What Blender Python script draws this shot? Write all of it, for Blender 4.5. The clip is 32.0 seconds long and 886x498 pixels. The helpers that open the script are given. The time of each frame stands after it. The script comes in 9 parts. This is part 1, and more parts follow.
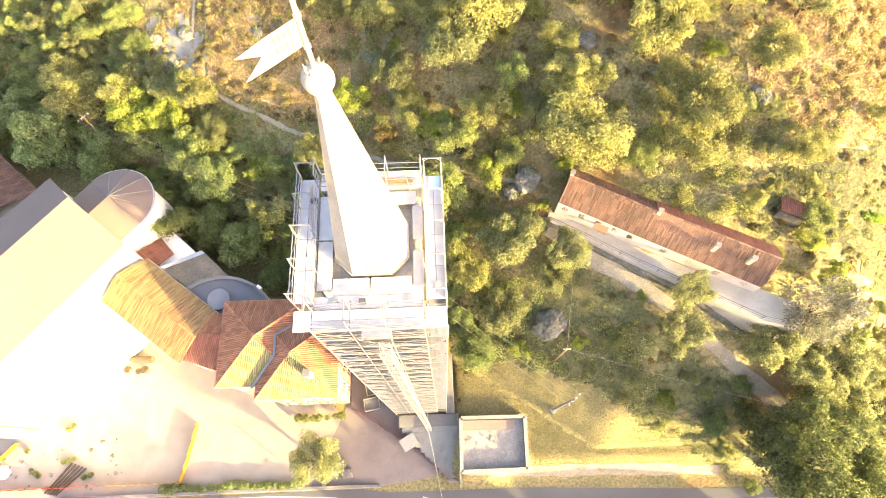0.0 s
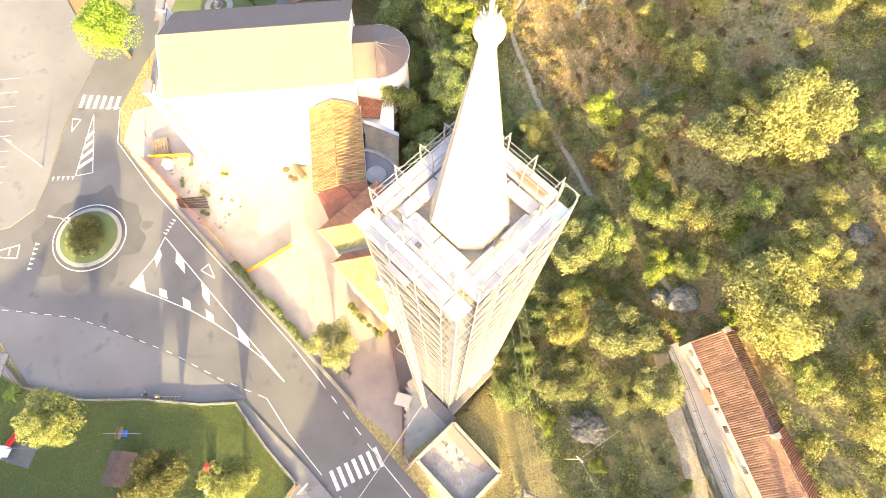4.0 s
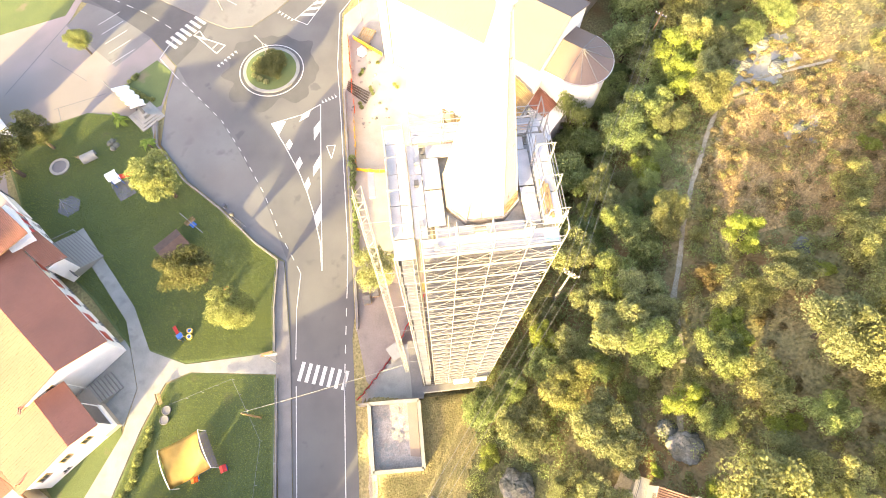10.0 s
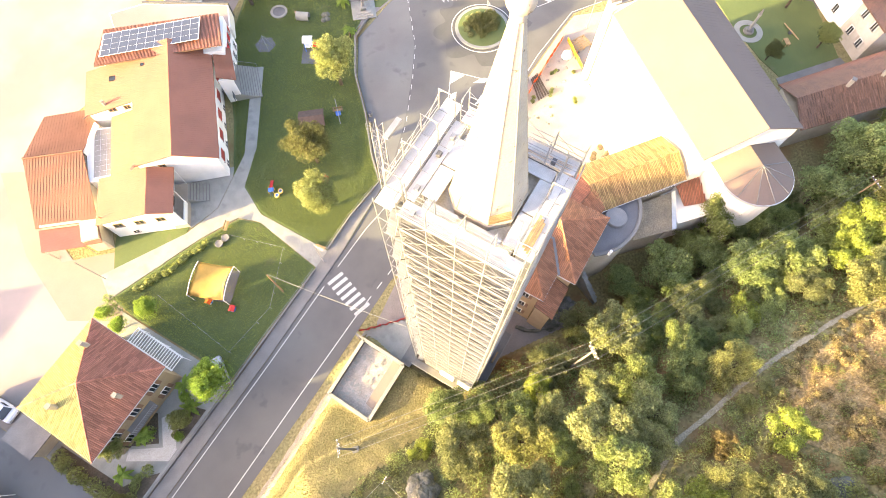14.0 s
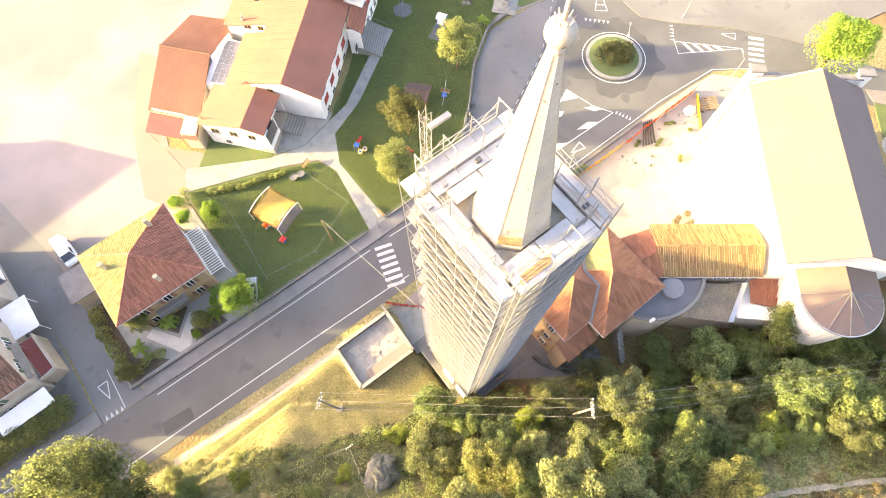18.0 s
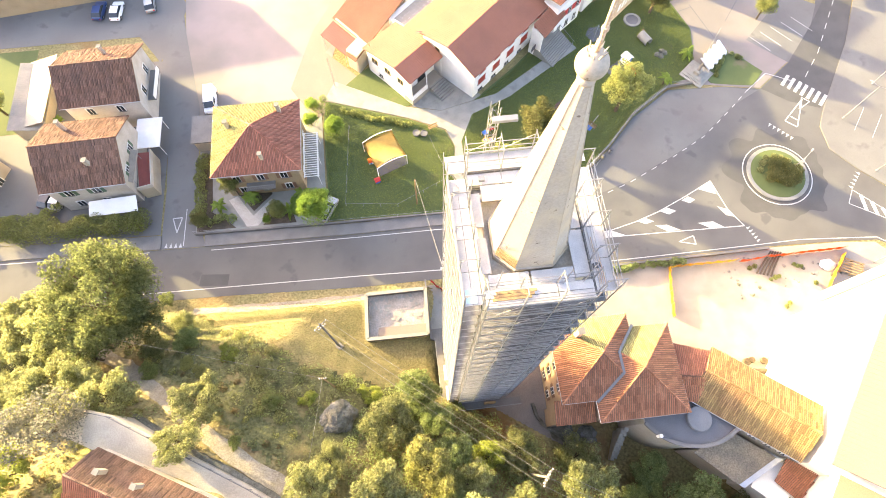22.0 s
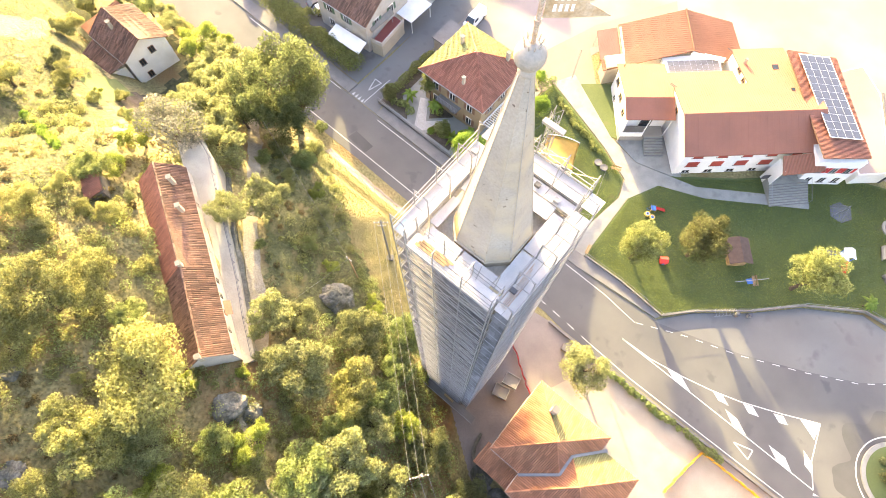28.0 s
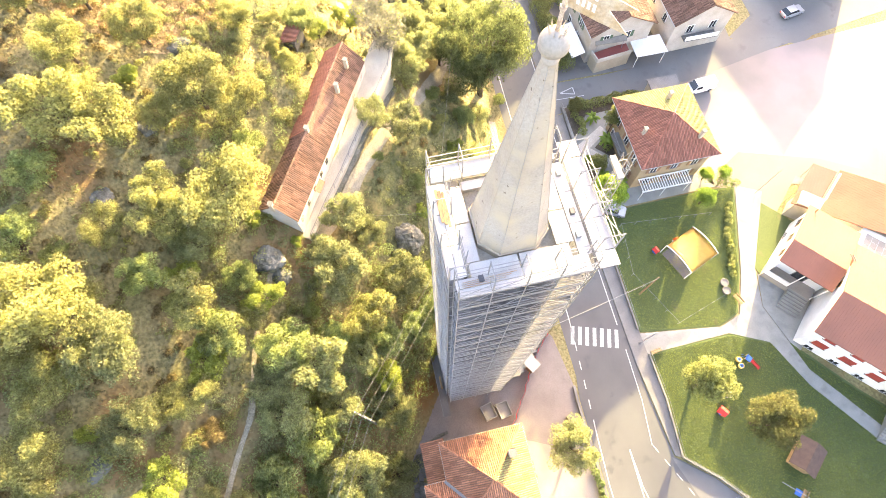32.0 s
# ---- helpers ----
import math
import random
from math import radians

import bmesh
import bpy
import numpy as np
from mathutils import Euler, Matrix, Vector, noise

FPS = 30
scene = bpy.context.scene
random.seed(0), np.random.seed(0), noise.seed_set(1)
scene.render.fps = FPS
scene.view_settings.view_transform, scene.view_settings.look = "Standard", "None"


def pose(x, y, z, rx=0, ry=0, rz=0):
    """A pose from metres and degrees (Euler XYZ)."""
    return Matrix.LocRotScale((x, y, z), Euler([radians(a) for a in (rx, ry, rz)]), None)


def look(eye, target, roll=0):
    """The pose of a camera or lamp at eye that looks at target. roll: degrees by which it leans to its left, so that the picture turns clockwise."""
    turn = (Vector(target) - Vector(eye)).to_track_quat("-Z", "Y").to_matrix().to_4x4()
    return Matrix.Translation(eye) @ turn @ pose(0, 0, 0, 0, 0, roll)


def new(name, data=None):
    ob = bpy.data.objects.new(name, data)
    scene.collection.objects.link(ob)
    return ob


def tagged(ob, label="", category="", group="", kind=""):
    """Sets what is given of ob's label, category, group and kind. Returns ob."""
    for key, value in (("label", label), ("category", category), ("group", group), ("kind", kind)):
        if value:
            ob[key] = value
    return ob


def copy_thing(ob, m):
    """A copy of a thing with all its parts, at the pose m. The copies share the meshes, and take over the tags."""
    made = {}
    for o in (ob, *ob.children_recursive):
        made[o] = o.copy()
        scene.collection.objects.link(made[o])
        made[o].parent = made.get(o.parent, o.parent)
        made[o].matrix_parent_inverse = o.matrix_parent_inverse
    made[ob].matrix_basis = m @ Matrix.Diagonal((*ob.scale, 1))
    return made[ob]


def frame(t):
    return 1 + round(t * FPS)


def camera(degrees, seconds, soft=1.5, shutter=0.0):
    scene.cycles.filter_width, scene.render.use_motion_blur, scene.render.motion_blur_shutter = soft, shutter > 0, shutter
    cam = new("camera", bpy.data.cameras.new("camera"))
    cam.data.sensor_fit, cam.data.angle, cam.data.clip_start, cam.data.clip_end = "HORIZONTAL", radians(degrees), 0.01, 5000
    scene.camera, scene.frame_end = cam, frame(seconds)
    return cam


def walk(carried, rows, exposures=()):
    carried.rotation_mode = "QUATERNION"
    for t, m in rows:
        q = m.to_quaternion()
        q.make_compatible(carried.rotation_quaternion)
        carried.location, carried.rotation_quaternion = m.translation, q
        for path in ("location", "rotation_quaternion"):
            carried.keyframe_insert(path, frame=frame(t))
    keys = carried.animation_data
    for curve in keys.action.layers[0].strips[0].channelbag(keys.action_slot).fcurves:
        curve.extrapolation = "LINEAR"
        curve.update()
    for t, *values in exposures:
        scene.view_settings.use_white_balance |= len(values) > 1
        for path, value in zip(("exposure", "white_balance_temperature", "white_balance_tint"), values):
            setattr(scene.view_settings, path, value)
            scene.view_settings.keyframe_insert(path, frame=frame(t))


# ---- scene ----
cam = camera(79.04, 32.0, 0.8)
PATH = [  # seconds, eye, target, roll
    (0, -3.33, 10.63, 74.42, -3.96, -11.43, 18.62, -0.63),
    (0.5, -3.62, 10.67, 74.33, -1.48, -11.28, 18.53, -0.67),
    (1, -4.05, 10.51, 74.26, 1.08, -10.75, 18.38, -0.68),
    (1.5, -4.61, 10.28, 74.14, 2.83, -10.20, 18.23, -0.02),
    (2, -5.42, 9.96, 74.06, 3.46, -9.90, 18.14, 0.04),
    (2.5, -6.38, 9.52, 74.00, 3.75, -9.63, 18.05, 0.12),
    (3, -6.93, 9.24, 73.90, 5.34, -8.48, 17.90, 0.17),
    (3.5, -7.21, 9.13, 73.87, 6.79, -7.17, 17.85, -0.05),
    (4, -7.33, 9.17, 73.92, 8.03, -5.95, 17.93, -0.28),
    (4.5, -7.54, 9.06, 73.89, 8.39, -5.40, 17.88, -0.12),
    (6.5, -9.88, 7.55, 73.66, 8.05, -5.12, 17.82, -0.01),
    (7, -10.46, 6.66, 73.94, 7.92, -5.00, 18.03, 0.36),
    (7.5, -11.40, 5.75, 73.73, 7.67, -5.10, 17.89, 0.39),
    (8, -12.05, 4.91, 73.75, 7.58, -4.96, 17.91, 0.65),
    (8.5, -12.55, 4.60, 73.44, 8.08, -3.44, 17.67, 0.37),
    (9, -12.74, 4.37, 73.39, 8.60, -1.87, 17.66, 0.12),
    (9.5, -12.82, 4.00, 73.33, 8.85, -0.70, 17.58, 0.14),
    (10, -12.78, 3.41, 73.62, 8.94, 0.87, 17.75, 0.22),
    (10.5, -12.72, 2.70, 73.73, 8.93, 2.23, 17.78, 0.17),
    (11, -12.85, 1.71, 73.80, 8.70, 3.30, 17.83, 0.08),
    (11.5, -12.96, 0.55, 73.82, 8.38, 4.07, 17.85, -0.05),
    (12, -13.01, -0.71, 73.74, 8.11, 4.37, 17.82, -0.06),
    (12.5, -12.88, -2.04, 73.78, 7.99, 3.88, 17.84, 0.06),
    (13, -12.56, -3.27, 73.96, 7.78, 3.85, 17.97, 0.12),
    (13.5, -12.39, -4.17, 74.04, 7.01, 4.96, 18.01, 0.37),
    (14, -12.28, -4.50, 73.98, 6.22, 6.48, 17.97, -0.16),
    (14.5, -12.43, -4.63, 73.87, 5.60, 7.42, 17.92, -0.30),
    (15, -12.59, -4.71, 73.73, 4.80, 8.45, 17.83, -0.24),
    (15.5, -12.53, -4.99, 73.55, 3.94, 9.44, 17.68, -0.35),
    (17.5, -10.42, -6.48, 73.97, 2.97, 10.06, 17.87, -0.89),
    (18, -9.76, -7.08, 74.07, 3.00, 9.92, 17.96, -0.83),
    (18.5, -9.35, -7.64, 74.07, 2.29, 10.29, 18.01, -0.77),
    (19, -9.28, -7.99, 73.99, 0.92, 10.99, 17.99, -0.50),
    (19.5, -8.89, -8.41, 73.93, -0.16, 11.49, 18.00, -0.58),
    (20, -8.53, -8.66, 74.09, -1.26, 11.75, 18.14, -0.28),
    (20.5, -7.88, -9.11, 73.97, -1.75, 11.81, 18.07, -0.41),
    (21, -7.43, -9.31, 73.94, -2.37, 11.84, 18.02, 0.24),
    (21.5, -6.57, -9.64, 73.95, -2.74, 11.79, 18.04, 0.31),
    (22, -5.48, -9.98, 73.95, -2.86, 11.63, 18.04, 0.38),
    (22.5, -4.30, -10.28, 74.04, -2.89, 11.40, 18.12, 0.44),
    (23, -2.94, -10.44, 74.01, -2.74, 11.28, 18.08, 0.50),
    (23.5, -1.82, -10.64, 74.11, -2.92, 11.01, 18.17, 0.42),
    (24, -0.75, -10.82, 74.21, -3.14, 10.74, 18.27, 0.35),
    (24.5, 0.31, -10.95, 74.32, -3.55, 10.41, 18.38, 0.20),
    (26.5, 3.52, -10.77, 74.30, -5.72, 8.94, 18.39, 0.38),
    (27, 3.92, -10.70, 74.33, -7.11, 8.07, 18.41, 0.42),
    (27.5, 4.47, -10.51, 74.28, -8.15, 7.19, 18.36, 0.44),
    (28, 5.13, -10.09, 74.21, -8.77, 6.54, 18.26, 0.32),
    (28.5, 5.93, -9.73, 74.25, -9.14, 5.96, 18.33, 0.10),
    (29, 6.84, -9.15, 74.25, -9.43, 5.35, 18.35, -0.05),
    (29.5, 7.79, -8.48, 74.26, -9.69, 4.62, 18.38, -0.08),
    (30, 8.69, -7.62, 74.17, -9.95, 3.95, 18.32, -0.18),
    (30.5, 9.54, -6.89, 74.19, -10.09, 3.16, 18.39, -0.18),
    (31, 9.94, -6.55, 74.15, -10.48, 1.77, 18.35, -0.50),
    (31.5, 10.21, -6.14, 74.11, -10.79, 0.42, 18.29, -0.48),
    (32, 10.61, -5.73, 74.17, -11.00, -1.09, 18.39, -0.57),
]
walk(cam, [(t, look((ex, ey, ez), (tx, ty, tz), r)) for t, ex, ey, ez, tx, ty, tz, r in PATH],
     [(0.0, 3.28, 6950, 26), (8.0, 3.34, 6950, 26), (13.0, 3.38, 6950, 26), (17.0, 3.29, 6950, 26), (22.0, 3.33, 6950, 26), (28.0, 3.45, 6900, 26), (32.0, 3.7, 6900, 26)])

# ---- world and sun ----
SUN_AZ, SUN_EL = radians(144), radians(11.5)
world = bpy.data.worlds.new("sky")
scene.world = world
world.use_nodes = True
wn = world.node_tree
sky = wn.nodes.new("ShaderNodeTexSky")
sky.sky_type, sky.sun_disc = 'NISHITA', False
sky.sun_elevation, sky.sun_rotation = SUN_EL, radians(90) - SUN_AZ
sky.air_density, sky.dust_density = 1.0, 4.0
wn.nodes["Background"].inputs[1].default_value = 0.15
wn.links.new(sky.outputs[0], wn.nodes["Background"].inputs[0])
sun = new("sun", bpy.data.lights.new("sun", 'SUN'))
sun.data.energy, sun.data.angle, sun.data.color = 3.4, radians(0.8), (1.0, 0.89, 0.38)
sun.matrix_world = look((math.cos(SUN_AZ) * math.cos(SUN_EL), math.sin(SUN_AZ) * math.cos(SUN_EL), math.sin(SUN_EL)), (0, 0, 0))

from mathutils.geometry import tessellate_polygon
# ---- materials ----
def material(name, color, rough=0.8, metal=0.0, var=0.15, scale=1.5, fine=25.0, bump=0.15, dist=0.02, second=None, mix=0.5, per_object=0.0, island=0.0, spec=0.3):
    """A surface with stains (scale) and grain (fine), both in cycles per metre."""
    m = bpy.data.materials.new(name)
    m.use_nodes = True
    t = m.node_tree
    n, ln = t.nodes, t.links
    b = n["Principled BSDF"]
    b.inputs["Roughness"].default_value, b.inputs["Metallic"].default_value = rough, metal
    b.inputs["Specular IOR Level"].default_value = spec
    geo = n.new("ShaderNodeTexCoord")
    big, small = n.new("ShaderNodeTexNoise"), n.new("ShaderNodeTexNoise")
    for tex, sc, det in ((big, scale, 5), (small, fine, 3)):
        tex.inputs["Scale"].default_value, tex.inputs["Detail"].default_value = sc, det
        ln.new(geo.outputs["Object"], tex.inputs["Vector"])
    ramp = n.new("ShaderNodeValToRGB")
    c2 = second or tuple(c * (1 - 1.6 * var) for c in color)
    ramp.color_ramp.elements[0].position, ramp.color_ramp.elements[1].position = 0.5 - mix * 0.4, 0.5 + (1 - mix) * 0.4
    ramp.color_ramp.elements[0].color, ramp.color_ramp.elements[1].color = (*c2, 1), (*color, 1)
    ln.new(big.outputs["Fac"], ramp.inputs[0])
    hsv = n.new("ShaderNodeHueSaturation")
    ln.new(ramp.outputs[0], hsv.inputs["Color"])
    mr = n.new("ShaderNodeMapRange")
    mr.inputs["From Min"].default_value, mr.inputs["From Max"].default_value = 0.3, 0.7
    mr.inputs["To Min"].default_value, mr.inputs["To Max"].default_value = 1 - var, 1 + var
    ln.new(small.outputs["Fac"], mr.inputs["Value"])
    last = mr.outputs[0]
    for amount, kind in ((per_object, "o"), (island, "i")):
        if amount:
            r = n.new("ShaderNodeObjectInfo") if kind == "o" else n.new("ShaderNodeNewGeometry")
            src = r.outputs["Random"] if kind == "o" else r.outputs["Random Per Island"]
            mm = n.new("ShaderNodeMapRange")
            mm.inputs["To Min"].default_value, mm.inputs["To Max"].default_value = 1 - amount, 1 + amount
            ln.new(src, mm.inputs["Value"])
            mu = n.new("ShaderNodeMath")
            mu.operation = 'MULTIPLY'
            ln.new(last, mu.inputs[0]), ln.new(mm.outputs[0], mu.inputs[1])
            last = mu.outputs[0]
    ln.new(last, hsv.inputs["Value"])
    ln.new(hsv.outputs[0], b.inputs["Base Color"])
    if bump:
        bp = n.new("ShaderNodeBump")
        bp.inputs["Strength"].default_value, bp.inputs["Distance"].default_value = bump, dist
        ln.new(small.outputs["Fac"], bp.inputs["Height"]), ln.new(bp.outputs[0], b.inputs["Normal"])
    return m


def leaf_material(name, color, second):
    m = material(name, color, 0.7, var=0.2, scale=0.35, fine=6, bump=0, second=second, island=0.35, per_object=0.2)
    t = m.node_tree
    tr = t.nodes.new("ShaderNodeBsdfTranslucent")
    mx = t.nodes.new("ShaderNodeMixShader")
    mx.inputs[0].default_value = 0.6
    b = t.nodes["Principled BSDF"]
    t.links.new(b.inputs["Base Color"].links[0].from_socket, tr.inputs["Color"])
    t.links.new(b.outputs[0], mx.inputs[1]), t.links.new(tr.outputs[0], mx.inputs[2])
    t.links.new(mx.outputs[0], t.nodes["Material Output"].inputs["Surface"])
    return m


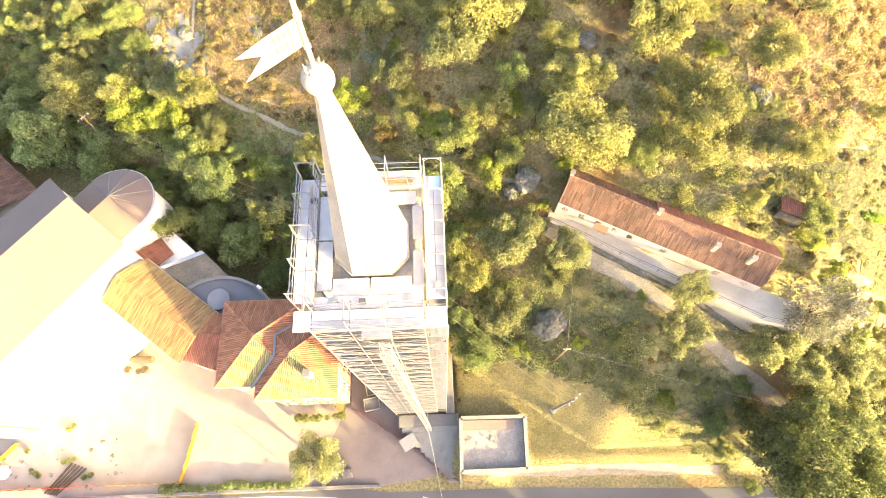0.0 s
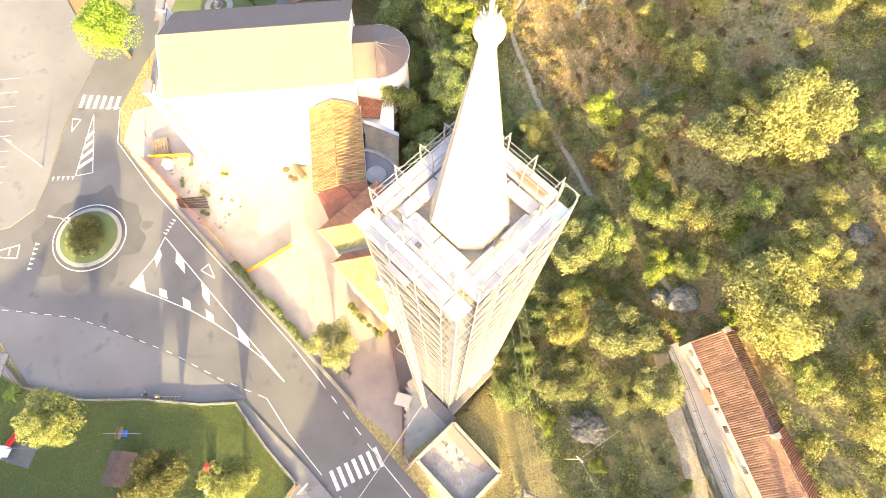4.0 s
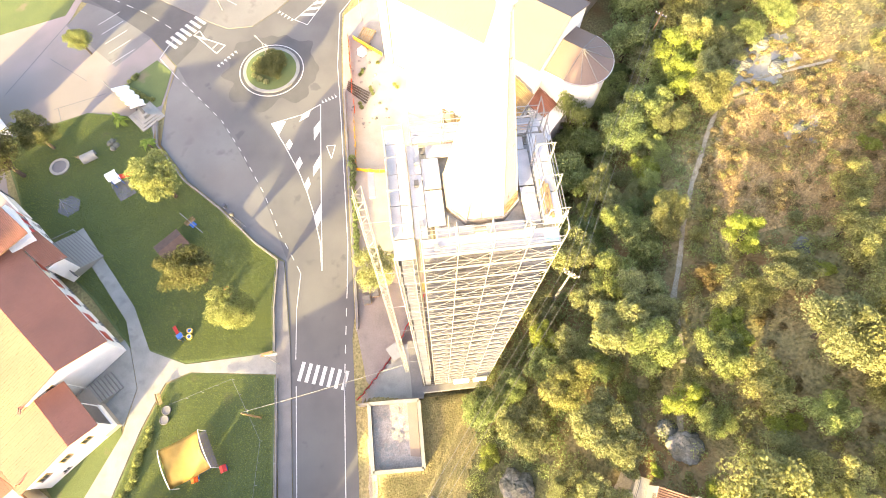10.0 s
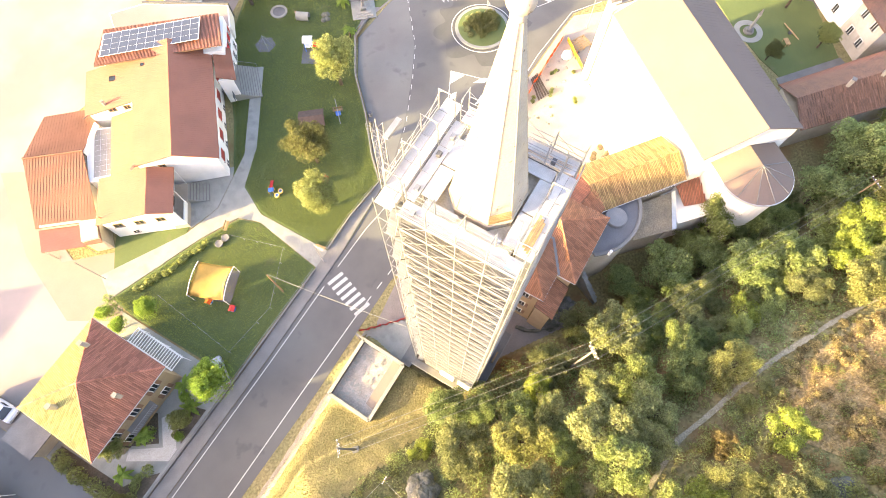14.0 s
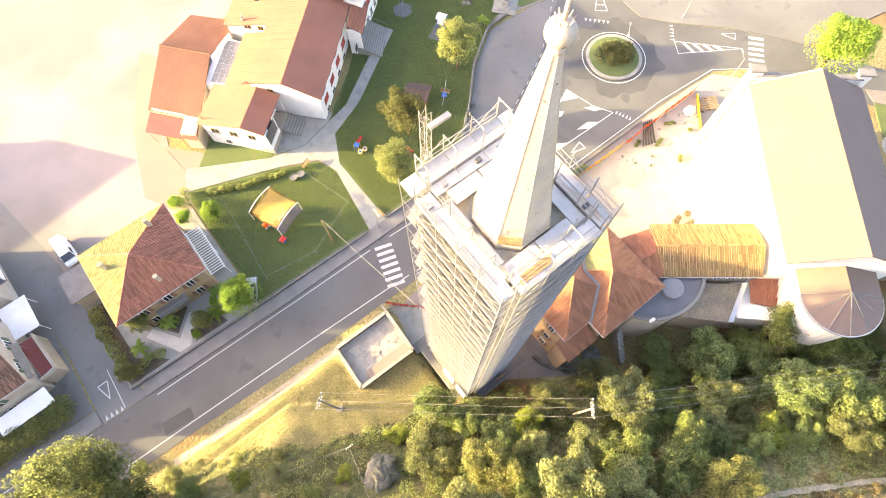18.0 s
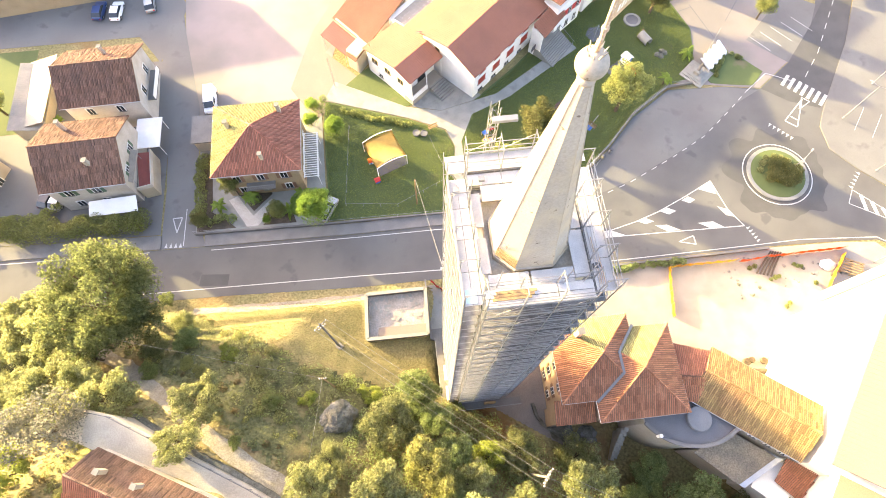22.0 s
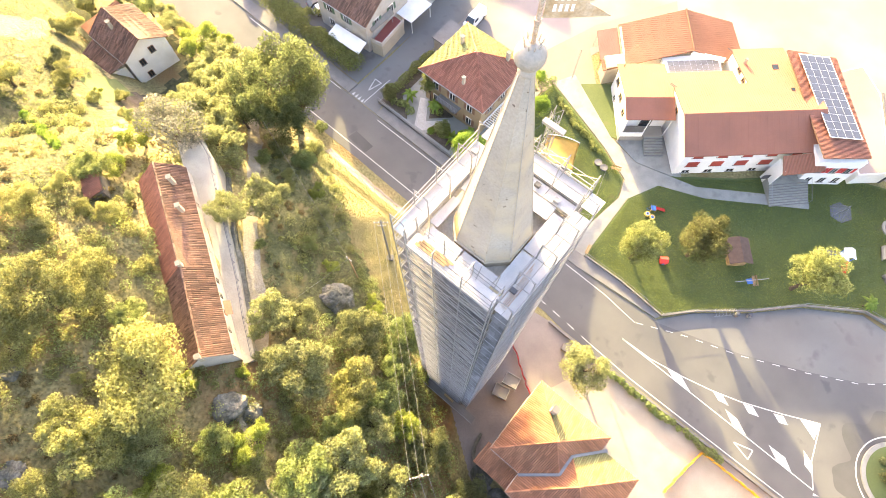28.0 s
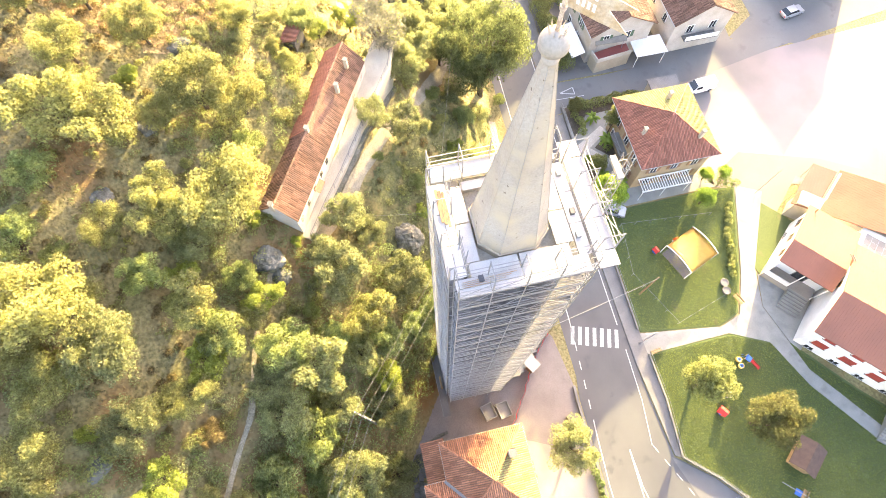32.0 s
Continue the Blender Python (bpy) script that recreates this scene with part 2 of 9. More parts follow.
M = {
    "hill": material("dry_hill_grass", (0.255, 0.2, 0.092), 0.95, var=0.35, scale=0.16, fine=3.0, bump=0.6, dist=0.25, second=(0.165, 0.158, 0.07), mix=0.5),
    "meadow": material("dry_meadow_grass", (0.25, 0.205, 0.09), 0.95, var=0.3, scale=0.3, fine=5.0, bump=0.8, dist=0.2, second=(0.2, 0.172, 0.072)),
    "lawn": material("mown_lawn", (0.098, 0.124, 0.044), 0.95, var=0.12, scale=0.25, fine=9.0, bump=0.5, dist=0.07, second=(0.08, 0.107, 0.039)),
    "asphalt": material("road_asphalt", (0.122, 0.121, 0.113), 0.85, var=0.08, scale=0.12, fine=30.0, bump=0.2, second=(0.087, 0.085, 0.083)),
    "old_asphalt": material("pale_asphalt", (0.165, 0.163, 0.152), 0.85, var=0.08, scale=0.1, fine=25.0, bump=0.2, second=(0.122, 0.117, 0.112)),
    "paving": material("porphyry_paving", (0.315, 0.282, 0.235), 0.85, var=0.12, scale=0.5, fine=12.0, bump=0.3, second=(0.26, 0.228, 0.19)),
    "pink": material("pink_concrete", (0.24, 0.188, 0.15), 0.9, var=0.1, scale=0.2, fine=20.0, bump=0.2, second=(0.2, 0.16, 0.13)),
    "concrete": material("concrete", (0.18, 0.171, 0.158), 0.85, var=0.15, scale=0.6, fine=14.0, bump=0.3, second=(0.135, 0.131, 0.122)),
    "spire": material("spire_concrete", (0.38, 0.34, 0.285), 0.8, var=0.1, scale=0.5, fine=10.0, bump=0.3, dist=0.03, second=(0.3, 0.265, 0.22)),
    # Stone darkened to stand in for the scaffold decks' shade on the shaft.
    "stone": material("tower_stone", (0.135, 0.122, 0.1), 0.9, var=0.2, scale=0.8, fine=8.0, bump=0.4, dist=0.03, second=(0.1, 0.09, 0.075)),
    "rock": material("limestone_rock", (0.18, 0.172, 0.145), 0.9, var=0.3, scale=0.9, fine=6.0, bump=0.7, dist=0.1, second=(0.07, 0.072, 0.05)),
    "white": material("white_paint", (0.78, 0.76, 0.72), 0.7, var=0.06, scale=0.6, fine=20.0, bump=0.1, second=(0.68, 0.66, 0.62)),
    "plaster": material("cream_plaster", (0.409, 0.363, 0.277), 0.9, var=0.12, scale=0.5, fine=15.0, bump=0.2, second=(0.343, 0.297, 0.224)),
    "ochre": material("ochre_plaster", (0.36, 0.27, 0.165), 0.9, var=0.12, scale=0.5, fine=15.0, bump=0.2),
    "tile": material("terracotta_tile", (0.37, 0.165, 0.092), 0.8, var=0.2, scale=0.5, fine=9.0, bump=0.3, second=(0.3, 0.125, 0.066), island=0.3, spec=0.25),
    # Yellow of low sunlight painted into the tiles of sun-facing slopes.
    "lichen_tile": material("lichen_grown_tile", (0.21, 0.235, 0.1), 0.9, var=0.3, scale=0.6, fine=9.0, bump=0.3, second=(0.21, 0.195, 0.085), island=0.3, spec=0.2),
    "old_tile": material("weathered_tile", (0.195, 0.105, 0.07), 0.9, var=0.3, scale=0.5, fine=9.0, bump=0.3, second=(0.125, 0.078, 0.06), island=0.45),
    # Dark tone holds the shade that falls between the tile rows.
    "channel": material("dirty_tile_channel", (0.2, 0.11, 0.068), 0.95, var=0.3, scale=0.8, fine=9.0, bump=0.3, second=(0.14, 0.085, 0.06)),
    "red_shutter": material("red_shutter_paint", (0.36, 0.055, 0.035), 0.6, var=0.1, scale=2.0, bump=0.1),
    "golden": material("golden_slope_grass", (0.37, 0.28, 0.14), 0.95, var=0.35, scale=0.25, fine=4.0, bump=0.6, dist=0.2, second=(0.28, 0.195, 0.09)),
    "golden_blade": material("golden_grass_blades", (0.38, 0.29, 0.145), 0.9, var=0.25, scale=0.3, fine=3.0, bump=0, second=(0.3, 0.2, 0.095), island=0.35),
    "red_tile": material("new_red_tile", (0.34, 0.14, 0.088), 0.8, var=0.2, scale=0.5, fine=9.0, bump=0.3, second=(0.27, 0.115, 0.075), island=0.2, spec=0.25),
    "sheet": material("painted_roof_sheet", (0.28, 0.118, 0.076), 0.75, var=0.1, scale=0.3, fine=12.0, bump=0.1, second=(0.235, 0.103, 0.068), spec=0.2),
    "church_roof": material("brown_roof_sheet", (0.152, 0.117, 0.097), 0.75, var=0.08, scale=0.2, fine=9.0, bump=0.1, second=(0.135, 0.103, 0.088), spec=0.2),
    "zinc": material("zinc_flashing", (0.5, 0.5, 0.5), 0.4, 0.8, var=0.1, bump=0.05),
    "steel": material("galvanised_steel", (0.31, 0.31, 0.31), 0.5, 0.5, var=0.1, bump=0.05, per_object=0.1),
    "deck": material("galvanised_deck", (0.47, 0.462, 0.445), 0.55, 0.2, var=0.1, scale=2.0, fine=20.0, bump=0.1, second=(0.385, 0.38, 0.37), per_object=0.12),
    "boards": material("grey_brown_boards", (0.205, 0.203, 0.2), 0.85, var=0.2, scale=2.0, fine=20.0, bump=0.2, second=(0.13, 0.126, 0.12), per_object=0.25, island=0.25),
    "wood": material("bare_wood", (0.36, 0.24, 0.12), 0.8, var=0.25, scale=2.0, fine=30.0, bump=0.2, per_object=0.2),
    "bark": material("bark", (0.12, 0.09, 0.06), 0.95, var=0.3, scale=3.0, fine=20.0, bump=0.6, dist=0.03),
    "red": material("red_plastic", (0.55, 0.04, 0.03), 0.5, var=0.08, bump=0.05),
    "orange": material("orange_mesh", (0.62, 0.1, 0.005), 0.6, var=0.12, scale=2.0, bump=0.1),
    "yellow": material("yellow_fabric", (0.62, 0.42, 0.12), 0.7, var=0.08, bump=0.1),
    "blue": material("blue_plastic", (0.05, 0.16, 0.5), 0.5, var=0.08, bump=0.05),
    "black": material("black_rubber", (0.025, 0.025, 0.027), 0.7, var=0.2, bump=0.1),
    "paint": material("road_paint", (0.55, 0.54, 0.51), 0.8, var=0.08, scale=3.0, fine=25.0, bump=0.1, second=(0.36, 0.36, 0.34), mix=0.25),
    "car": material("car_paint_white", (0.75, 0.75, 0.75), 0.3, var=0.02, bump=0.0, spec=0.5),
    "solar": material("solar_cell", (0.07, 0.075, 0.095), 0.3, 0.3, var=0.1, bump=0.0, spec=0.6),
    "glass": material("dark_window_glass", (0.03, 0.035, 0.04), 0.08, 0.0, var=0.1, bump=0.0, spec=0.6),
    "soil": material("dug_soil", (0.24, 0.21, 0.185), 0.95, var=0.3, scale=0.8, fine=5.0, bump=0.8, dist=0.1, second=(0.18, 0.16, 0.14)),
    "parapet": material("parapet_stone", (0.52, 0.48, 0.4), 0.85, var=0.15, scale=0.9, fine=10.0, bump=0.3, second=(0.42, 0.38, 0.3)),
    "rust": material("rusty_iron", (0.42, 0.27, 0.16), 0.7, 0.3, var=0.25, scale=2.0, fine=15.0, bump=0.2, second=(0.5, 0.46, 0.4)),
    "vane": material("pale_sheet_metal", (0.60, 0.56, 0.48), 0.5, 0.3, var=0.15, scale=2.0, fine=12.0, bump=0.1, second=(0.45, 0.33, 0.2), mix=0.3),
    "steel_dark": material("dark_iron", (0.12, 0.12, 0.13), 0.6, 0.4, var=0.15, bump=0.1),
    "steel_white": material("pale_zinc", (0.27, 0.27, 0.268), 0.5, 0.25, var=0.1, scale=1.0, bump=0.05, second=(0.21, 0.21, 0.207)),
    "tarp": material("pale_blue_sheet", (0.35, 0.52, 0.68), 0.6, var=0.1, scale=3.0, bump=0.1),
    "church_white": material("church_plaster", (0.74, 0.71, 0.65), 0.85, var=0.06, scale=0.3, fine=12.0, bump=0.1, second=(0.66, 0.63, 0.57)),
    "ochre_pale": material("pale_ochre_plaster", (0.396, 0.29, 0.185), 0.9, var=0.1, scale=0.5, fine=12.0, bump=0.2, second=(0.33, 0.238, 0.152)),
    "plaster_pale": material("pale_plaster", (0.5, 0.455, 0.395), 0.9, var=0.1, scale=0.4, fine=12.0, bump=0.2, second=(0.356, 0.317, 0.264)),
    "shutter_brown": material("brown_shutter_paint", (0.22, 0.12, 0.07), 0.6, var=0.12, bump=0.1),
    "shutter_green": material("green_shutter_paint", (0.08, 0.13, 0.08), 0.6, var=0.12, bump=0.1),
    "roof_felt": material("dark_roof_felt", (0.14, 0.14, 0.145), 0.9, var=0.12, scale=0.5, fine=12.0, bump=0.2),
    "roof_felt_pale": material("pale_roof_felt", (0.185, 0.185, 0.185), 0.9, var=0.1, scale=0.8, fine=12.0, bump=0.2),
    "fibre_roof": material("fibre_cement_sheet", (0.238, 0.218, 0.185), 0.6, var=0.15, scale=0.6, fine=9.0, bump=0.2, second=(0.172, 0.158, 0.139), spec=0.5),
    "orange_sheet": material("orange_roof_sheet", (0.215, 0.1, 0.062), 0.75, var=0.14, scale=0.3, fine=9.0, bump=0.1, second=(0.175, 0.083, 0.052), spec=0.2),
    "dark_red_sheet": material("dark_red_sheet", (0.26, 0.075, 0.06), 0.6, var=0.1, scale=0.5, fine=9.0, bump=0.1),
    "red_net": material("red_plastic_net", (0.68, 0.1, 0.09), 0.6, var=0.15, scale=2.0, bump=0.1),
    "blue_paint": material("car_paint_blue", (0.03, 0.06, 0.16), 0.3, var=0.02, bump=0.0, spec=0.5),
    "car_grey": material("car_paint_silver", (0.35, 0.36, 0.38), 0.3, 0.4, var=0.02, bump=0.0, spec=0.5),
    "car_dark": material("car_paint_dark", (0.05, 0.05, 0.06), 0.3, 0.2, var=0.02, bump=0.0, spec=0.5),
    "yard": material("pale_yard_concrete", (0.205, 0.184, 0.164), 0.9, var=0.07, scale=0.06, fine=10.0, bump=0.15, second=(0.165, 0.148, 0.133)),
    "soil_paving": material("dusty_yard", (0.215, 0.187, 0.168), 0.9, var=0.18, scale=0.4, fine=8.0, bump=0.3, second=(0.165, 0.145, 0.13)),
    "stained_concrete": material("stained_concrete", (0.42, 0.385, 0.31), 0.9, var=0.14, scale=0.45, fine=8.0, bump=0.2, second=(0.32, 0.29, 0.235), mix=0.4),
    "tan_sheet": material("tan_fibre_sheet", (0.24, 0.2, 0.14), 0.85, var=0.3, scale=0.5, fine=6.0, bump=0.3, second=(0.15, 0.13, 0.1)),
    "pathstone": material("pale_path_stone", (0.27, 0.265, 0.235), 0.9, var=0.1, scale=0.5, fine=10.0, bump=0.25, second=(0.21, 0.21, 0.185)),
    "meadow_green": material("plot_green", (0.056, 0.062, 0.027), 0.95, var=0.4, scale=0.35, fine=2.2, bump=0.7, dist=0.25, second=(0.08, 0.075, 0.036)),
    "dark_asphalt_soft": material("resurfaced_asphalt", (0.085, 0.084, 0.081), 0.85, var=0.1, scale=0.35, fine=30.0, bump=0.2, second=(0.068, 0.067, 0.065)),
    "leaf": leaf_material("broad_leaves", (0.294, 0.338, 0.112), (0.213, 0.250, 0.094)),
    "straw": material("straw_grass", (0.25, 0.2, 0.088), 0.9, var=0.25, scale=0.3, fine=3.0, bump=0, second=(0.153, 0.136, 0.0553), island=0.3),
    "leaf_rust": leaf_material("rusty_leaves", (0.26, 0.195, 0.085), (0.2, 0.16, 0.075)),
    "leaf_garden": leaf_material("garden_leaves", (0.27, 0.29, 0.1), (0.2, 0.23, 0.085)),
    "leaf_bronze": leaf_material("bronze_leaves", (0.16, 0.158, 0.052), (0.1, 0.11, 0.042)),
    "leaf_bright": leaf_material("bright_leaves", (0.26, 0.36, 0.06), (0.18, 0.28, 0.05)),
    "leaf_dark": leaf_material("dark_leaves", (0.250, 0.304, 0.116), (0.182, 0.230, 0.095)),
    "leaf_yellow": leaf_material("yellowing_leaves", (0.336, 0.330, 0.118), (0.258, 0.264, 0.098)),
    "leaf_olive": leaf_material("olive_leaves", (0.293, 0.305, 0.130), (0.215, 0.234, 0.107)),
    "leaf_lime": leaf_material("lime_leaves", (0.330, 0.374, 0.077), (0.253, 0.297, 0.066)),
    "lawn_blade": leaf_material("lawn_blades", (0.17, 0.2, 0.05), (0.14, 0.17, 0.045)),
    "dark_boards": material("dark_stained_boards", (0.085, 0.06, 0.05), 0.8, var=0.2, scale=2.0, fine=20.0, bump=0.2),
    "rose_tile": material("rose_roof_tile", (0.33, 0.135, 0.09), 0.85, var=0.2, scale=0.5, fine=9.0, bump=0.3, second=(0.26, 0.11, 0.075), island=0.3, spec=0.2),
    "site_yellow": material("yellow_site_mesh", (0.72, 0.4, 0.03), 0.6, var=0.12, scale=2.0, bump=0.1),
    "leaf_plane": leaf_material("plane_leaves", (0.172, 0.198, 0.075), (0.124, 0.148, 0.06)),
    "leaf_straw": leaf_material("straw_shrub_leaves", (0.37, 0.31, 0.15), (0.29, 0.22, 0.1)),
    "trail_dust": material("trail_dust", (0.28, 0.245, 0.19), 0.95, var=0.25, scale=1.2, fine=7.0, bump=0.3, dist=0.04, second=(0.21, 0.18, 0.12), mix=0.5),
    "plot_floor": material("crumbled_plot_floor", (0.34, 0.31, 0.27), 0.95, var=0.2, scale=0.9, fine=7.0, bump=0.4, dist=0.05, second=(0.25, 0.22, 0.185)),
    "trail_earth": material("trodden_earth", (0.29, 0.255, 0.19), 0.95, var=0.35, scale=1.6, fine=7.0, bump=0.4, dist=0.05, second=(0.2, 0.175, 0.11), mix=0.5),
    "bed_soil": material("dark_bed_soil", (0.115, 0.09, 0.066), 0.95, var=0.3, scale=0.9, fine=6.0, bump=0.8, dist=0.1, second=(0.075, 0.062, 0.042)),
    "villa_paving": material("villa_concrete_paving", (0.43, 0.41, 0.37), 0.9, var=0.2, scale=0.7, fine=9.0, bump=0.3, second=(0.36, 0.34, 0.3)),
    "cable_grey": material("pale_cable_sheath", (0.3, 0.29, 0.27), 0.6, 0.0, var=0.1, bump=0.0),
    "slope_green": material("rough_slope_grass", (0.135, 0.13, 0.055), 0.95, var=0.35, scale=0.5, fine=4.0, bump=0.7, dist=0.15, second=(0.085, 0.09, 0.038)),
    "slope_blade": leaf_material("rough_grass_blades", (0.17, 0.175, 0.07), (0.12, 0.13, 0.05)),
    # Wing tiles carry the sun's yellow in their base colour.
    "wing_tile": material("lichened_wing_tile", (0.27, 0.205, 0.088), 0.9, var=0.3, scale=0.4, fine=9.0, bump=0.3, second=(0.29, 0.165, 0.08), island=0.35, spec=0.2),
    "leaf_grey": leaf_material("grey_leaves", (0.27, 0.268, 0.215), (0.185, 0.185, 0.15)),
}


def third_tone(m, color, scale, low, high):
    """Mixes patches of another tone into a ground material."""
    t = m.node_tree
    n, ln = t.nodes, t.links
    tex, ramp, mix = n.new("ShaderNodeTexNoise"), n.new("ShaderNodeMapRange"), n.new("ShaderNodeMix")
    geo = n.new("ShaderNodeTexCoord")
    tex.inputs["Scale"].default_value, tex.inputs["Detail"].default_value = scale, 6
    ln.new(geo.outputs["Object"], tex.inputs["Vector"])
    ramp.inputs["From Min"].default_value, ramp.inputs["From Max"].default_value = low, high
    ln.new(tex.outputs["Fac"], ramp.inputs["Value"])
    mix.data_type = 'RGBA'
    b = n["Principled BSDF"]
    ln.new(ramp.outputs[0], mix.inputs["Factor"])
    ln.new(b.inputs["Base Color"].links[0].from_socket, mix.inputs[6])
    mix.inputs[7].default_value = (*color, 1)
    ln.new(mix.outputs[2], b.inputs["Base Color"])


third_tone(M["hill"], (0.2, 0.125, 0.055), 0.09, 0.54, 0.64)
third_tone(M["yard"], (0.26, 0.215, 0.2), 0.05, 0.45, 0.6)
third_tone(M["slope_green"], (0.2, 0.16, 0.07), 0.35, 0.55, 0.68)
third_tone(M["spire"], (0.14, 0.11, 0.085), 3.2, 0.66, 0.7)
third_tone(M["spire"], (0.42, 0.35, 0.25), 0.35, 0.5, 0.62)
third_tone(M["lawn"], (0.135, 0.12, 0.07), 0.22, 0.64, 0.72)
third_tone(M["pathstone"], (0.19, 0.185, 0.165), 0.6, 0.55, 0.7)
third_tone(M["asphalt"], (0.085, 0.084, 0.083), 0.35, 0.62, 0.68)
third_tone(M["old_asphalt"], (0.125, 0.12, 0.115), 0.4, 0.58, 0.68)


# ---- building helpers ----
def mesh_of(name, bm, mat):
    me = bpy.data.meshes.new(name)
    if any(not e.is_manifold for e in bm.edges):
        for f in bm.faces:
            f.normal_update()
            if f.normal.z < 0:
                f.normal_flip()
    else:
        bmesh.ops.recalc_face_normals(bm, faces=bm.faces)
    bm.to_mesh(me)
    bm.free()
    if mat:
        me.materials.append(M[mat])
    return me


def part(name, bm, mat, parent=None, label="", m=None):
    """Links a bmesh (or a finished mesh) as one mesh object, under parent where there is one."""
    me = bm if isinstance(bm, bpy.types.Mesh) else mesh_of(name, bm, mat)
    ob = new(name, me)
    if m is not None:
        ob.matrix_basis = m
    if parent:
        ob.parent = parent
    if label:
        ob["label"] = label
    return ob


def thing(name, label, category, m=None, group="", kind=""):
    ob = new(name)
    ob.empty_display_size = 0.2
    if m is not None:
        ob.matrix_basis = m
    return tagged(ob, label, category, group, kind)


def box(x0, x1, y0, y1, z0, z1, bm=None, bevel=0.0):
    bm = bm or bmesh.new()
    v = [bm.verts.new(p) for p in ((x0, y0, z0), (x1, y0, z0), (x1, y1, z0), (x0, y1, z0), (x0, y0, z1), (x1, y0, z1), (x1, y1, z1), (x0, y1, z1))]
    fs = [bm.faces.new([v[i] for i in f]) for f in ((3, 2, 1, 0), (4, 5, 6, 7), (0, 1, 5, 4), (1, 2, 6, 5), (2, 3, 7, 6), (3, 0, 4, 7))]
    if bevel:
        bmesh.ops.bevel(bm, geom=list({e for f in fs for e in f.edges}), offset=bevel, segments=1, affect='EDGES')
    return bm


def prism(pts, z0, z1, bm=None):
    """An upright prism over a plan outline; z0 and z1 may be functions of x, y."""
    bm = bm or bmesh.new()
    a = [bm.verts.new((x, y, z0(x, y) if callable(z0) else z0)) for x, y in pts]
    b = [bm.verts.new((x, y, z1(x, y) if callable(z1) else z1)) for x, y in pts]
    bm.faces.new(b), bm.faces.new(list(reversed(a)))
    for i in range(len(pts)):
        j = (i + 1) % len(pts)
        bm.faces.new((a[i], a[j], b[j], b[i]))
    return bm


def tube(p, q, r, n=6, bm=None, r2=None):
    bm = bm or bmesh.new()
    p, q = Vector(p), Vector(q)
    w = (q - p).normalized()
    u = w.orthogonal().normalized()
    s = w.cross(u)
    r2 = r if r2 is None else r2
    ring = lambda c, k: [bm.verts.new(c + k * (math.cos(i * math.tau / n) * u + math.sin(i * math.tau / n) * s)) for i in range(n)]
    a, b = ring(p, r), ring(q, r2)
    bm.faces.new(a), bm.faces.new(list(reversed(b)))
    for i in range(n):
        bm.faces.new((a[i], b[i], b[(i + 1) % n], a[(i + 1) % n]))
    return bm


def lathe(profile, n=16, bm=None, c=(0, 0)):
    """A turned body from (radius, z) pairs."""
    bm = bm or bmesh.new()
    rings = [[bm.verts.new((c[0] + r * math.cos(i * math.tau / n), c[1] + r * math.sin(i * math.tau / n), z)) for i in range(n)] for r, z in profile]
    for a, b in zip(rings, rings[1:]):
        for i in range(n):
            bm.faces.new((a[i], a[(i + 1) % n], b[(i + 1) % n], b[i]))
    bm.faces.new(list(reversed(rings[0]))), bm.faces.new(rings[-1])
    return bm


def step(a, b, x):
    """A smooth rise from 0 at a to 1 at b."""
    t = min(1.0, max(0.0, (x - a) / (b - a)))
    return t * t * (3 - 2 * t)


# ---- the lie of the land ----
def land(x, y):
    """Ground height: level round the road, a bank beside it, then the hill behind the tower."""
    bank = 2.2 * step(13.6, 10.4, y) * step(-3.2, -6.0, x) * (1 - 0.5 * step(-58, -66, x)) if y < 13.6 else 0.0
    s = (-37 * (x + 14) - 54 * (y - 7)) / 65.5
    s = min(s, (12.0 - y) * 1.1 - 9.0 * step(-48, -62, x) * step(12, 3, y))
    if s <= 0:
        return bank
    return max(bank, (28 * (1 - math.exp(-s / 30)) + 0.1 * s) * step(0, 3, s))

# ---- ground ----
def grid_axis(a, b, fine_a, fine_b, fine, coarse):
    out, v = [], a
    while v < b:
        out.append(v)
        v += fine if fine_a <= v < fine_b else coarse
    return out + [b]


def rough(x, y):
    """The ground as built: the lie of the land with its humps."""
    z = land(x, y)
    if z > 2.6:
        k = step(2.6, 4.5, z)
        z += k * (0.55 * noise.noise((x * 0.12, y * 0.12, 0)) + 0.2 * noise.noise((x * 0.5, y * 0.5, 3)))
    return z


def build_ground():
    xs = [-2500, -1200, -600, -300] + grid_axis(-180, 200, -80, 90, 0.5, 10) + [300, 600, 1200, 2500]
    ys = [-2500, -1200, -600, -300] + grid_axis(-160, 200, -75, 26, 0.5, 10) + [300, 600, 1200, 2500]
    bm = bmesh.new()
    vs = [[bm.verts.new((x, y, rough(x, y) - 0.03)) for y in ys] for x in xs]
    for i in range(len(xs) - 1):
        for j in range(len(ys) - 1):
            bm.faces.new((vs[i][j], vs[i + 1][j], vs[i + 1][j + 1], vs[i][j + 1])).smooth = True
    return tagged(part("ground", bm, "hill"), "dry grassy ground rising to a wooded hillside", "ground", kind="structure")


build_ground()


def plate(pts, z0, z1):
    """A level plate over a plan outline of any shape."""
    bm = bmesh.new()
    a, b = [bm.verts.new((x, y, z0)) for x, y in pts], [bm.verts.new((x, y, z1)) for x, y in pts]
    for i, j, k in tessellate_polygon([[Vector((x, y, 0)) for x, y in pts]]):
        bm.faces.new((b[i], b[j], b[k])), bm.faces.new((a[k], a[j], a[i]))
    for i in range(len(pts)):
        j = (i + 1) % len(pts)
        bm.faces.new((a[i], a[j], b[j], b[i]))
    return bm


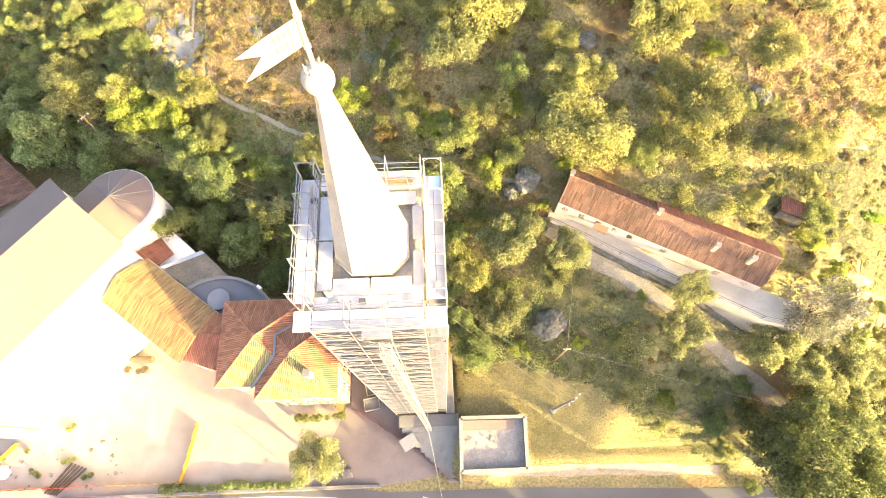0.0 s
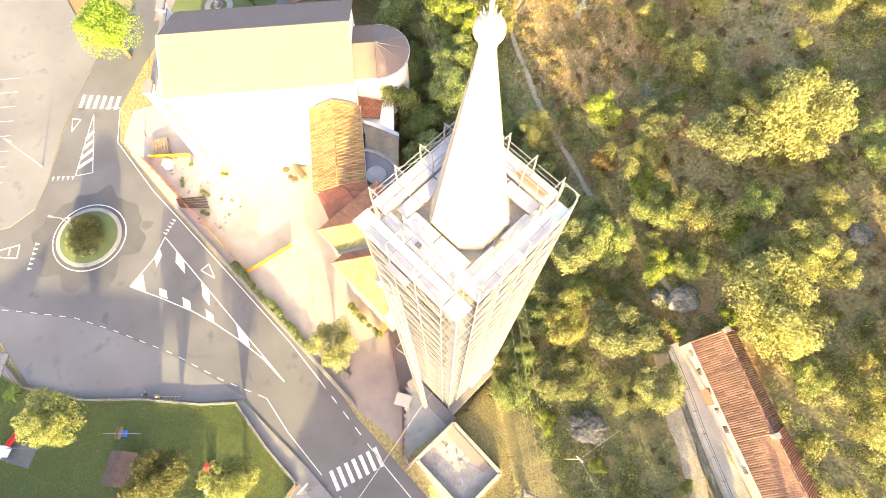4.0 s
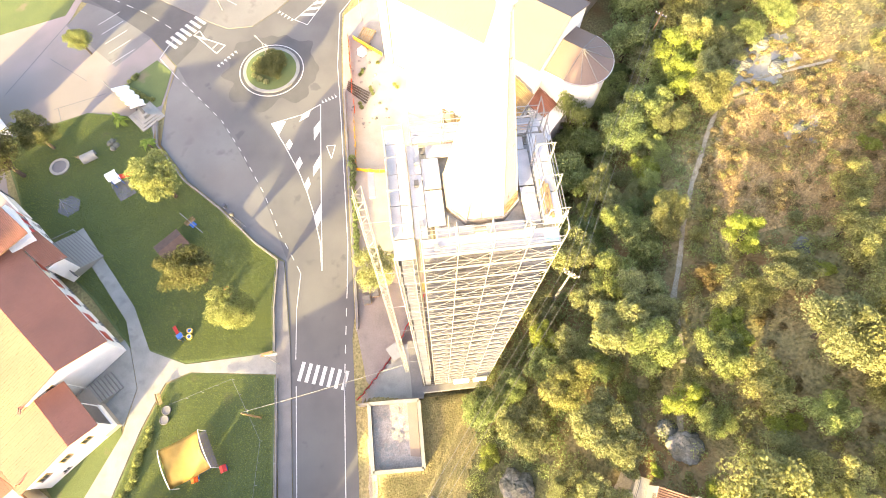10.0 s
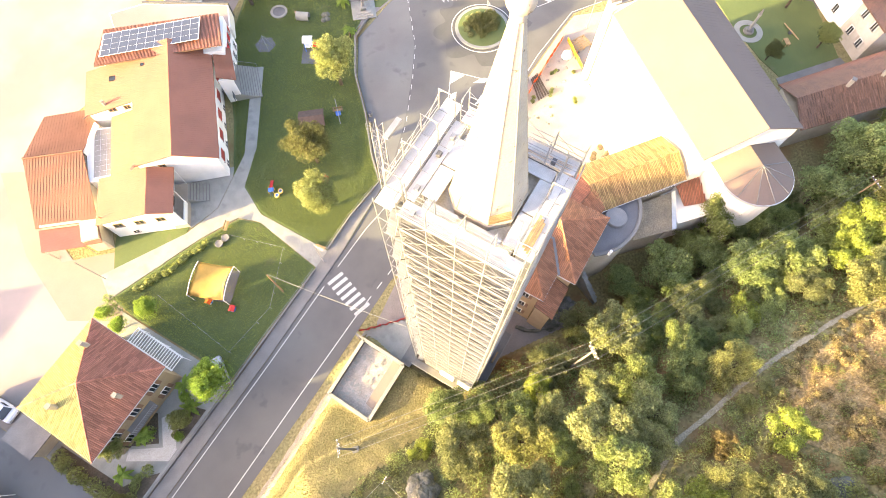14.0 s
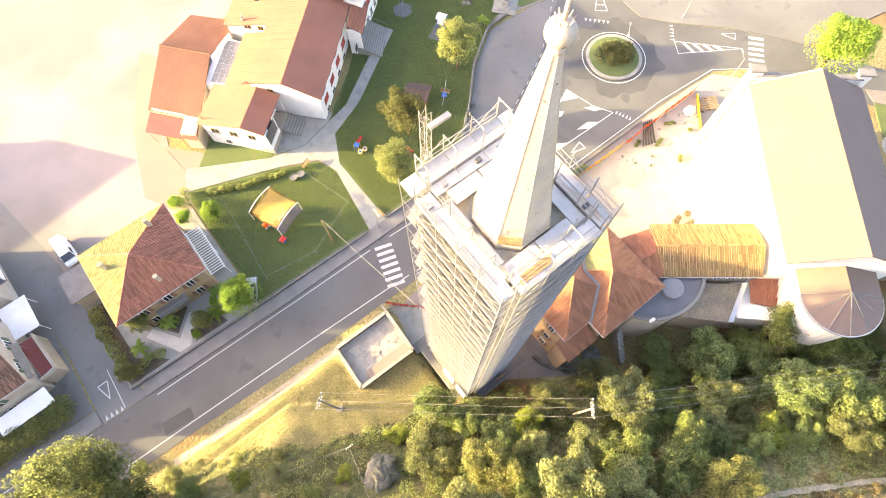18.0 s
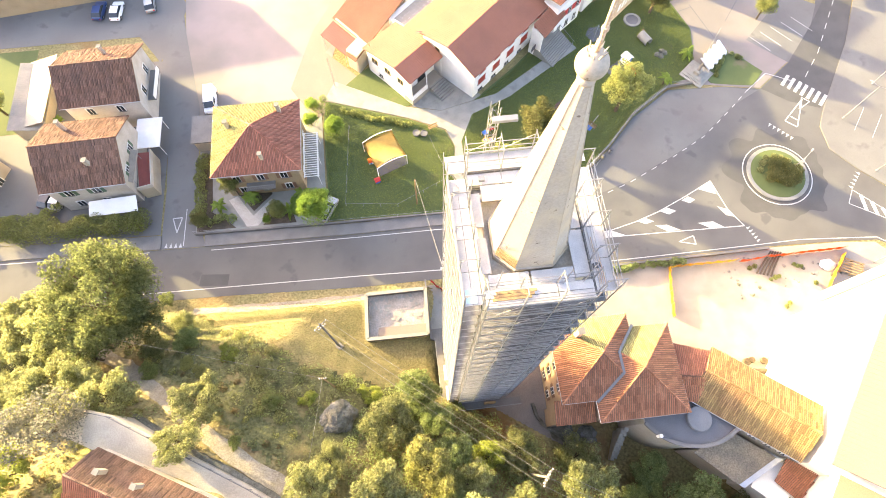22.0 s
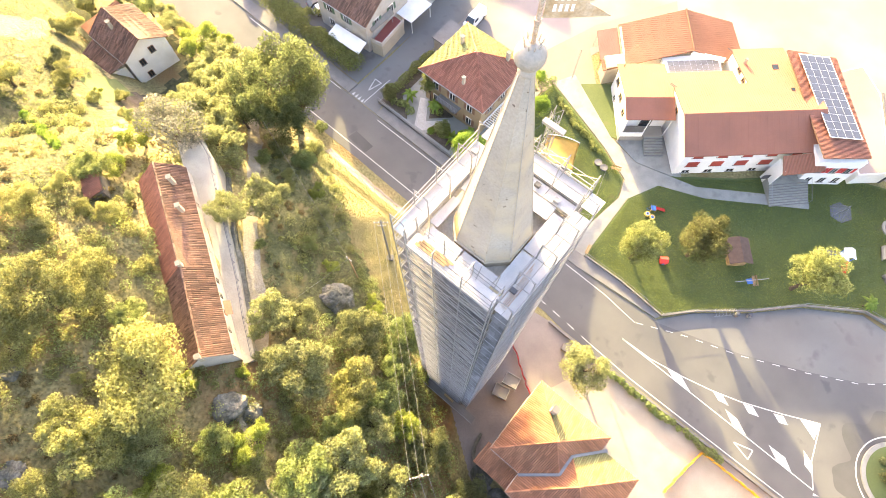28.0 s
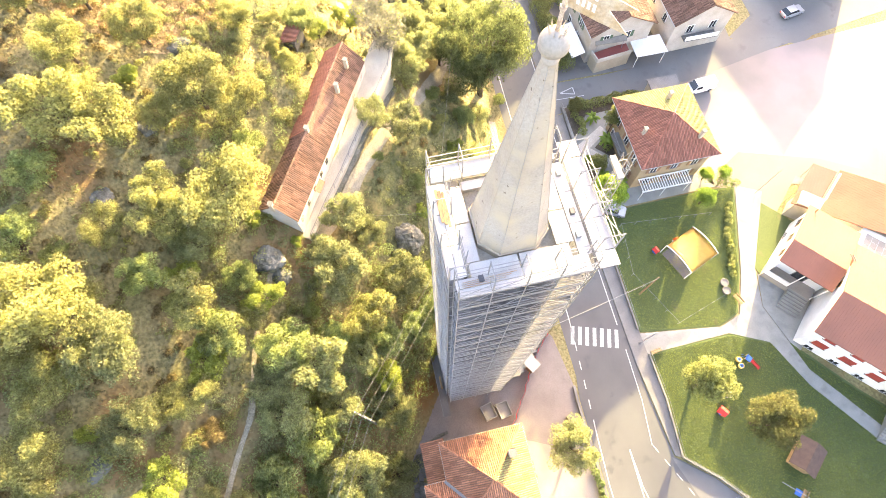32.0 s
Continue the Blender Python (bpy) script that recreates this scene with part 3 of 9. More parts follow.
def sheet(name, pts, z, mat, label, category, thick=0.25):
    return tagged(part(name, plate(pts, z - thick, z), mat), label, category, kind="structure")


def ribbon(name, pts, width, lift, mat, label, category, side_z=None):
    """A strip that follows the ground along a line of points."""
    bm = bmesh.new()
    line = []
    for (ax, ay), (bx, by) in zip(pts, pts[1:]):
        n = max(1, int(math.hypot(bx - ax, by - ay) / 1.0))
        line += [(ax + (bx - ax) * i / n, ay + (by - ay) * i / n) for i in range(n)]
    line.append(pts[-1])
    rows = []
    for i, (x, y) in enumerate(line):
        a, b = line[max(0, i - 1)], line[min(len(line) - 1, i + 1)]
        d = Vector((b[0] - a[0], b[1] - a[1])).normalized()
        w = width * (0.5 + 0.22 * noise.noise((x * 0.35, y * 0.35, 7)) + 0.16 * noise.noise((x * 1.3, y * 1.3, 2)))
        row = []
        for k in (-1, 0, 1):
            px, py = x - d.y * w * k, y + d.x * w * k
            row.append(bm.verts.new((px, py, rough(px, py) + lift)))
        rows.append(row)
    for r, s in zip(rows, rows[1:]):
        for k in (0, 1):
            bm.faces.new((r[k], r[k + 1], s[k + 1], s[k])).smooth = True
    return tagged(part(name, bm, mat), label, category, kind="structure")


def patch(name, pts, lift, mat, label, category, cell=1.0):
    """A field inside a plan outline, lying on the ground."""
    def inside(x, y):
        odd = False
        for (ax, ay), (bx, by) in zip(pts, pts[1:] + pts[:1]):
            if (ay > y) != (by > y) and x < (bx - ax) * (y - ay) / (by - ay) + ax:
                odd = not odd
        return odd
    x0, x1, y0, y1 = min(p[0] for p in pts), max(p[0] for p in pts), min(p[1] for p in pts), max(p[1] for p in pts)
    bm, made = bmesh.new(), {}
    def vert(i, j):
        if (i, j) not in made:
            x, y = x0 + i * cell, y0 + j * cell
            made[i, j] = bm.verts.new((x, y, rough(x, y) + lift))
        return made[i, j]
    for i in range(int((x1 - x0) / cell) + 1):
        for j in range(int((y1 - y0) / cell) + 1):
            x, y = x0 + (i + 0.5) * cell, y0 + (j + 0.5) * cell
            if inside(x + 0.7 * noise.noise((x, y, 0)), y + 0.7 * noise.noise((x, y, 5))):
                bm.faces.new((vert(i, j), vert(i + 1, j), vert(i + 1, j + 1), vert(i, j + 1))).smooth = True
    return tagged(part(name, bm, mat), label, category, kind="structure")


def arc(cx, cy, r, a0, a1, n=12):
    return [(cx + r * math.cos(radians(a0 + (a1 - a0) * i / n)), cy + r * math.sin(radians(a0 + (a1 - a0) * i / n))) for i in range(n + 1)]


# ---- roads and paving ----
RB = (51.4, 25.2)
ROAD = [(-160, 16.4), (-66, 15.6), (-34, 15.0), (-14, 14.1), (4, 14.0), (7.3, 13.5), (13.4, 13.5), (31.5, 13.6), (45.7, 13.6), (57, 13.2), (62.5, 12.8), (68, 9.3), (73, 1), (80, -12), (90, -34),
        (97, -31), (87, -8), (79.5, 6.5), (75, 13), (71.3, 17.4), (64.5, 24.3), (61.2, 28.6), (61.2, 32.9), (63, 36), (66, 39.1), (68.7, 43.3), (72.5, 49.8), (77.5, 59.3), (90, 84), (120, 130),
        (112, 134), (82, 88), (70.5, 59.2), (67.5, 53.6), (60.6, 46), (54, 41.2), (48.1, 42.3), (38.6, 42.7), (31.4, 38), (26, 32.4), (20, 27.4), (16.5, 23.2), (5, 22.5), (-14, 22.4), (-37, 22.9), (-68, 24), (-160, 27)]
sheet("road", ROAD, 0.0, "asphalt", "grey asphalt road with white markings", "road")
sheet("lay_by", [(16.4, 22.8), (20.8, 24.2), (28, 26.6), (36, 30.2), (42.2, 33.5), (48.2, 38.3), (53.6, 41.0), (48.1, 42.2), (38.6, 42.6), (31.4, 37.9), (26, 32.3), (20, 27.3)], 0.004, "old_asphalt",
      "pale worn asphalt lay-by beside the roundabout", "lay-by")
sheet("side_lane", [(-43.4, 23.2), (-36.9, 23.0), (-38.6, 30), (-38.6, 38), (-38.9, 48), (-39.7, 52), (-42, 64), (-46, 90), (-54, 90), (-46, 61), (-43.7, 43.5), (-43.2, 33.4)], 0.006, "old_asphalt", "worn asphalt side lane between the houses", "road")
sheet("back_street", [(-46, 58), (-42, 70), (-46, 78), (-90, 78), (-90, 64), (-60, 64), (-50, 64)], 0.003, "old_asphalt", "asphalt street before a yellow building", "road")
sheet("pavement_north", [(-37, 22.95), (-14, 22.45), (4, 22.5), (9.4, 22.9), (16.4, 23.3), (16.7, 24), (9.5, 24.6), (-14, 24.2), (-37, 24.8)], 0.13, "concrete", "worn concrete pavement with a kerb", "pavement")
sheet("pavement_west", [(-100, 25.2), (-43.4, 23.2), (-43.4, 25.4), (-100, 27.4)], 0.13, "concrete", "narrow pavement beside a hedge", "pavement")
sheet("car_park", [(63, 36), (61.25, 32.9), (61.25, 28.6), (64.5, 24.4), (71.4, 17.5), (75, 13), (79.5, 6.5), (110, 0), (128, 40), (92, 66), (77, 58), (72, 49)], 0.1, "old_asphalt", "pale kerbed car park with faded bays", "car park")
sheet("school_yard", [(-38.9, 48), (-38.6, 44.3), (-33, 43.5), (-20, 43), (-17.4, 46), (-18, 52), (-15, 62), (-6, 75), (8, 73), (26, 78), (30, 120), (-45, 110), (-42, 64)], 0.012, "yard", "wide pale concrete yard behind the kindergarten", "yard")
sheet("yard_apron", [(-24, 50), (-20, 43.2), (-17.4, 46), (-12.5, 51), (-18, 57), (-8, 70), (-12, 76), (-20, 62)], 0.02, "pink", "pinkish concrete apron", "yard")
sheet("plaza", [(5, 13.4), (30, 13.4), (44, 13.4), (57, 13), (62, 12.5), (66, 8), (60, -4), (50, 4), (34, -16), (24, -9), (10, 4.5), (5, 6)], 0.02, "paving", "sunlit paved church square", "square")
sheet("tower_yard", [(5, 13.3), (14, 13.3), (9.4, 3), (9, -6), (12, -9), (9, -13), (2, -8.5), (-5, -7), (-5, 10), (-2, 12.4)], 0.03, "soil_paving", "pinkish dusty yard at the foot of the tower", "yard")
sheet("school_lawn", [(3.3, 24.6), (16.6, 24), (20, 27.8), (26, 32.9), (31.4, 38.6), (38.4, 43.4), (44, 45), (46, 55), (42, 68), (28, 62), (20.5, 56.5), (14, 50.5), (6.2, 44.4), (5.2, 41.4), (3.1, 36.7)], 0.05, "lawn", "mown green lawn of the kindergarten", "lawn")
sheet("play_lawn", [(-18.4, 25), (0.2, 24.6), (1.8, 35.8), (0.6, 39), (-5, 41.8), (-18.3, 46.8), (-18.8, 42)], 0.05, "lawn", "mown green play lawn beside the road", "lawn")
sheet("entry_apron", [(-4.2, 44.2), (0.5, 42.9), (6.0, 44.3), (7.4, 45.2), (5.2, 48.0), (0.4, 50.8), (-3.8, 44.8)], 0.062, "pathstone", "pale concrete apron before the kindergarten entrance", "pavement")
sheet("strip_lawn", [(-10.4, 53.2), (-12.6, 51.6), (-16.0, 48.6), (-6.0, 44.0), (-4.0, 44.6), (-5.0, 46.2)], 0.05, "lawn", "narrow strip of lawn below the kindergarten wall", "lawn")
PATH_PLAN = [(3.3, 24.2), (3.0, 36.6), (5.4, 41.6), (12, 44.3), (25.2, 53), (24.2, 54.6), (10, 45.2), (6, 44.2), (0.5, 42.8), (-5.1, 44.2), (-16.6, 50.6), (-18.5, 47), (-5, 42), (0.8, 39.2), (1.9, 36), (0.3, 24.3)]
sheet("garden_path", PATH_PLAN, 0.075, "pathstone", "pale stone garden path to the kindergarten", "path")
sheet("villa_garden", [(-38.4, 25.2), (-18.8, 24.9), (-19, 44), (-38.4, 44)], 0.02, "pathstone", "pale gravelled villa garden", "garden")
sheet("villa_path", [(-33.6, 30.2), (-32.3, 30.8), (-29.9, 27.2), (-27.2, 29.8), (-26.0, 29.0), (-29.2, 25.5), (-30.8, 25.5)], 0.05, "villa_paving", "pale forked garden path", "path")
for bed in ([(-38.2, 25.4), (-32.4, 25.5), (-34.4, 27.4), (-36.0, 28.4), (-36.4, 38.6), (-38.2, 38.6)], [(-32.0, 31.0), (-29.8, 28.0), (-27.0, 30.6), (-27.2, 31.2)], [(-28.4, 25.5), (-23.4, 25.4), (-24.2, 27.8), (-26.2, 28.0)]):
    sheet("flower_bed", bed, 0.06, "bed_soil", "dark planted earth bed in the villa garden", "flower bed", 0.06)
sheet("back_lawn", [(-110, 40), (-70, 46), (-67, 46), (-67, 63), (-110, 63)], 0.03, "lawn", "shaded lawn behind the houses", "lawn")
sheet("house_yard", [(-110, 27.8), (-43.6, 25.6), (-43.4, 58), (-68, 60), (-72, 45), (-110, 40)], 0.015, "old_asphalt", "concrete yard round the houses", "yard")
sheet("north_yard", [(38, 44.4), (54, 41.4), (60.5, 46.1), (56, 52.2), (65, 61), (71, 59), (80, 78), (78, 120), (30, 120), (28, 64), (42, 68), (46, 55)], 0.008, "yard", "pale concrete yard north of the roundabout", "yard")
sheet("far_lawn", [(63.5, 74.5), (67.4, 61.5), (71.2, 60.2), (84, 84), (80, 104), (68, 96)], 0.03, "lawn", "green lawn beyond the pale yard", "lawn")
sheet("church_garden", [(85, -16), (86.6, -23), (80.6, -27.6), (76.4, -30.5), (67.4, -23.2), (69.6, -18.8), (74.2, -12.4), (78.4, -7.6)], 0.05, "lawn", "shaded lawn of the garden behind the church", "garden")
sheet("church_garden_path", [(76.7, -30.6), (75.8, -32.2), (65.2, -24), (67, -22.6)], 0.06, "concrete", "grey concrete path beside the church garden", "path")
sheet("garden_street", [(79.5, -5.0), (96, -21.5), (94, -24), (86.8, -21.6), (84.9, -15.8), (78.5, -7.4)], 0.03, "soil_paving", "warm dusty street beyond the church garden", "road")

MEADOW = [(-38.2, 12.9), (-5.2, 12.9), (-5.2, 5), (-5.2, -0.3), (-12.2, -1.0), (-14.9, 0.4), (-21.5, 2.6), (-27.5, 7.2), (-34.5, 10.6)]
SLOPE = [(-41, 12.9), (-5.2, 12.9), (-5.2, -0.3), (-8.5, -2.0), (-12.5, -4.5), (-16, -8.0), (-19.5, -10.6), (-24.5, -7.0), (-30.0, -2.6), (-36.8, 2.6), (-41.5, 6.4)]
SLOPE_FIELD = [(-41, 12.9), (-37.0, 12.9), (-34.0, 11.4), (-27.0, 7.9), (-21.0, 3.3), (-14.6, 1.2), (-12.0, -0.3), (-5.2, 0.3), (-5.2, -0.3), (-8.5, -2.0), (-12.5, -4.5), (-16, -8.0), (-19.5, -10.6), (-24.5, -7.0), (-30.0, -2.6), (-36.8, 2.6), (-41.5, 6.4)]
# Rough grass from the shade's edge on; its dark tone also holds tree shade.
patch("slope_grass", SLOPE_FIELD, 0.07, "slope_green", "rough green grass slope between meadow and path", "grass slope", 0.5)
patch("meadow", MEADOW, 0.14, "meadow", "golden dry meadow below the hillside", "meadow", 0.5)
ribbon("meadow_track", [(-5.4, 11.6), (-13, 12.2), (-27, 12.4), (-38, 13.0)], 1.3, 0.2, "trail_dust", "trodden dusty track through the meadow", "path")
FARM_PATH = [(-49, 8.2), (-43, 5.0), (-37.7, 1.2), (-30.7, -4.0), (-25.1, -8.4), (-21.0, -11.4), (-16.4, -15.0)]
ribbon("hill_path", FARM_PATH, 1.5, 0.18, "trail_dust", "pale stony path below the farmhouse", "path")
TRAIL = [(-13, -20.5), (-6, -23.2), (1.5, -24.9), (6.4, -27.3), (10.2, -28.9), (16.4, -32.1), (22.9, -36.0), (30.0, -40.8), (30.6, -43), (30.2, -46), (29.3, -52)]
ribbon("hill_trail", TRAIL, 0.5, 0.14, "trail_earth", "narrow trodden trail along the hillside", "path")
tagged(part("farm_terrace", prism([(-17.0, -16.8), (-16.4, -15.5), (-20.5, -13.0), (-24.2, -10.5), (-28.0, -8.2), (-34.0, -4.6), (-38.0, -2.2), (-41.8, -1.0), (-43.0, -3.4), (-38.2, -6.0)], lambda x, y: 13.0, lambda x, y: 16.3 - 0.06 * (x + 17.4)), "stained_concrete"), "pale concrete terrace before the farmhouse", "terrace", kind="structure")
patch("golden_slope", [(-64, -24), (-50, -20), (-43, -22), (-39, -27), (-42, -36), (-50, -44), (-64, -44)], 0.06, "golden", "open golden slope above the farmhouse", "grass slope", 1.2)
patch("garden_plot", [(-115, 8), (-84, 6), (-70, -1), (-58, -5), (-46, -11), (-44, -19), (-58, -22), (-88, -24), (-115, -24)], 0.05, "meadow_green", "bright green vegetable plot on the slope", "garden", 1.5)
patch("house_lawn", [(-72.0, -3.4), (-69.4, -1.0), (-66.0, -0.9), (-64.4, -2.8), (-62.9, -5.8), (-64.6, -6.5)], 0.1, "lawn", "shaded strip of lawn below the white house", "lawn", 0.8)
patch("house_bed", [(-66.0, -0.9), (-64.5, 0.8), (-61.3, -0.5), (-57.2, -3.6), (-57.7, -4.8), (-62.8, -5.8), (-64.4, -2.8)], 0.1, "bed_soil", "bare earth beds below the white house", "garden", 0.8)
patch("road_bank", [(-78, 11.6), (-45, 12.6), (-45, 9.6), (-54, 4.0), (-58.6, 3.2), (-65.4, 1.0), (-67.6, 9.6), (-78, 10.2)], 0.06, "meadow_green", "rough green bank between the road and the house", "verge", 1.0)
patch("golden_slope", [(12, -31.5), (19, -35.6), (26.6, -40), (28.5, -43), (28, -52), (20, -58), (8, -52), (6, -42), (8, -34)], 0.06, "golden", "open golden slope of dry rusty grass", "grass slope", 1.0)
patch("scree", [(28.4, -41.2), (32.0, -42.0), (36.5, -46.0), (38.4, -48.4), (36, -50.4), (31.5, -49.4), (29.5, -46.5), (27.0, -44)], 0.12, "pathstone", "bare pale limestone patch beside the trail", "rock face", 0.7)
patch("scree", [(18.2, -42.6), (20.6, -43.2), (21.2, -46.2), (18.6, -46.4), (17, -44.4)], 0.12, "pathstone", "small bare limestone patch in dry grass", "rock face", 0.6)

def terrace_rail():
    g = thing("terrace_railing", "thin steel railing along the farmhouse terrace", "railing")
    pts = [(-16.7, -15.5), (-20.5, -13.2), (-24.2, -10.7), (-28.0, -8.4), (-34.0, -4.8), (-38.0, -2.4), (-41.6, -1.3)]
    for a, b in zip(pts, pts[1:]):
        n = int(math.hypot(b[0] - a[0], b[1] - a[1]) / 2.0)
        z = lambda x: 16.3 - 0.06 * (x + 17.4)
        part("rail", tube((*a, z(a[0]) + 0.95), (*b, z(b[0]) + 0.95), 0.03, 5), "steel_dark", g)
        part("low_rail", tube((*a, z(a[0]) + 0.5), (*b, z(b[0]) + 0.5), 0.02, 4), "steel_dark", g)
        for i in range(n):
            p = Vector(a).lerp(Vector(b), i / n)
            part("post", tube((p.x, p.y, z(p.x) - 0.05), (p.x, p.y, z(p.x) + 1.0), 0.035, 5), "steel_dark", g)


terrace_rail()

# ---- road markings ----
def marking(name, pts, label, category="road marking", z=0.012):
    return tagged(part(name, plate(pts, z - 0.008, z), "paint"), label, category, kind="structure")


def strip(a, b, w):
    d = Vector((b[0] - a[0], b[1] - a[1])).normalized() * (w / 2)
    return [(a[0] + d.y, a[1] - d.x), (b[0] + d.y, b[1] - d.x), (b[0] - d.y, b[1] + d.x), (a[0] - d.y, a[1] + d.x)]


def poly_line(pts, w, label):
    for a, b in zip(pts, pts[1:]):
        marking("edge_line", strip(a, b, w), label)


def dashes(pts, w, on, off, label, z=0.012):
    left, pen = on, True
    for a, b in zip(pts, pts[1:]):
        length, at = math.hypot(b[0] - a[0], b[1] - a[1]), 0.0
        at_p = lambda s: (a[0] + (b[0] - a[0]) * s / length, a[1] + (b[1] - a[1]) * s / length)
        while at < length:
            go = min(left, length - at)
            if pen and go > 0.2:
                marking("dash", strip(at_p(at), at_p(at + go), w), label, z=z)
            at, left = at + go, left - go
            if left <= 1e-6:
                pen = not pen
                left = on if pen else off


def zebra(a, b, n, length, label):
    """n bars from a to b, set across the way walked."""
    g = thing("zebra_crossing", label, "zebra crossing", kind="structure")
    ax, bx = Vector(a), Vector(b)
    d = (bx - ax)
    u = d.normalized()
    w = Vector((-u.y, u.x))
    k = d.length / (2 * n - 1)
    for i in range(n):
        c0, c1 = ax + u * (2 * i * k), ax + u * ((2 * i + 1) * k)
        part("bar", prism([tuple(c0 - w * length / 2), tuple(c1 - w * length / 2), tuple(c1 + w * length / 2), tuple(c0 + w * length / 2)], 0.004, 0.012), "paint", g)


def give_way_teeth(a, b, n, label):
    g = thing("give_way_line", label, "road marking", kind="structure")
    ax, bx = Vector(a), Vector(b)
    u = (bx - ax) / n
    w = Vector((-u.y, u.x)).normalized()
    for i in range(n):
        c = ax + u * (i + 0.5)
        part("tooth", prism([tuple(c - u * 0.32), tuple(c + u * 0.32), tuple(c + w * 0.75)], 0.004, 0.012), "paint", g)


def give_way_triangle(c, ang, label="painted give-way triangle on the asphalt"):
    g = thing("give_way_triangle", label, "road marking", kind="structure")
    u, w = Vector((math.cos(ang), math.sin(ang))), Vector((-math.sin(ang), math.cos(ang)))
    p = [Vector(c) + u * 1.5, Vector(c) - u * 0.9 + w * 0.7, Vector(c) - u * 0.9 - w * 0.7]
    for i in range(3):
        part("side", prism(strip(tuple(p[i]), tuple(p[(i + 1) % 3]), 0.16), 0.004, 0.012), "paint", g)


EDGE = "solid white edge line on asphalt"
poly_line([(-66, 17.0), (-34, 16.3), (-14.5, 15.8), (-3, 15.4), (-0.5, 15.2)], 0.14, EDGE)
poly_line([(10.5, 14.4), (18, 13.95), (29.4, 13.95), (45, 14.0), (51, 14.1), (57.5, 13.6), (62.6, 13.2), (67.6, 9.6)], 0.14, EDGE)
dashes([(-0.5, 15.25), (11, 14.4)], 0.14, 1.2, 1.4, "dashed white edge line on asphalt")
poly_line([(-68, 23.5), (-45, 22.9)], 0.12, EDGE)
poly_line([(-36, 22.3), (-14, 21.9), (-1.5, 21.8)], 0.12, EDGE)
poly_line([(2, 21.8), (9, 21.6), (14.5, 20.9)], 0.12, EDGE)
dashes([(14.6, 21.0), (20.8, 23.8), (28, 26.3), (36, 30), (42.2, 33.3), (48.2, 38.1), (51.6, 41)], 0.12, 1.0, 1.1, "dashed white edge line on asphalt")
poly_line([(51.6, 41), (56, 44.2), (60.2, 42.0)], 0.14, EDGE)
zebra((-1.6, 15.0), (0.4, 21.3), 7, 2.6, "white zebra crossing with seven bars before the tower")
zebra((58.6, 42.6), (63.9, 37.6), 7, 2.6, "white zebra crossing on the fresh asphalt road")
zebra((68.9, 8.9), (73.7, 13.2), 6, 2.6, "white zebra crossing beside the church front")
give_way_teeth((43.6, 17.0), (44.7, 14.3), 5, "row of small white give-way teeth")
give_way_teeth((56.4, 31.2), (53.2, 34.6), 6, "row of small white give-way teeth at the roundabout")
give_way_teeth((62.0, 21.2), (64.5, 24.0), 5, "row of small white give-way teeth by the car park")
give_way_teeth((-43.0, 23.4), (-40.2, 23.2), 4, "row of small white give-way teeth at the lane")
give_way_triangle((34.5, 15.8), radians(180))
give_way_triangle((-41.2, 27.2), radians(270))
give_way_triangle((60.2, 37.6), radians(225))
give_way_triangle((70.5, 16.2), radians(130))
poly_line([(-39.9, 29.5), (-40.1, 23.4)], 0.12, EDGE)


def island_marks():
    """The painted splitter island between the two lanes."""
    g = thing("painted_island", "white hatched splitter island painted on the asphalt", "road marking", kind="structure")
    left = [(40.6, 25.2), (36.0, 23.0), (31.1, 20.9), (27.4, 19.7), (23.6, 18.8), (18.9, 18.0), (14.4, 17.9)]
    right = [(43.5, 17.2), (31.3, 17.5), (22.0, 17.7), (14.4, 17.85)]
    for line in (left, right, [(40.6, 25.2), (41.8, 20.2), (43.5, 17.2)]):
        for a, b in zip(line, line[1:]):
            part("border", prism(strip(a, b, 0.16), 0.004, 0.012), "paint", g)
    part("nose", prism([(40.6, 25.2), (40.9, 22.8), (38.3, 24.0)], 0.004, 0.0125), "paint", g)
    part("tail", prism([(23.4, 18.7), (25.4, 17.7), (22.6, 17.75), (21.4, 18.3)], 0.004, 0.0125), "paint", g)
    for bar in (((36.4, 22.95), (37.4, 22.3), (36.4, 21.8), (35.2, 22.4)), ((32.7, 21.45), (34.0, 20.75), (32.7, 20.3), (31.5, 20.95)), ((29.0, 20.1), (30.2, 19.45), (28.8, 19.15), (27.6, 19.75)),
                ((40.4, 20.8), (41.7, 20.2), (42.6, 18.8), (41.3, 19.2)), ((39.0, 18.45), (40.5, 17.3), (38.3, 17.4), (36.6, 18.45)), ((31.9, 18.7), (33.8, 17.6), (31.7, 17.65), (30.1, 18.75))):
        part("bar", prism(list(bar), 0.004, 0.0125), "paint", g)


island_marks()


def hatch_island(a, b, c, label):
    g = thing("painted_island", label, "road marking", kind="structure")
    a, b, c = Vector(a), Vector(b), Vector(c)
    for p, q in ((a, c), (b, c), (a, b)):
        part("border", prism(strip(tuple(p), tuple(q), 0.14), 0.004, 0.012), "paint", g)
    for k in (0.12, 0.27, 0.42, 0.57):
        p, q = a.lerp(c, k), b.lerp(c, min(1, k + 0.12))
        part("bar", prism(strip(tuple(p), tuple(q), 0.55), 0.004, 0.0125), "paint", g)


hatch_island((62.0, 21.2), (60.6, 19.0), (70.0, 13.0), "narrow white hatched island painted on the asphalt")
for a, b in (((60.3, 38.4), (56.0, 34.6)), ((56.0, 34.6), (57.6, 33.2)), ((57.6, 33.2), (60.3, 38.4)), ((57.2, 35.3), (58.1, 34.5))):
    marking("splitter", strip(a, b, 0.2), "white outlined wedge painted before the roundabout")
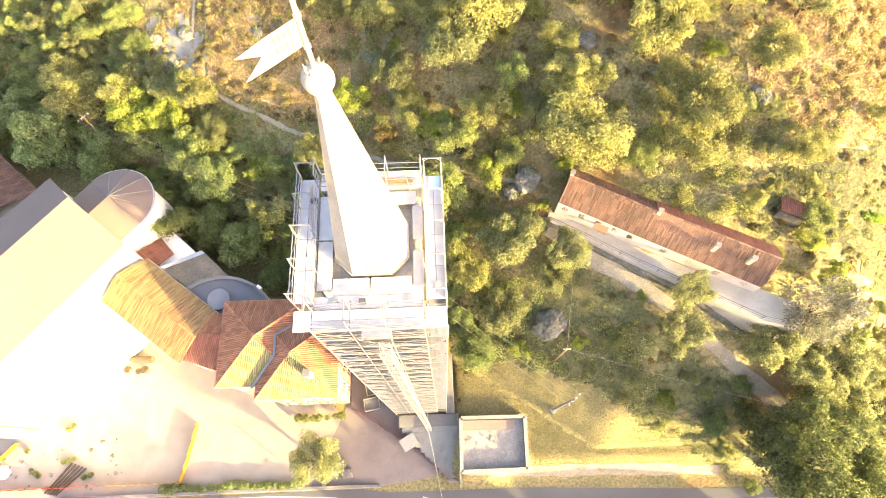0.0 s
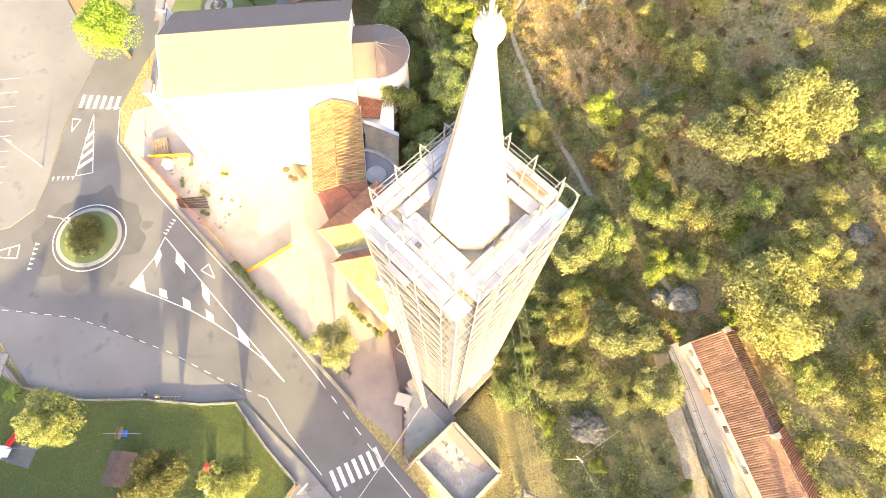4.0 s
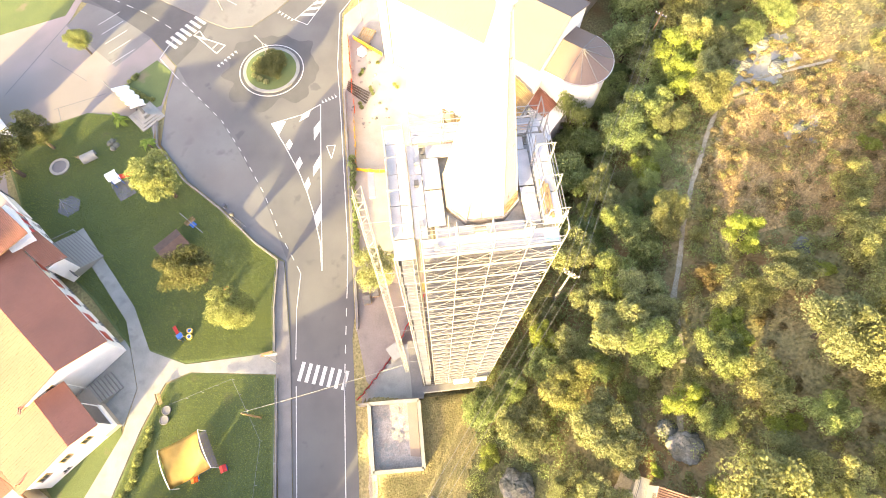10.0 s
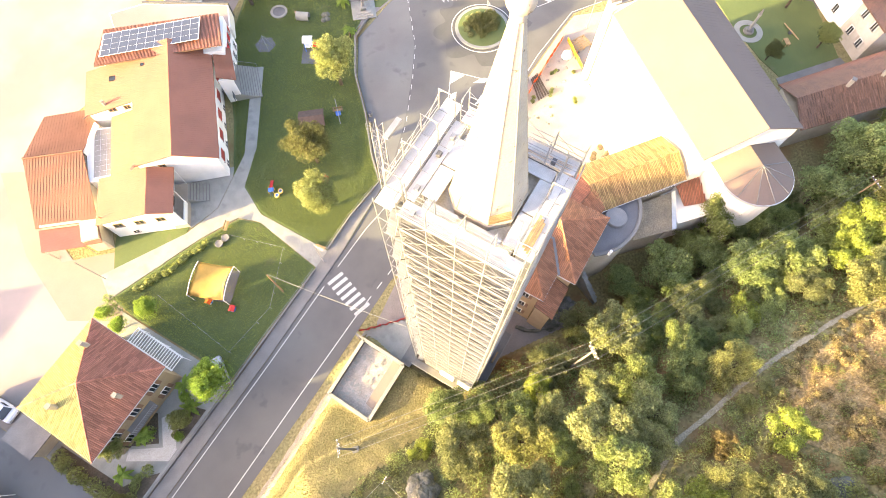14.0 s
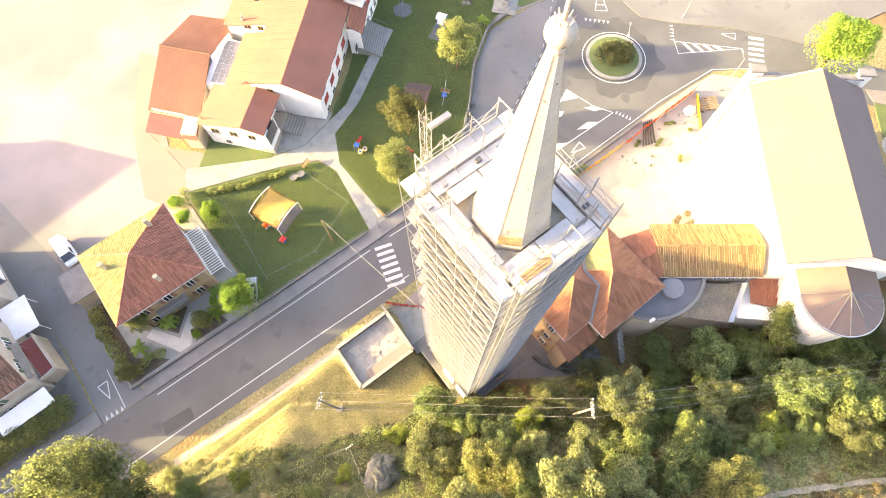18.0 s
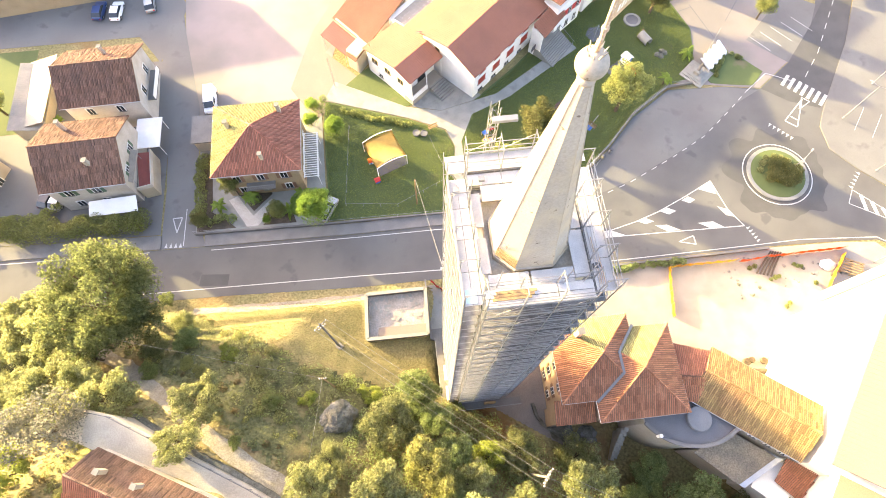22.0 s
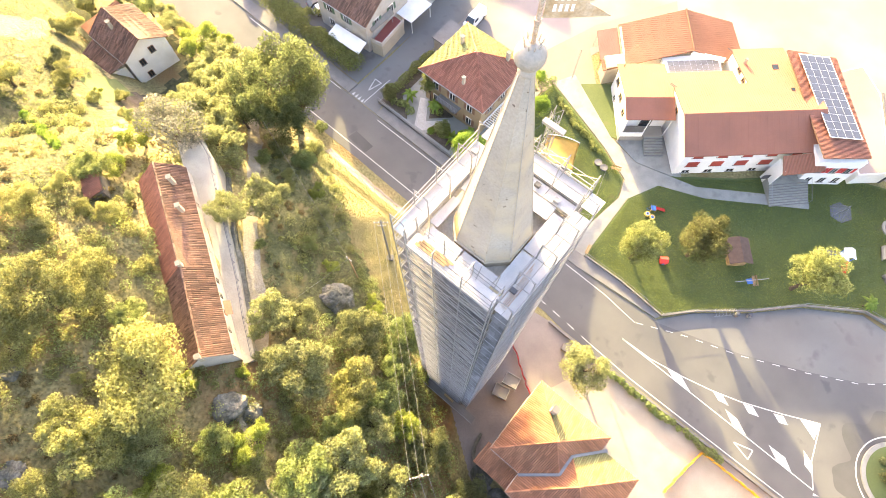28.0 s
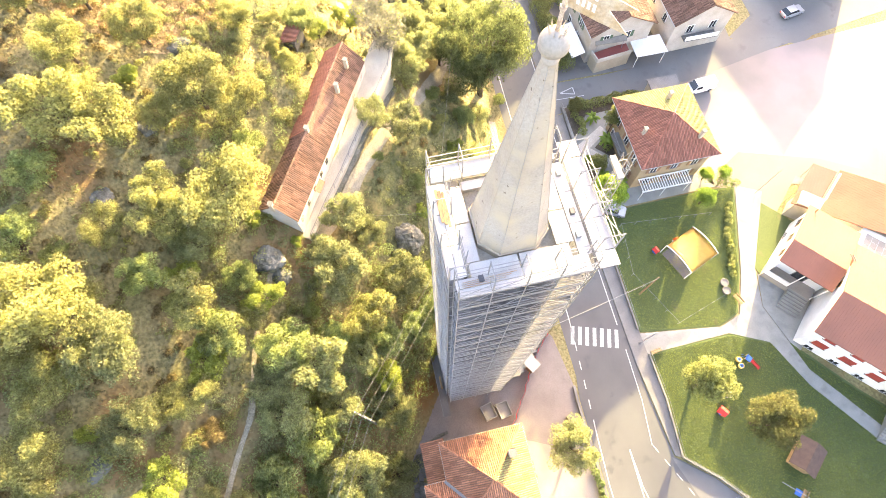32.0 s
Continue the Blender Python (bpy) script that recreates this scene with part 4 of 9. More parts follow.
for i in range(9):
    marking("bay_line", strip((66.5 + i * 2.3, 31.5 - i * 1.7), (69.8 + i * 2.3, 35.6 - i * 1.7), 0.1), "faded white parking bay line", "parking bay line", 0.112)
for i in range(8):
    marking("bay_line", strip((80 + i * 2.2, 44 - i * 1.6), (83.2 + i * 2.2, 48.4 - i * 1.6), 0.1), "faded white parking bay line", "parking bay line", 0.112)
for i in range(5):
    marking("bay_line", strip((58.4 + i * 2.2, 48.7 + i * 0.85), (55.8 + i * 2.2, 52.1 + i * 0.85), 0.1), "faded white parking bay line", "parking bay line", 0.032)
sheet("bay_apron", [(60.6, 46), (67.5, 53.6), (70, 58), (65, 61), (55, 51.5)], 0.02, "old_asphalt", "pale asphalt parking apron", "parking")
ragged = [(RB[0] + (7.6 + 2.2 * noise.noise((math.cos(a) * 2.2, math.sin(a) * 2.2, 1)) + 0.8 * noise.noise((a * 4, 0, 4))) * math.cos(a), RB[1] + (7.6 + 2.2 * noise.noise((math.cos(a) * 2.2, math.sin(a) * 2.2, 1)) + 0.8 * noise.noise((a * 4, 0, 4))) * math.sin(a)) for a in (i * math.tau / 90 for i in range(90))]
sheet("asphalt_patch", ragged, 0.002, "dark_asphalt_soft", "darker ring of asphalt round the roundabout", "road patch")
sheet("asphalt_mend", [(-37.5, 16.9), (-33.4, 16.5), (-33.2, 18.2), (-37.2, 18.6)], 0.004, "dark_asphalt_soft", "dark mended patch of asphalt", "road patch")
sheet("fresh_road", [(60.6, 45.8), (54.2, 41.2), (58, 38.2), (62.6, 36.4), (66, 39.1), (68.7, 43.3), (72.5, 49.8), (77.5, 59.3), (72, 59.3), (67.5, 53.6)], 0.003, "dark_asphalt_soft", "darker resurfaced asphalt road", "road patch")
dashes([(60.5, 40.4), (66.5, 47.5), (74.5, 60)], 0.12, 1.5, 1.5, "dashed white centre line")

# ---- roundabout ----
def build_roundabout():
    g = thing("roundabout_island", "round planted traffic island with a pale stone kerb", "traffic island", pose(RB[0], RB[1], 0))
    ring = lambda r0, r1, z0, z1, n=48: lathe_ring(r0, r1, z0, z1, n)
    part("painted_ring", ring(5.25, 5.42, 0.0, 0.014), "paint", g)
    for i in range(24):
        a0, a1 = i * 15 + 0.1, i * 15 + 14.9
        pts = arc(0, 0, 4.75, a0, a1, 3) + list(reversed(arc(0, 0, 4.2, a0, a1, 3)))
        part("kerb_stone", prism(pts, 0, 0.2), "pathstone", g)
    part("lawn", lathe([(4.2, 0.05), (4.2, 0.22), (2.5, 0.42), (0.05, 0.55)], 32), "lawn", g)


def lathe_ring(r0, r1, z0, z1, n=48):
    bm = bmesh.new()
    v = [[bm.verts.new((r * math.cos(i * math.tau / n), r * math.sin(i * math.tau / n), z)) for i in range(n)] for r, z in ((r0, z0), (r1, z0), (r1, z1), (r0, z1))]
    for a, b in ((0, 1), (1, 2), (2, 3), (3, 0)):
        for i in range(n):
            bm.faces.new((v[a][i], v[a][(i + 1) % n], v[b][(i + 1) % n], v[b][i]))
    return bm


build_roundabout()


for a, b in (((47.3, 60.6), (49.6, 52.4)), ((51.2, 69.0), (66.9, 60.1)), ((47.5, 59.9), (40.1, 57.6)), ((52.6, 56.0), (58.0, 62.8))):
    tagged(part("slab_joint", plate(strip(a, b, 0.12), 0.012, 0.026), "roof_felt"), "dark joint between pale yard slabs", "joint", kind="structure")
# ---- bell tower ----
def build_tower():
    t = thing("bell_tower", "tall stone bell tower with a pale concrete octagonal spire", "bell tower", pose(0, 0, 0))
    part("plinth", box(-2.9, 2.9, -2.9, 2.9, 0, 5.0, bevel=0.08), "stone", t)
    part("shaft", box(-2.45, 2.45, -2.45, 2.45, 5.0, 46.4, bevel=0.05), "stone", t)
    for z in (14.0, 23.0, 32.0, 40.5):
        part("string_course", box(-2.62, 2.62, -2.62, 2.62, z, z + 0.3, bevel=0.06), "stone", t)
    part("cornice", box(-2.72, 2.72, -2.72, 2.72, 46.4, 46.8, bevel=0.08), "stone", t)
    # parapet round the spire's foot
    for x0, x1, y0, y1 in ((-2.5, 2.5, 2.2, 2.5), (-2.5, 2.5, -2.5, -2.2), (-2.5, -2.2, -2.2, 2.2), (2.2, 2.5, -2.2, 2.2)):
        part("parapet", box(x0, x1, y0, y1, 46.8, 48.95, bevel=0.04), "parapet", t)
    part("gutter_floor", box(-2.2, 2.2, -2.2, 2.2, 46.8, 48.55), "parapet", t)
    def eight(k):
        """The spire's plan: four broad sides and four narrower corner sides."""
        A, W = 1.74 * k, 0.9 * k
        return [(A, W), (W, A), (-W, A), (-A, W), (-A, -W), (-W, -A), (W, -A), (A, -W)]
    part("spire_drum", prism(eight(1.08), 48.55, 49.05), "spire", t)
    spire = part("spire", bmesh.new(), "spire", t, "smooth pale grey concrete spire")
    bm = bmesh.new()
    levels = 18
    rings = []
    for k in range(levels + 1):
        f = k / levels
        rings.append([bm.verts.new((x, y, 49.05 + 11.75 * f)) for x, y in eight(1.03 * (1 - f) + 0.135 * f)])
    for a, b in zip(rings, rings[1:]):
        for i in range(8):
            bm.faces.new((a[i], a[(i + 1) % 8], b[(i + 1) % 8], b[i]))
    bm.faces.new(rings[-1])
    bmesh.ops.recalc_face_normals(bm, faces=bm.faces)
    bm.to_mesh(spire.data)
    bm.free()
    for (x, y), (u, v) in zip(eight(1.03), eight(0.135)):
        part("hip_rib", tube((x, y, 49.05), (u, v, 60.8), 0.028, 5, r2=0.02), "spire", spire)
    p, q = eight(1.03)[7], eight(0.135)[7]
    part("lightning_cable", tube((p[0] + 0.05, p[1], 49.1), (q[0] + 0.03, q[1], 60.7), 0.011, 5), "cable_grey", spire, "grey lightning cable down one edge")
    # boards nailed round the foot
    for i in range(5):
        f = i * 0.011
        q = eight(1.035 - f)
        part("foot_board", prism([q[4], q[5], (q[5][0] + 0.05, q[5][1] + 0.05), (q[4][0] + 0.05, q[4][1] + 0.05)], 49.1 + i * 0.16, 49.24 + i * 0.16), "wood", spire, "bare boards nailed round the spire's foot")
    prof = [(0.24, 60.75), (0.3, 60.9), (0.22, 61.05)] + [(max(0.06, 0.5 * math.cos(radians(e))), 61.55 + 0.5 * math.sin(radians(e))) for e in range(-70, 91, 16)]
    ball = part("ball", lathe(prof, 24), "spire", t, "round stone ball crowning the spire")
    for p in ball.data.polygons:
        p.use_smooth = True
    for i in range(9):
        a = i * math.tau / 9
        part("crown_point", tube((0.24 * math.cos(a), 0.24 * math.sin(a), 61.98), (0.31 * math.cos(a), 0.31 * math.sin(a), 62.2), 0.035, 4, r2=0.01), "spire", ball)
    mast = part("mast", tube((0, 0, 62.0), (0, 0, 66.6), 0.075, 8), "rust", t, "rust-streaked iron mast")
    for z in (62.9, 64.0):
        part("collar", tube((0, 0, z - 0.06), (0, 0, z + 0.06), 0.11, 8), "rust", mast)
    # swallow-tailed vane
    bm = bmesh.new()
    out = [(0.1, 63.0), (0.1, 63.95), (1.0, 63.95), (1.95, 63.9), (1.25, 63.5), (1.95, 63.05), (1.0, 63.0)]
    for off in (-0.012, 0.012):
        bm.faces.new([bm.verts.new((x, off, z)) for x, z in out])
    vs = list(bm.verts)
    k = len(out)
    for i in range(k):
        bm.faces.new((vs[i], vs[(i + 1) % k], vs[k + (i + 1) % k], vs[k + i]))
    vane = part("vane", bm, "vane", t, "swallow-tailed metal vane with worn writing", Matrix.Rotation(radians(VANE), 4, 'Z'))
    # bars stand in for pierced letters: dark where sunny, white for light shining through
    for side in (-1, 1):
        for row in range(2):
            for i in range(4):
                part("writing_bar", box(0.32 + i * 0.16, 0.41 + i * 0.16, 0.013 * side - 0.004, 0.013 * side + 0.004, 63.58 - row * 0.36, 63.82 - row * 0.36), "steel_dark" if side > 0 else "white", vane)


VANE = 41
build_tower()


# ---- scaffolding ----
TOP, LIFT, LIFTS = 49.35, 1.95, 24


def build_scaffolding():
    g = thing("scaffolding", "galvanised steel scaffolding wrapped round the bell tower", "scaffolding")
    # each side: origin of its strip, direction along it, direction outwards, length, width
    sides = (
        ("west", (-2.75, -3.5), (0, 1), (-1, 0), 6.8, 0.95, 4),
        ("east", (2.75, -3.5), (0, 1), (1, 0), 6.8, 0.95, 4),
        ("south", (-2.62, -2.8), (1, 0), (0, -1), 5.3, 0.95, 3),
        ("north", (-2.6, 3.65), (1, 0), (0, 1), 5.4, 1.05, 3),
    )
    far, low_brace = bmesh.new(), bmesh.new()
    for name, o, u, w, length, width, bays in sides:
        o, u, w = Vector(o), Vector(u), Vector(w)
        bay = length / bays
        at = lambda a, b, z: (o.x + u.x * a + w.x * b, o.y + u.y * a + w.y * b, z)
        for i in range(bays + 1):
            for b in (0.0, width):
                top = TOP + (1.3 if b else 1.1)
                part("post", tube(at(i * bay, b, 0.4), at(i * bay, b, top), 0.032, 5), "steel", g)
            # portal frame over the top deck, with its knee braces
            frame_top = TOP + 1.75
            part("portal_post", tube(at(i * bay, 0.04, TOP), at(i * bay, 0.04, frame_top), 0.03, 5), "steel_white", g)
            part("portal_post", tube(at(i * bay, width - 0.04, TOP), at(i * bay, width - 0.04, frame_top), 0.03, 5), "steel_white", g)
            part("transom", tube(at(i * bay, 0.0, frame_top), at(i * bay, width, frame_top), 0.03, 5), "steel_white", g)
            part("knee_brace", tube(at(i * bay, 0.04, frame_top - 0.3), at(i * bay, 0.28, frame_top), 0.018, 4), "steel_white", g)
            part("knee_brace", tube(at(i * bay, width - 0.04, frame_top - 0.3), at(i * bay, width - 0.28, frame_top), 0.018, 4), "steel_white", g)
            if i < bays and name in ("north", "east"):
                part("top_brace", tube(at(i * bay, width, TOP + 0.15), at((i + 1) * bay, width, frame_top - 0.4), 0.018, 4), "steel_white", g)
        for k in range(LIFTS + 1):
            z = TOP - k * LIFT
            for i in range(bays):
                a0, a1 = i * bay + 0.02, (i + 1) * bay - 0.02
                # below the top lift, planks and toe boards take darker materials
                for n, (b0, b1) in enumerate(((0.03, width * 0.5 - 0.015), (width * 0.5 + 0.015, width - 0.03))):
                    p, q = at(a0, b0, z), at(a1, b1, z)
                    dims = (min(p[0], q[0]), max(p[0], q[0]), min(p[1], q[1]), max(p[1], q[1]), z - 0.06, z - 0.004 * n)
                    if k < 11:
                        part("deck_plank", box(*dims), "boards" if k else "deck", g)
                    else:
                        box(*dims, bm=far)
            rail = bmesh.new()
            for dz in (0.5, 1.0):
                tube(at(0, width, z + dz), at(length, width, z + dz), 0.026, 4, rail)
                if k == 0:
                    tube(at(0, 0, z + dz), at(length, 0, z + dz), 0.024, 4, rail)
            p, q = at(0, width - 0.015, 0), at(length, width + 0.015, 0)
            part("guard_rail", rail, "steel", g)
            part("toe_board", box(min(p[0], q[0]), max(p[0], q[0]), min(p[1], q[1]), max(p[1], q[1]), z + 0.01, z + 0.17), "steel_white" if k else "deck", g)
            part("ledger", tube(at(0, 0, z - 0.1), at(length, 0, z - 0.1), 0.022, 4), "steel", g)
            part("ledger", tube(at(0, width, z - 0.1), at(length, width, z - 0.1), 0.026, 4), "steel", g)
            if k:
                for i in range(bays):
                    bm = bmesh.new() if k < 9 else low_brace
                    lo, hi = (0.1, LIFT - 0.1) if (i + k) % 2 else (LIFT - 0.1, 0.1)
                    tube(at(i * bay, width, z + lo), at((i + 1) * bay, width, z + hi), 0.018, 4, bm)
                    if k < 9:
                        part("brace", bm, "steel", g)
                        bm = bmesh.new()
                    hi, lo = (0.1, LIFT - 0.1) if (i + k) % 2 else (LIFT - 0.1, 0.1)
                    if (i * 3 + k) % 2:
                        tube(at(i * bay, width + 0.03, z + lo), at((i + 1) * bay, width + 0.03, z + hi), 0.016, 4, bm)
                        if k < 9:
                            part("brace", bm, "steel", g)
                part("end_rail", tube(at(0, 0, z + 1.0), at(0, width, z + 1.0), 0.022, 4), "steel", g)
                part("end_rail", tube(at(length, 0, z + 1.0), at(length, width, z + 1.0), 0.022, 4), "steel", g)
    tagged(part("lower_bracing", low_brace, "steel", g, "lower diagonal tubes of the scaffolding"), kind="stuff")
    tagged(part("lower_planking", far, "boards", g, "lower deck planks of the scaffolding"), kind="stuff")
    # corner bays with stairs on the road side
    for k in range(LIFTS):
        z = TOP - (k + 1) * LIFT
        lo, hi = (-3.62, -2.67) if k % 2 else (-2.67, -3.62)
        st = part("stair_flight", tube((lo, 3.85, z), (hi, 3.85, z + LIFT), 0.03, 4), "steel", g)
        for j in range(8):
            f = (j + 0.5) / 8
            x = -3.62 + 0.95 * (f if k % 2 else 1 - f)
            part("tread", box(x - 0.1, x + 0.1, 3.85, 4.45, z + LIFT * f - 0.02, z + LIFT * f + 0.02), "steel", st)
        part("corner_ledger", tube((-3.7, 3.3, z + 0.05), (-3.7, 4.7, z + 0.05), 0.025, 4), "steel", g)
        part("corner_ledger", tube((-3.7, 4.7, z + 0.05), (-2.6, 4.7, z + 0.05), 0.025, 4), "steel", g)
    part("post", tube((-3.7, 4.7, 0.4), (-3.7, 4.7, TOP + 0.4), 0.032, 5), "steel", g)
    # base platform with its rails and boards
    part("base_deck", box(-4.7, 5.4, -4.7, -3.75, 2.3, 2.4), "concrete", g, "boarded base platform")
    part("base_deck", box(-4.7, -3.75, -3.7, 4.9, 2.3, 2.4), "concrete", g, "boarded base platform")
    for z in (2.9, 3.4):
        for p, q in (((-4.7, -4.7), (-4.7, 4.9)), ((-4.7, -4.7), (5.4, -4.7))):
            part("base_rail", tube((*p, z), (*q, z), 0.03, 4), "steel_white", g)
    for y in (-4.6, -2.2, 0.2, 2.6, 4.8):
        part("base_post", tube((-4.7, y, 0.0), (-4.7, y, 3.45), 0.035, 5), "steel_white", g)
    part("covering_board", box(-4.0, -3.72, -1.0, 0.9, 2.6, 5.0), "white", g, "white sheet of board")
    part("covering_board", box(-4.0, -3.72, -3.3, -1.6, 2.6, 4.4), "white", g, "white sheet of board")
    part("covering_board", box(0.6, 2.0, -4.3, -4.1, 3.0, 4.6), "wood", g, "bare wooden board")
    # decks filling the corners and the gap to the parapet on the road side
    for i in range(3):
        part("gap_deck", box(-2.6 + i * 1.8, -0.84 + i * 1.8, 2.95, 3.58, TOP - 0.25, TOP - 0.19), "deck", g)
    for x0, x1 in ((-3.68, -2.66), (2.84, 3.68)):
        part("corner_deck", box(x0, x1, 3.66, 4.68, TOP - 0.06, TOP - 0.01), "deck", g)
    for i, (x, y) in enumerate(((-1.9, 3.2), (0.4, 3.25), (1.7, 3.15), (2.95, -2.2), (-3.3, 2.6))):
        part("coupler_crate", box(x - 0.16, x + 0.16, y - 0.12, y + 0.12, TOP - 0.18 if i < 3 else TOP, TOP + 0.06 if i < 3 else TOP + 0.22), "steel_dark" if i % 2 else "steel", g)
    for i in range(4):
        part("spare_tube", tube((2.95 + 0.09 * i, -3.2, TOP + 0.04), (2.9 + 0.1 * i, -0.4 - 0.3 * i, TOP + 0.04), 0.024, 5), "rust", g)
    for x, y, h in ((2.2, -2.9, 2.6), (1.2, -2.9, 1.9), (-2.0, -2.7, 2.1), (-2.75, 1.9, 2.2)):
        part("standing_tube", tube((x, y, TOP - 0.1), (x + 0.12, y + 0.1, TOP + h), 0.026, 5), "steel", g)
    # inner boards laid over the parapet
    for x0, x1, y0, y1 in ((1.95, 2.7, -2.6, -0.1), (1.95, 2.7, 0.0, 2.6), (-2.3, -0.3, -2.75, -2.0), (-0.2, 1.9, -2.75, -2.0), (-2.0, 0.0, 2.0, 2.9), (0.1, 1.9, 2.0, 2.9)):
        part("inner_board", box(x0, x1, y0, y1, 49.02, 49.1), "deck", g)
    for y in (-1.9, 0.6):
        part("inner_beam", box(-2.62, -2.1, y, y + 1.9, 49.0, 49.08), "deck", g)
    # a stack of planks and a bucket on the top decks
    for i in range(3):
        part("plank", box(-2.3 + 0.1 * i, -0.4 + 0.15 * i, -3.42 + 0.16 * i, -3.28 + 0.16 * i, TOP + 0.01, TOP + 0.06), "wood", g, "bare loose plank")
    part("hatch_cover", box(-3.55, -3.0, -3.4, -2.7, TOP + 0.01, TOP + 0.05), "tarp", g, "pale blue corner hatch")


build_scaffolding()


def build_hoist():
    """A lattice hoist mast leaning on the scaffolding."""
    g = thing("hoist_mast", "white steel lattice hoist mast beside the scaffolding", "hoist mast")
    foot, head = Vector((-1.5, 6.75, 0.4)), Vector((-0.9, 6.05, 51.6))
    d = (head - foot)
    ux, uy = Vector((1, 0, 0)) * 0.22, Vector((0, 1, 0)) * 0.22
    corners = (ux + uy, ux - uy, -ux - uy, -ux + uy)
    for c in corners:
        part("chord", tube(foot + c, head + c, 0.026, 4), "steel", g)
    n = 64
    for k in range(n):
        p, q = foot + d * (k / n), foot + d * ((k + 1) / n)
        bm = bmesh.new()
        for i in range(4):
            a, b = corners[i], corners[(i + 1) % 4]
            tube(p + (a if k % 2 else b), q + (b if k % 2 else a), 0.014, 3, bm)
            tube(p + a, p + b, 0.014, 3, bm)
        part("lattice_panel", bm, "steel", g)
    part("head_arm", box(-1.2, 0.1, 5.2, 5.5, 51.2, 51.4), "steel", g)
    for z in range(8, 50, 8):
        f = (z - 0.4) / 51.2
        c = foot + d * f
        part("tie", tube(c, (c.x, 4.7, z), 0.03, 4), "steel", g)
    ch = thing("chute_hopper", "round black-mouthed rubble chute hopper", "hopper", pose(-1.6, 7.6, 0.03))
    part("shell", lathe([(0.3, 0.0), (0.42, 0.9), (0.5, 1.2), (0.44, 1.2)], 16), "steel", ch)
    # black disc stands in for the dark inside of the hopper
    part("mouth", lathe([(0.40, 1.12), (0.40, 1.16)], 16), "black", ch)


build_hoist()

# ---- buildings ----
def slab(pts, thick, bm=None):
    """A flat plate below a planar polygon in space."""
    bm = bm or bmesh.new()
    top = [bm.verts.new(p) for p in pts]
    low = [bm.verts.new(Vector(p) - Vector((0, 0, thick))) for p in pts]
    bm.faces.new(top), bm.faces.new(list(reversed(low)))
    for i in range(len(pts)):
        j = (i + 1) % len(pts)
        bm.faces.new((low[i], low[j], top[j], top[i]))
    return bm


def tiled_slope(parent, pts, mat, gap=0.215, seg=0.95, r=0.075, name="roof_slope", under=None):
    """A roof slope (eave from pts[0] to pts[1]) with rows of half-round tiles from eave to ridge."""
    P = [Vector(p) for p in pts]
    base = part(name, slab(P, 0.14), under or "channel", parent)
    e = (P[1] - P[0]).normalized()
    nrm = e.cross(P[-1] - P[0]).normalized()
    if nrm.z < 0:
        nrm = -nrm
    up = nrm.cross(e).normalized()
    if up.z < 0:
        up = -up
    uv = [((p - P[0]).dot(e), (p - P[0]).dot(up)) for p in P]
    bm = bmesh.new()
    u = min(a for a, b in uv) + gap / 2
    while u < max(a for a, b in uv):
        cut = []
        for (a0, b0), (a1, b1) in zip(uv, uv[1:] + uv[:1]):
            if (a0 > u) != (a1 > u):
                cut.append(b0 + (b1 - b0) * (u - a0) / (a1 - a0))
        if len(cut) >= 2:
            v, end = min(cut), max(cut)
            while v < end - 0.05:
                w = min(end, v + seg)
                rows = []
                for s, lift in ((v, 0.055), (w, 0.02)):
                    c = P[0] + e * u + up * s + nrm * lift
                    rows.append([bm.verts.new(c + e * (r * x) + nrm * (r * y)) for x, y in ((-1, -0.15), (-0.55, 0.62), (0.55, 0.62), (1, -0.15))])
                for i in range(3):
                    bm.faces.new((rows[0][i], rows[0][i + 1], rows[1][i + 1], rows[1][i]))
                bm.faces.new(rows[0])
                v = w
        u += gap
    tiles = part("tiling", bm, mat, base)
    tagged(tiles, kind="stuff")
    return base


def seamed_slope(parent, pts, mat, gap=0.6, name="roof_slope"):
    """A sheet-metal roof slope with standing seams."""
    P = [Vector(p) for p in pts]
    base = part(name, slab(P, 0.16), mat, parent)
    e = (P[1] - P[0]).normalized()
    nrm = e.cross(P[-1] - P[0]).normalized()
    nrm = -nrm if nrm.z < 0 else nrm
    up = nrm.cross(e).normalized()
    up = -up if up.z < 0 else up
    uv = [((p - P[0]).dot(e), (p - P[0]).dot(up)) for p in P]
    bm = bmesh.new()
    u = min(a for a, b in uv) + gap / 2
    while u < max(a for a, b in uv):
        cut = [b0 + (b1 - b0) * (u - a0) / (a1 - a0) for (a0, b0), (a1, b1) in zip(uv, uv[1:] + uv[:1]) if (a0 > u) != (a1 > u)]
        if len(cut) >= 2:
            tube(P[0] + e * u + up * min(cut) + nrm * 0.01, P[0] + e * u + up * max(cut) + nrm * 0.01, 0.022, 4, bm)
        u += gap
    tagged(part("seaming", bm, mat, base), kind="stuff")
    return base


def cap(parent, a, b, mat="tile", r=0.13):
    """A row of ridge tiles."""
    a, b = Vector(a), Vector(b)
    n = max(1, int((b - a).length / 0.45))
    bm = bmesh.new()
    for i in range(n):
        p, q = a.lerp(b, i / n), a.lerp(b, (i + 1) / n)
        tube(p + Vector((0, 0, 0.04)), q + Vector((0, 0, 0.02)), r, 6, bm, r * 0.85)
    return tagged(part("ridge_capping", bm, mat, parent), kind="stuff")


def chimney(parent, x, y, z0, z1, w=0.5, mat="plaster", turn=0):
    c = part("chimney", box(-w / 2, w / 2, -w / 2, w / 2, 0, z1 - z0, bevel=0.02), mat, parent, "", pose(x, y, z0, 0, 0, turn))
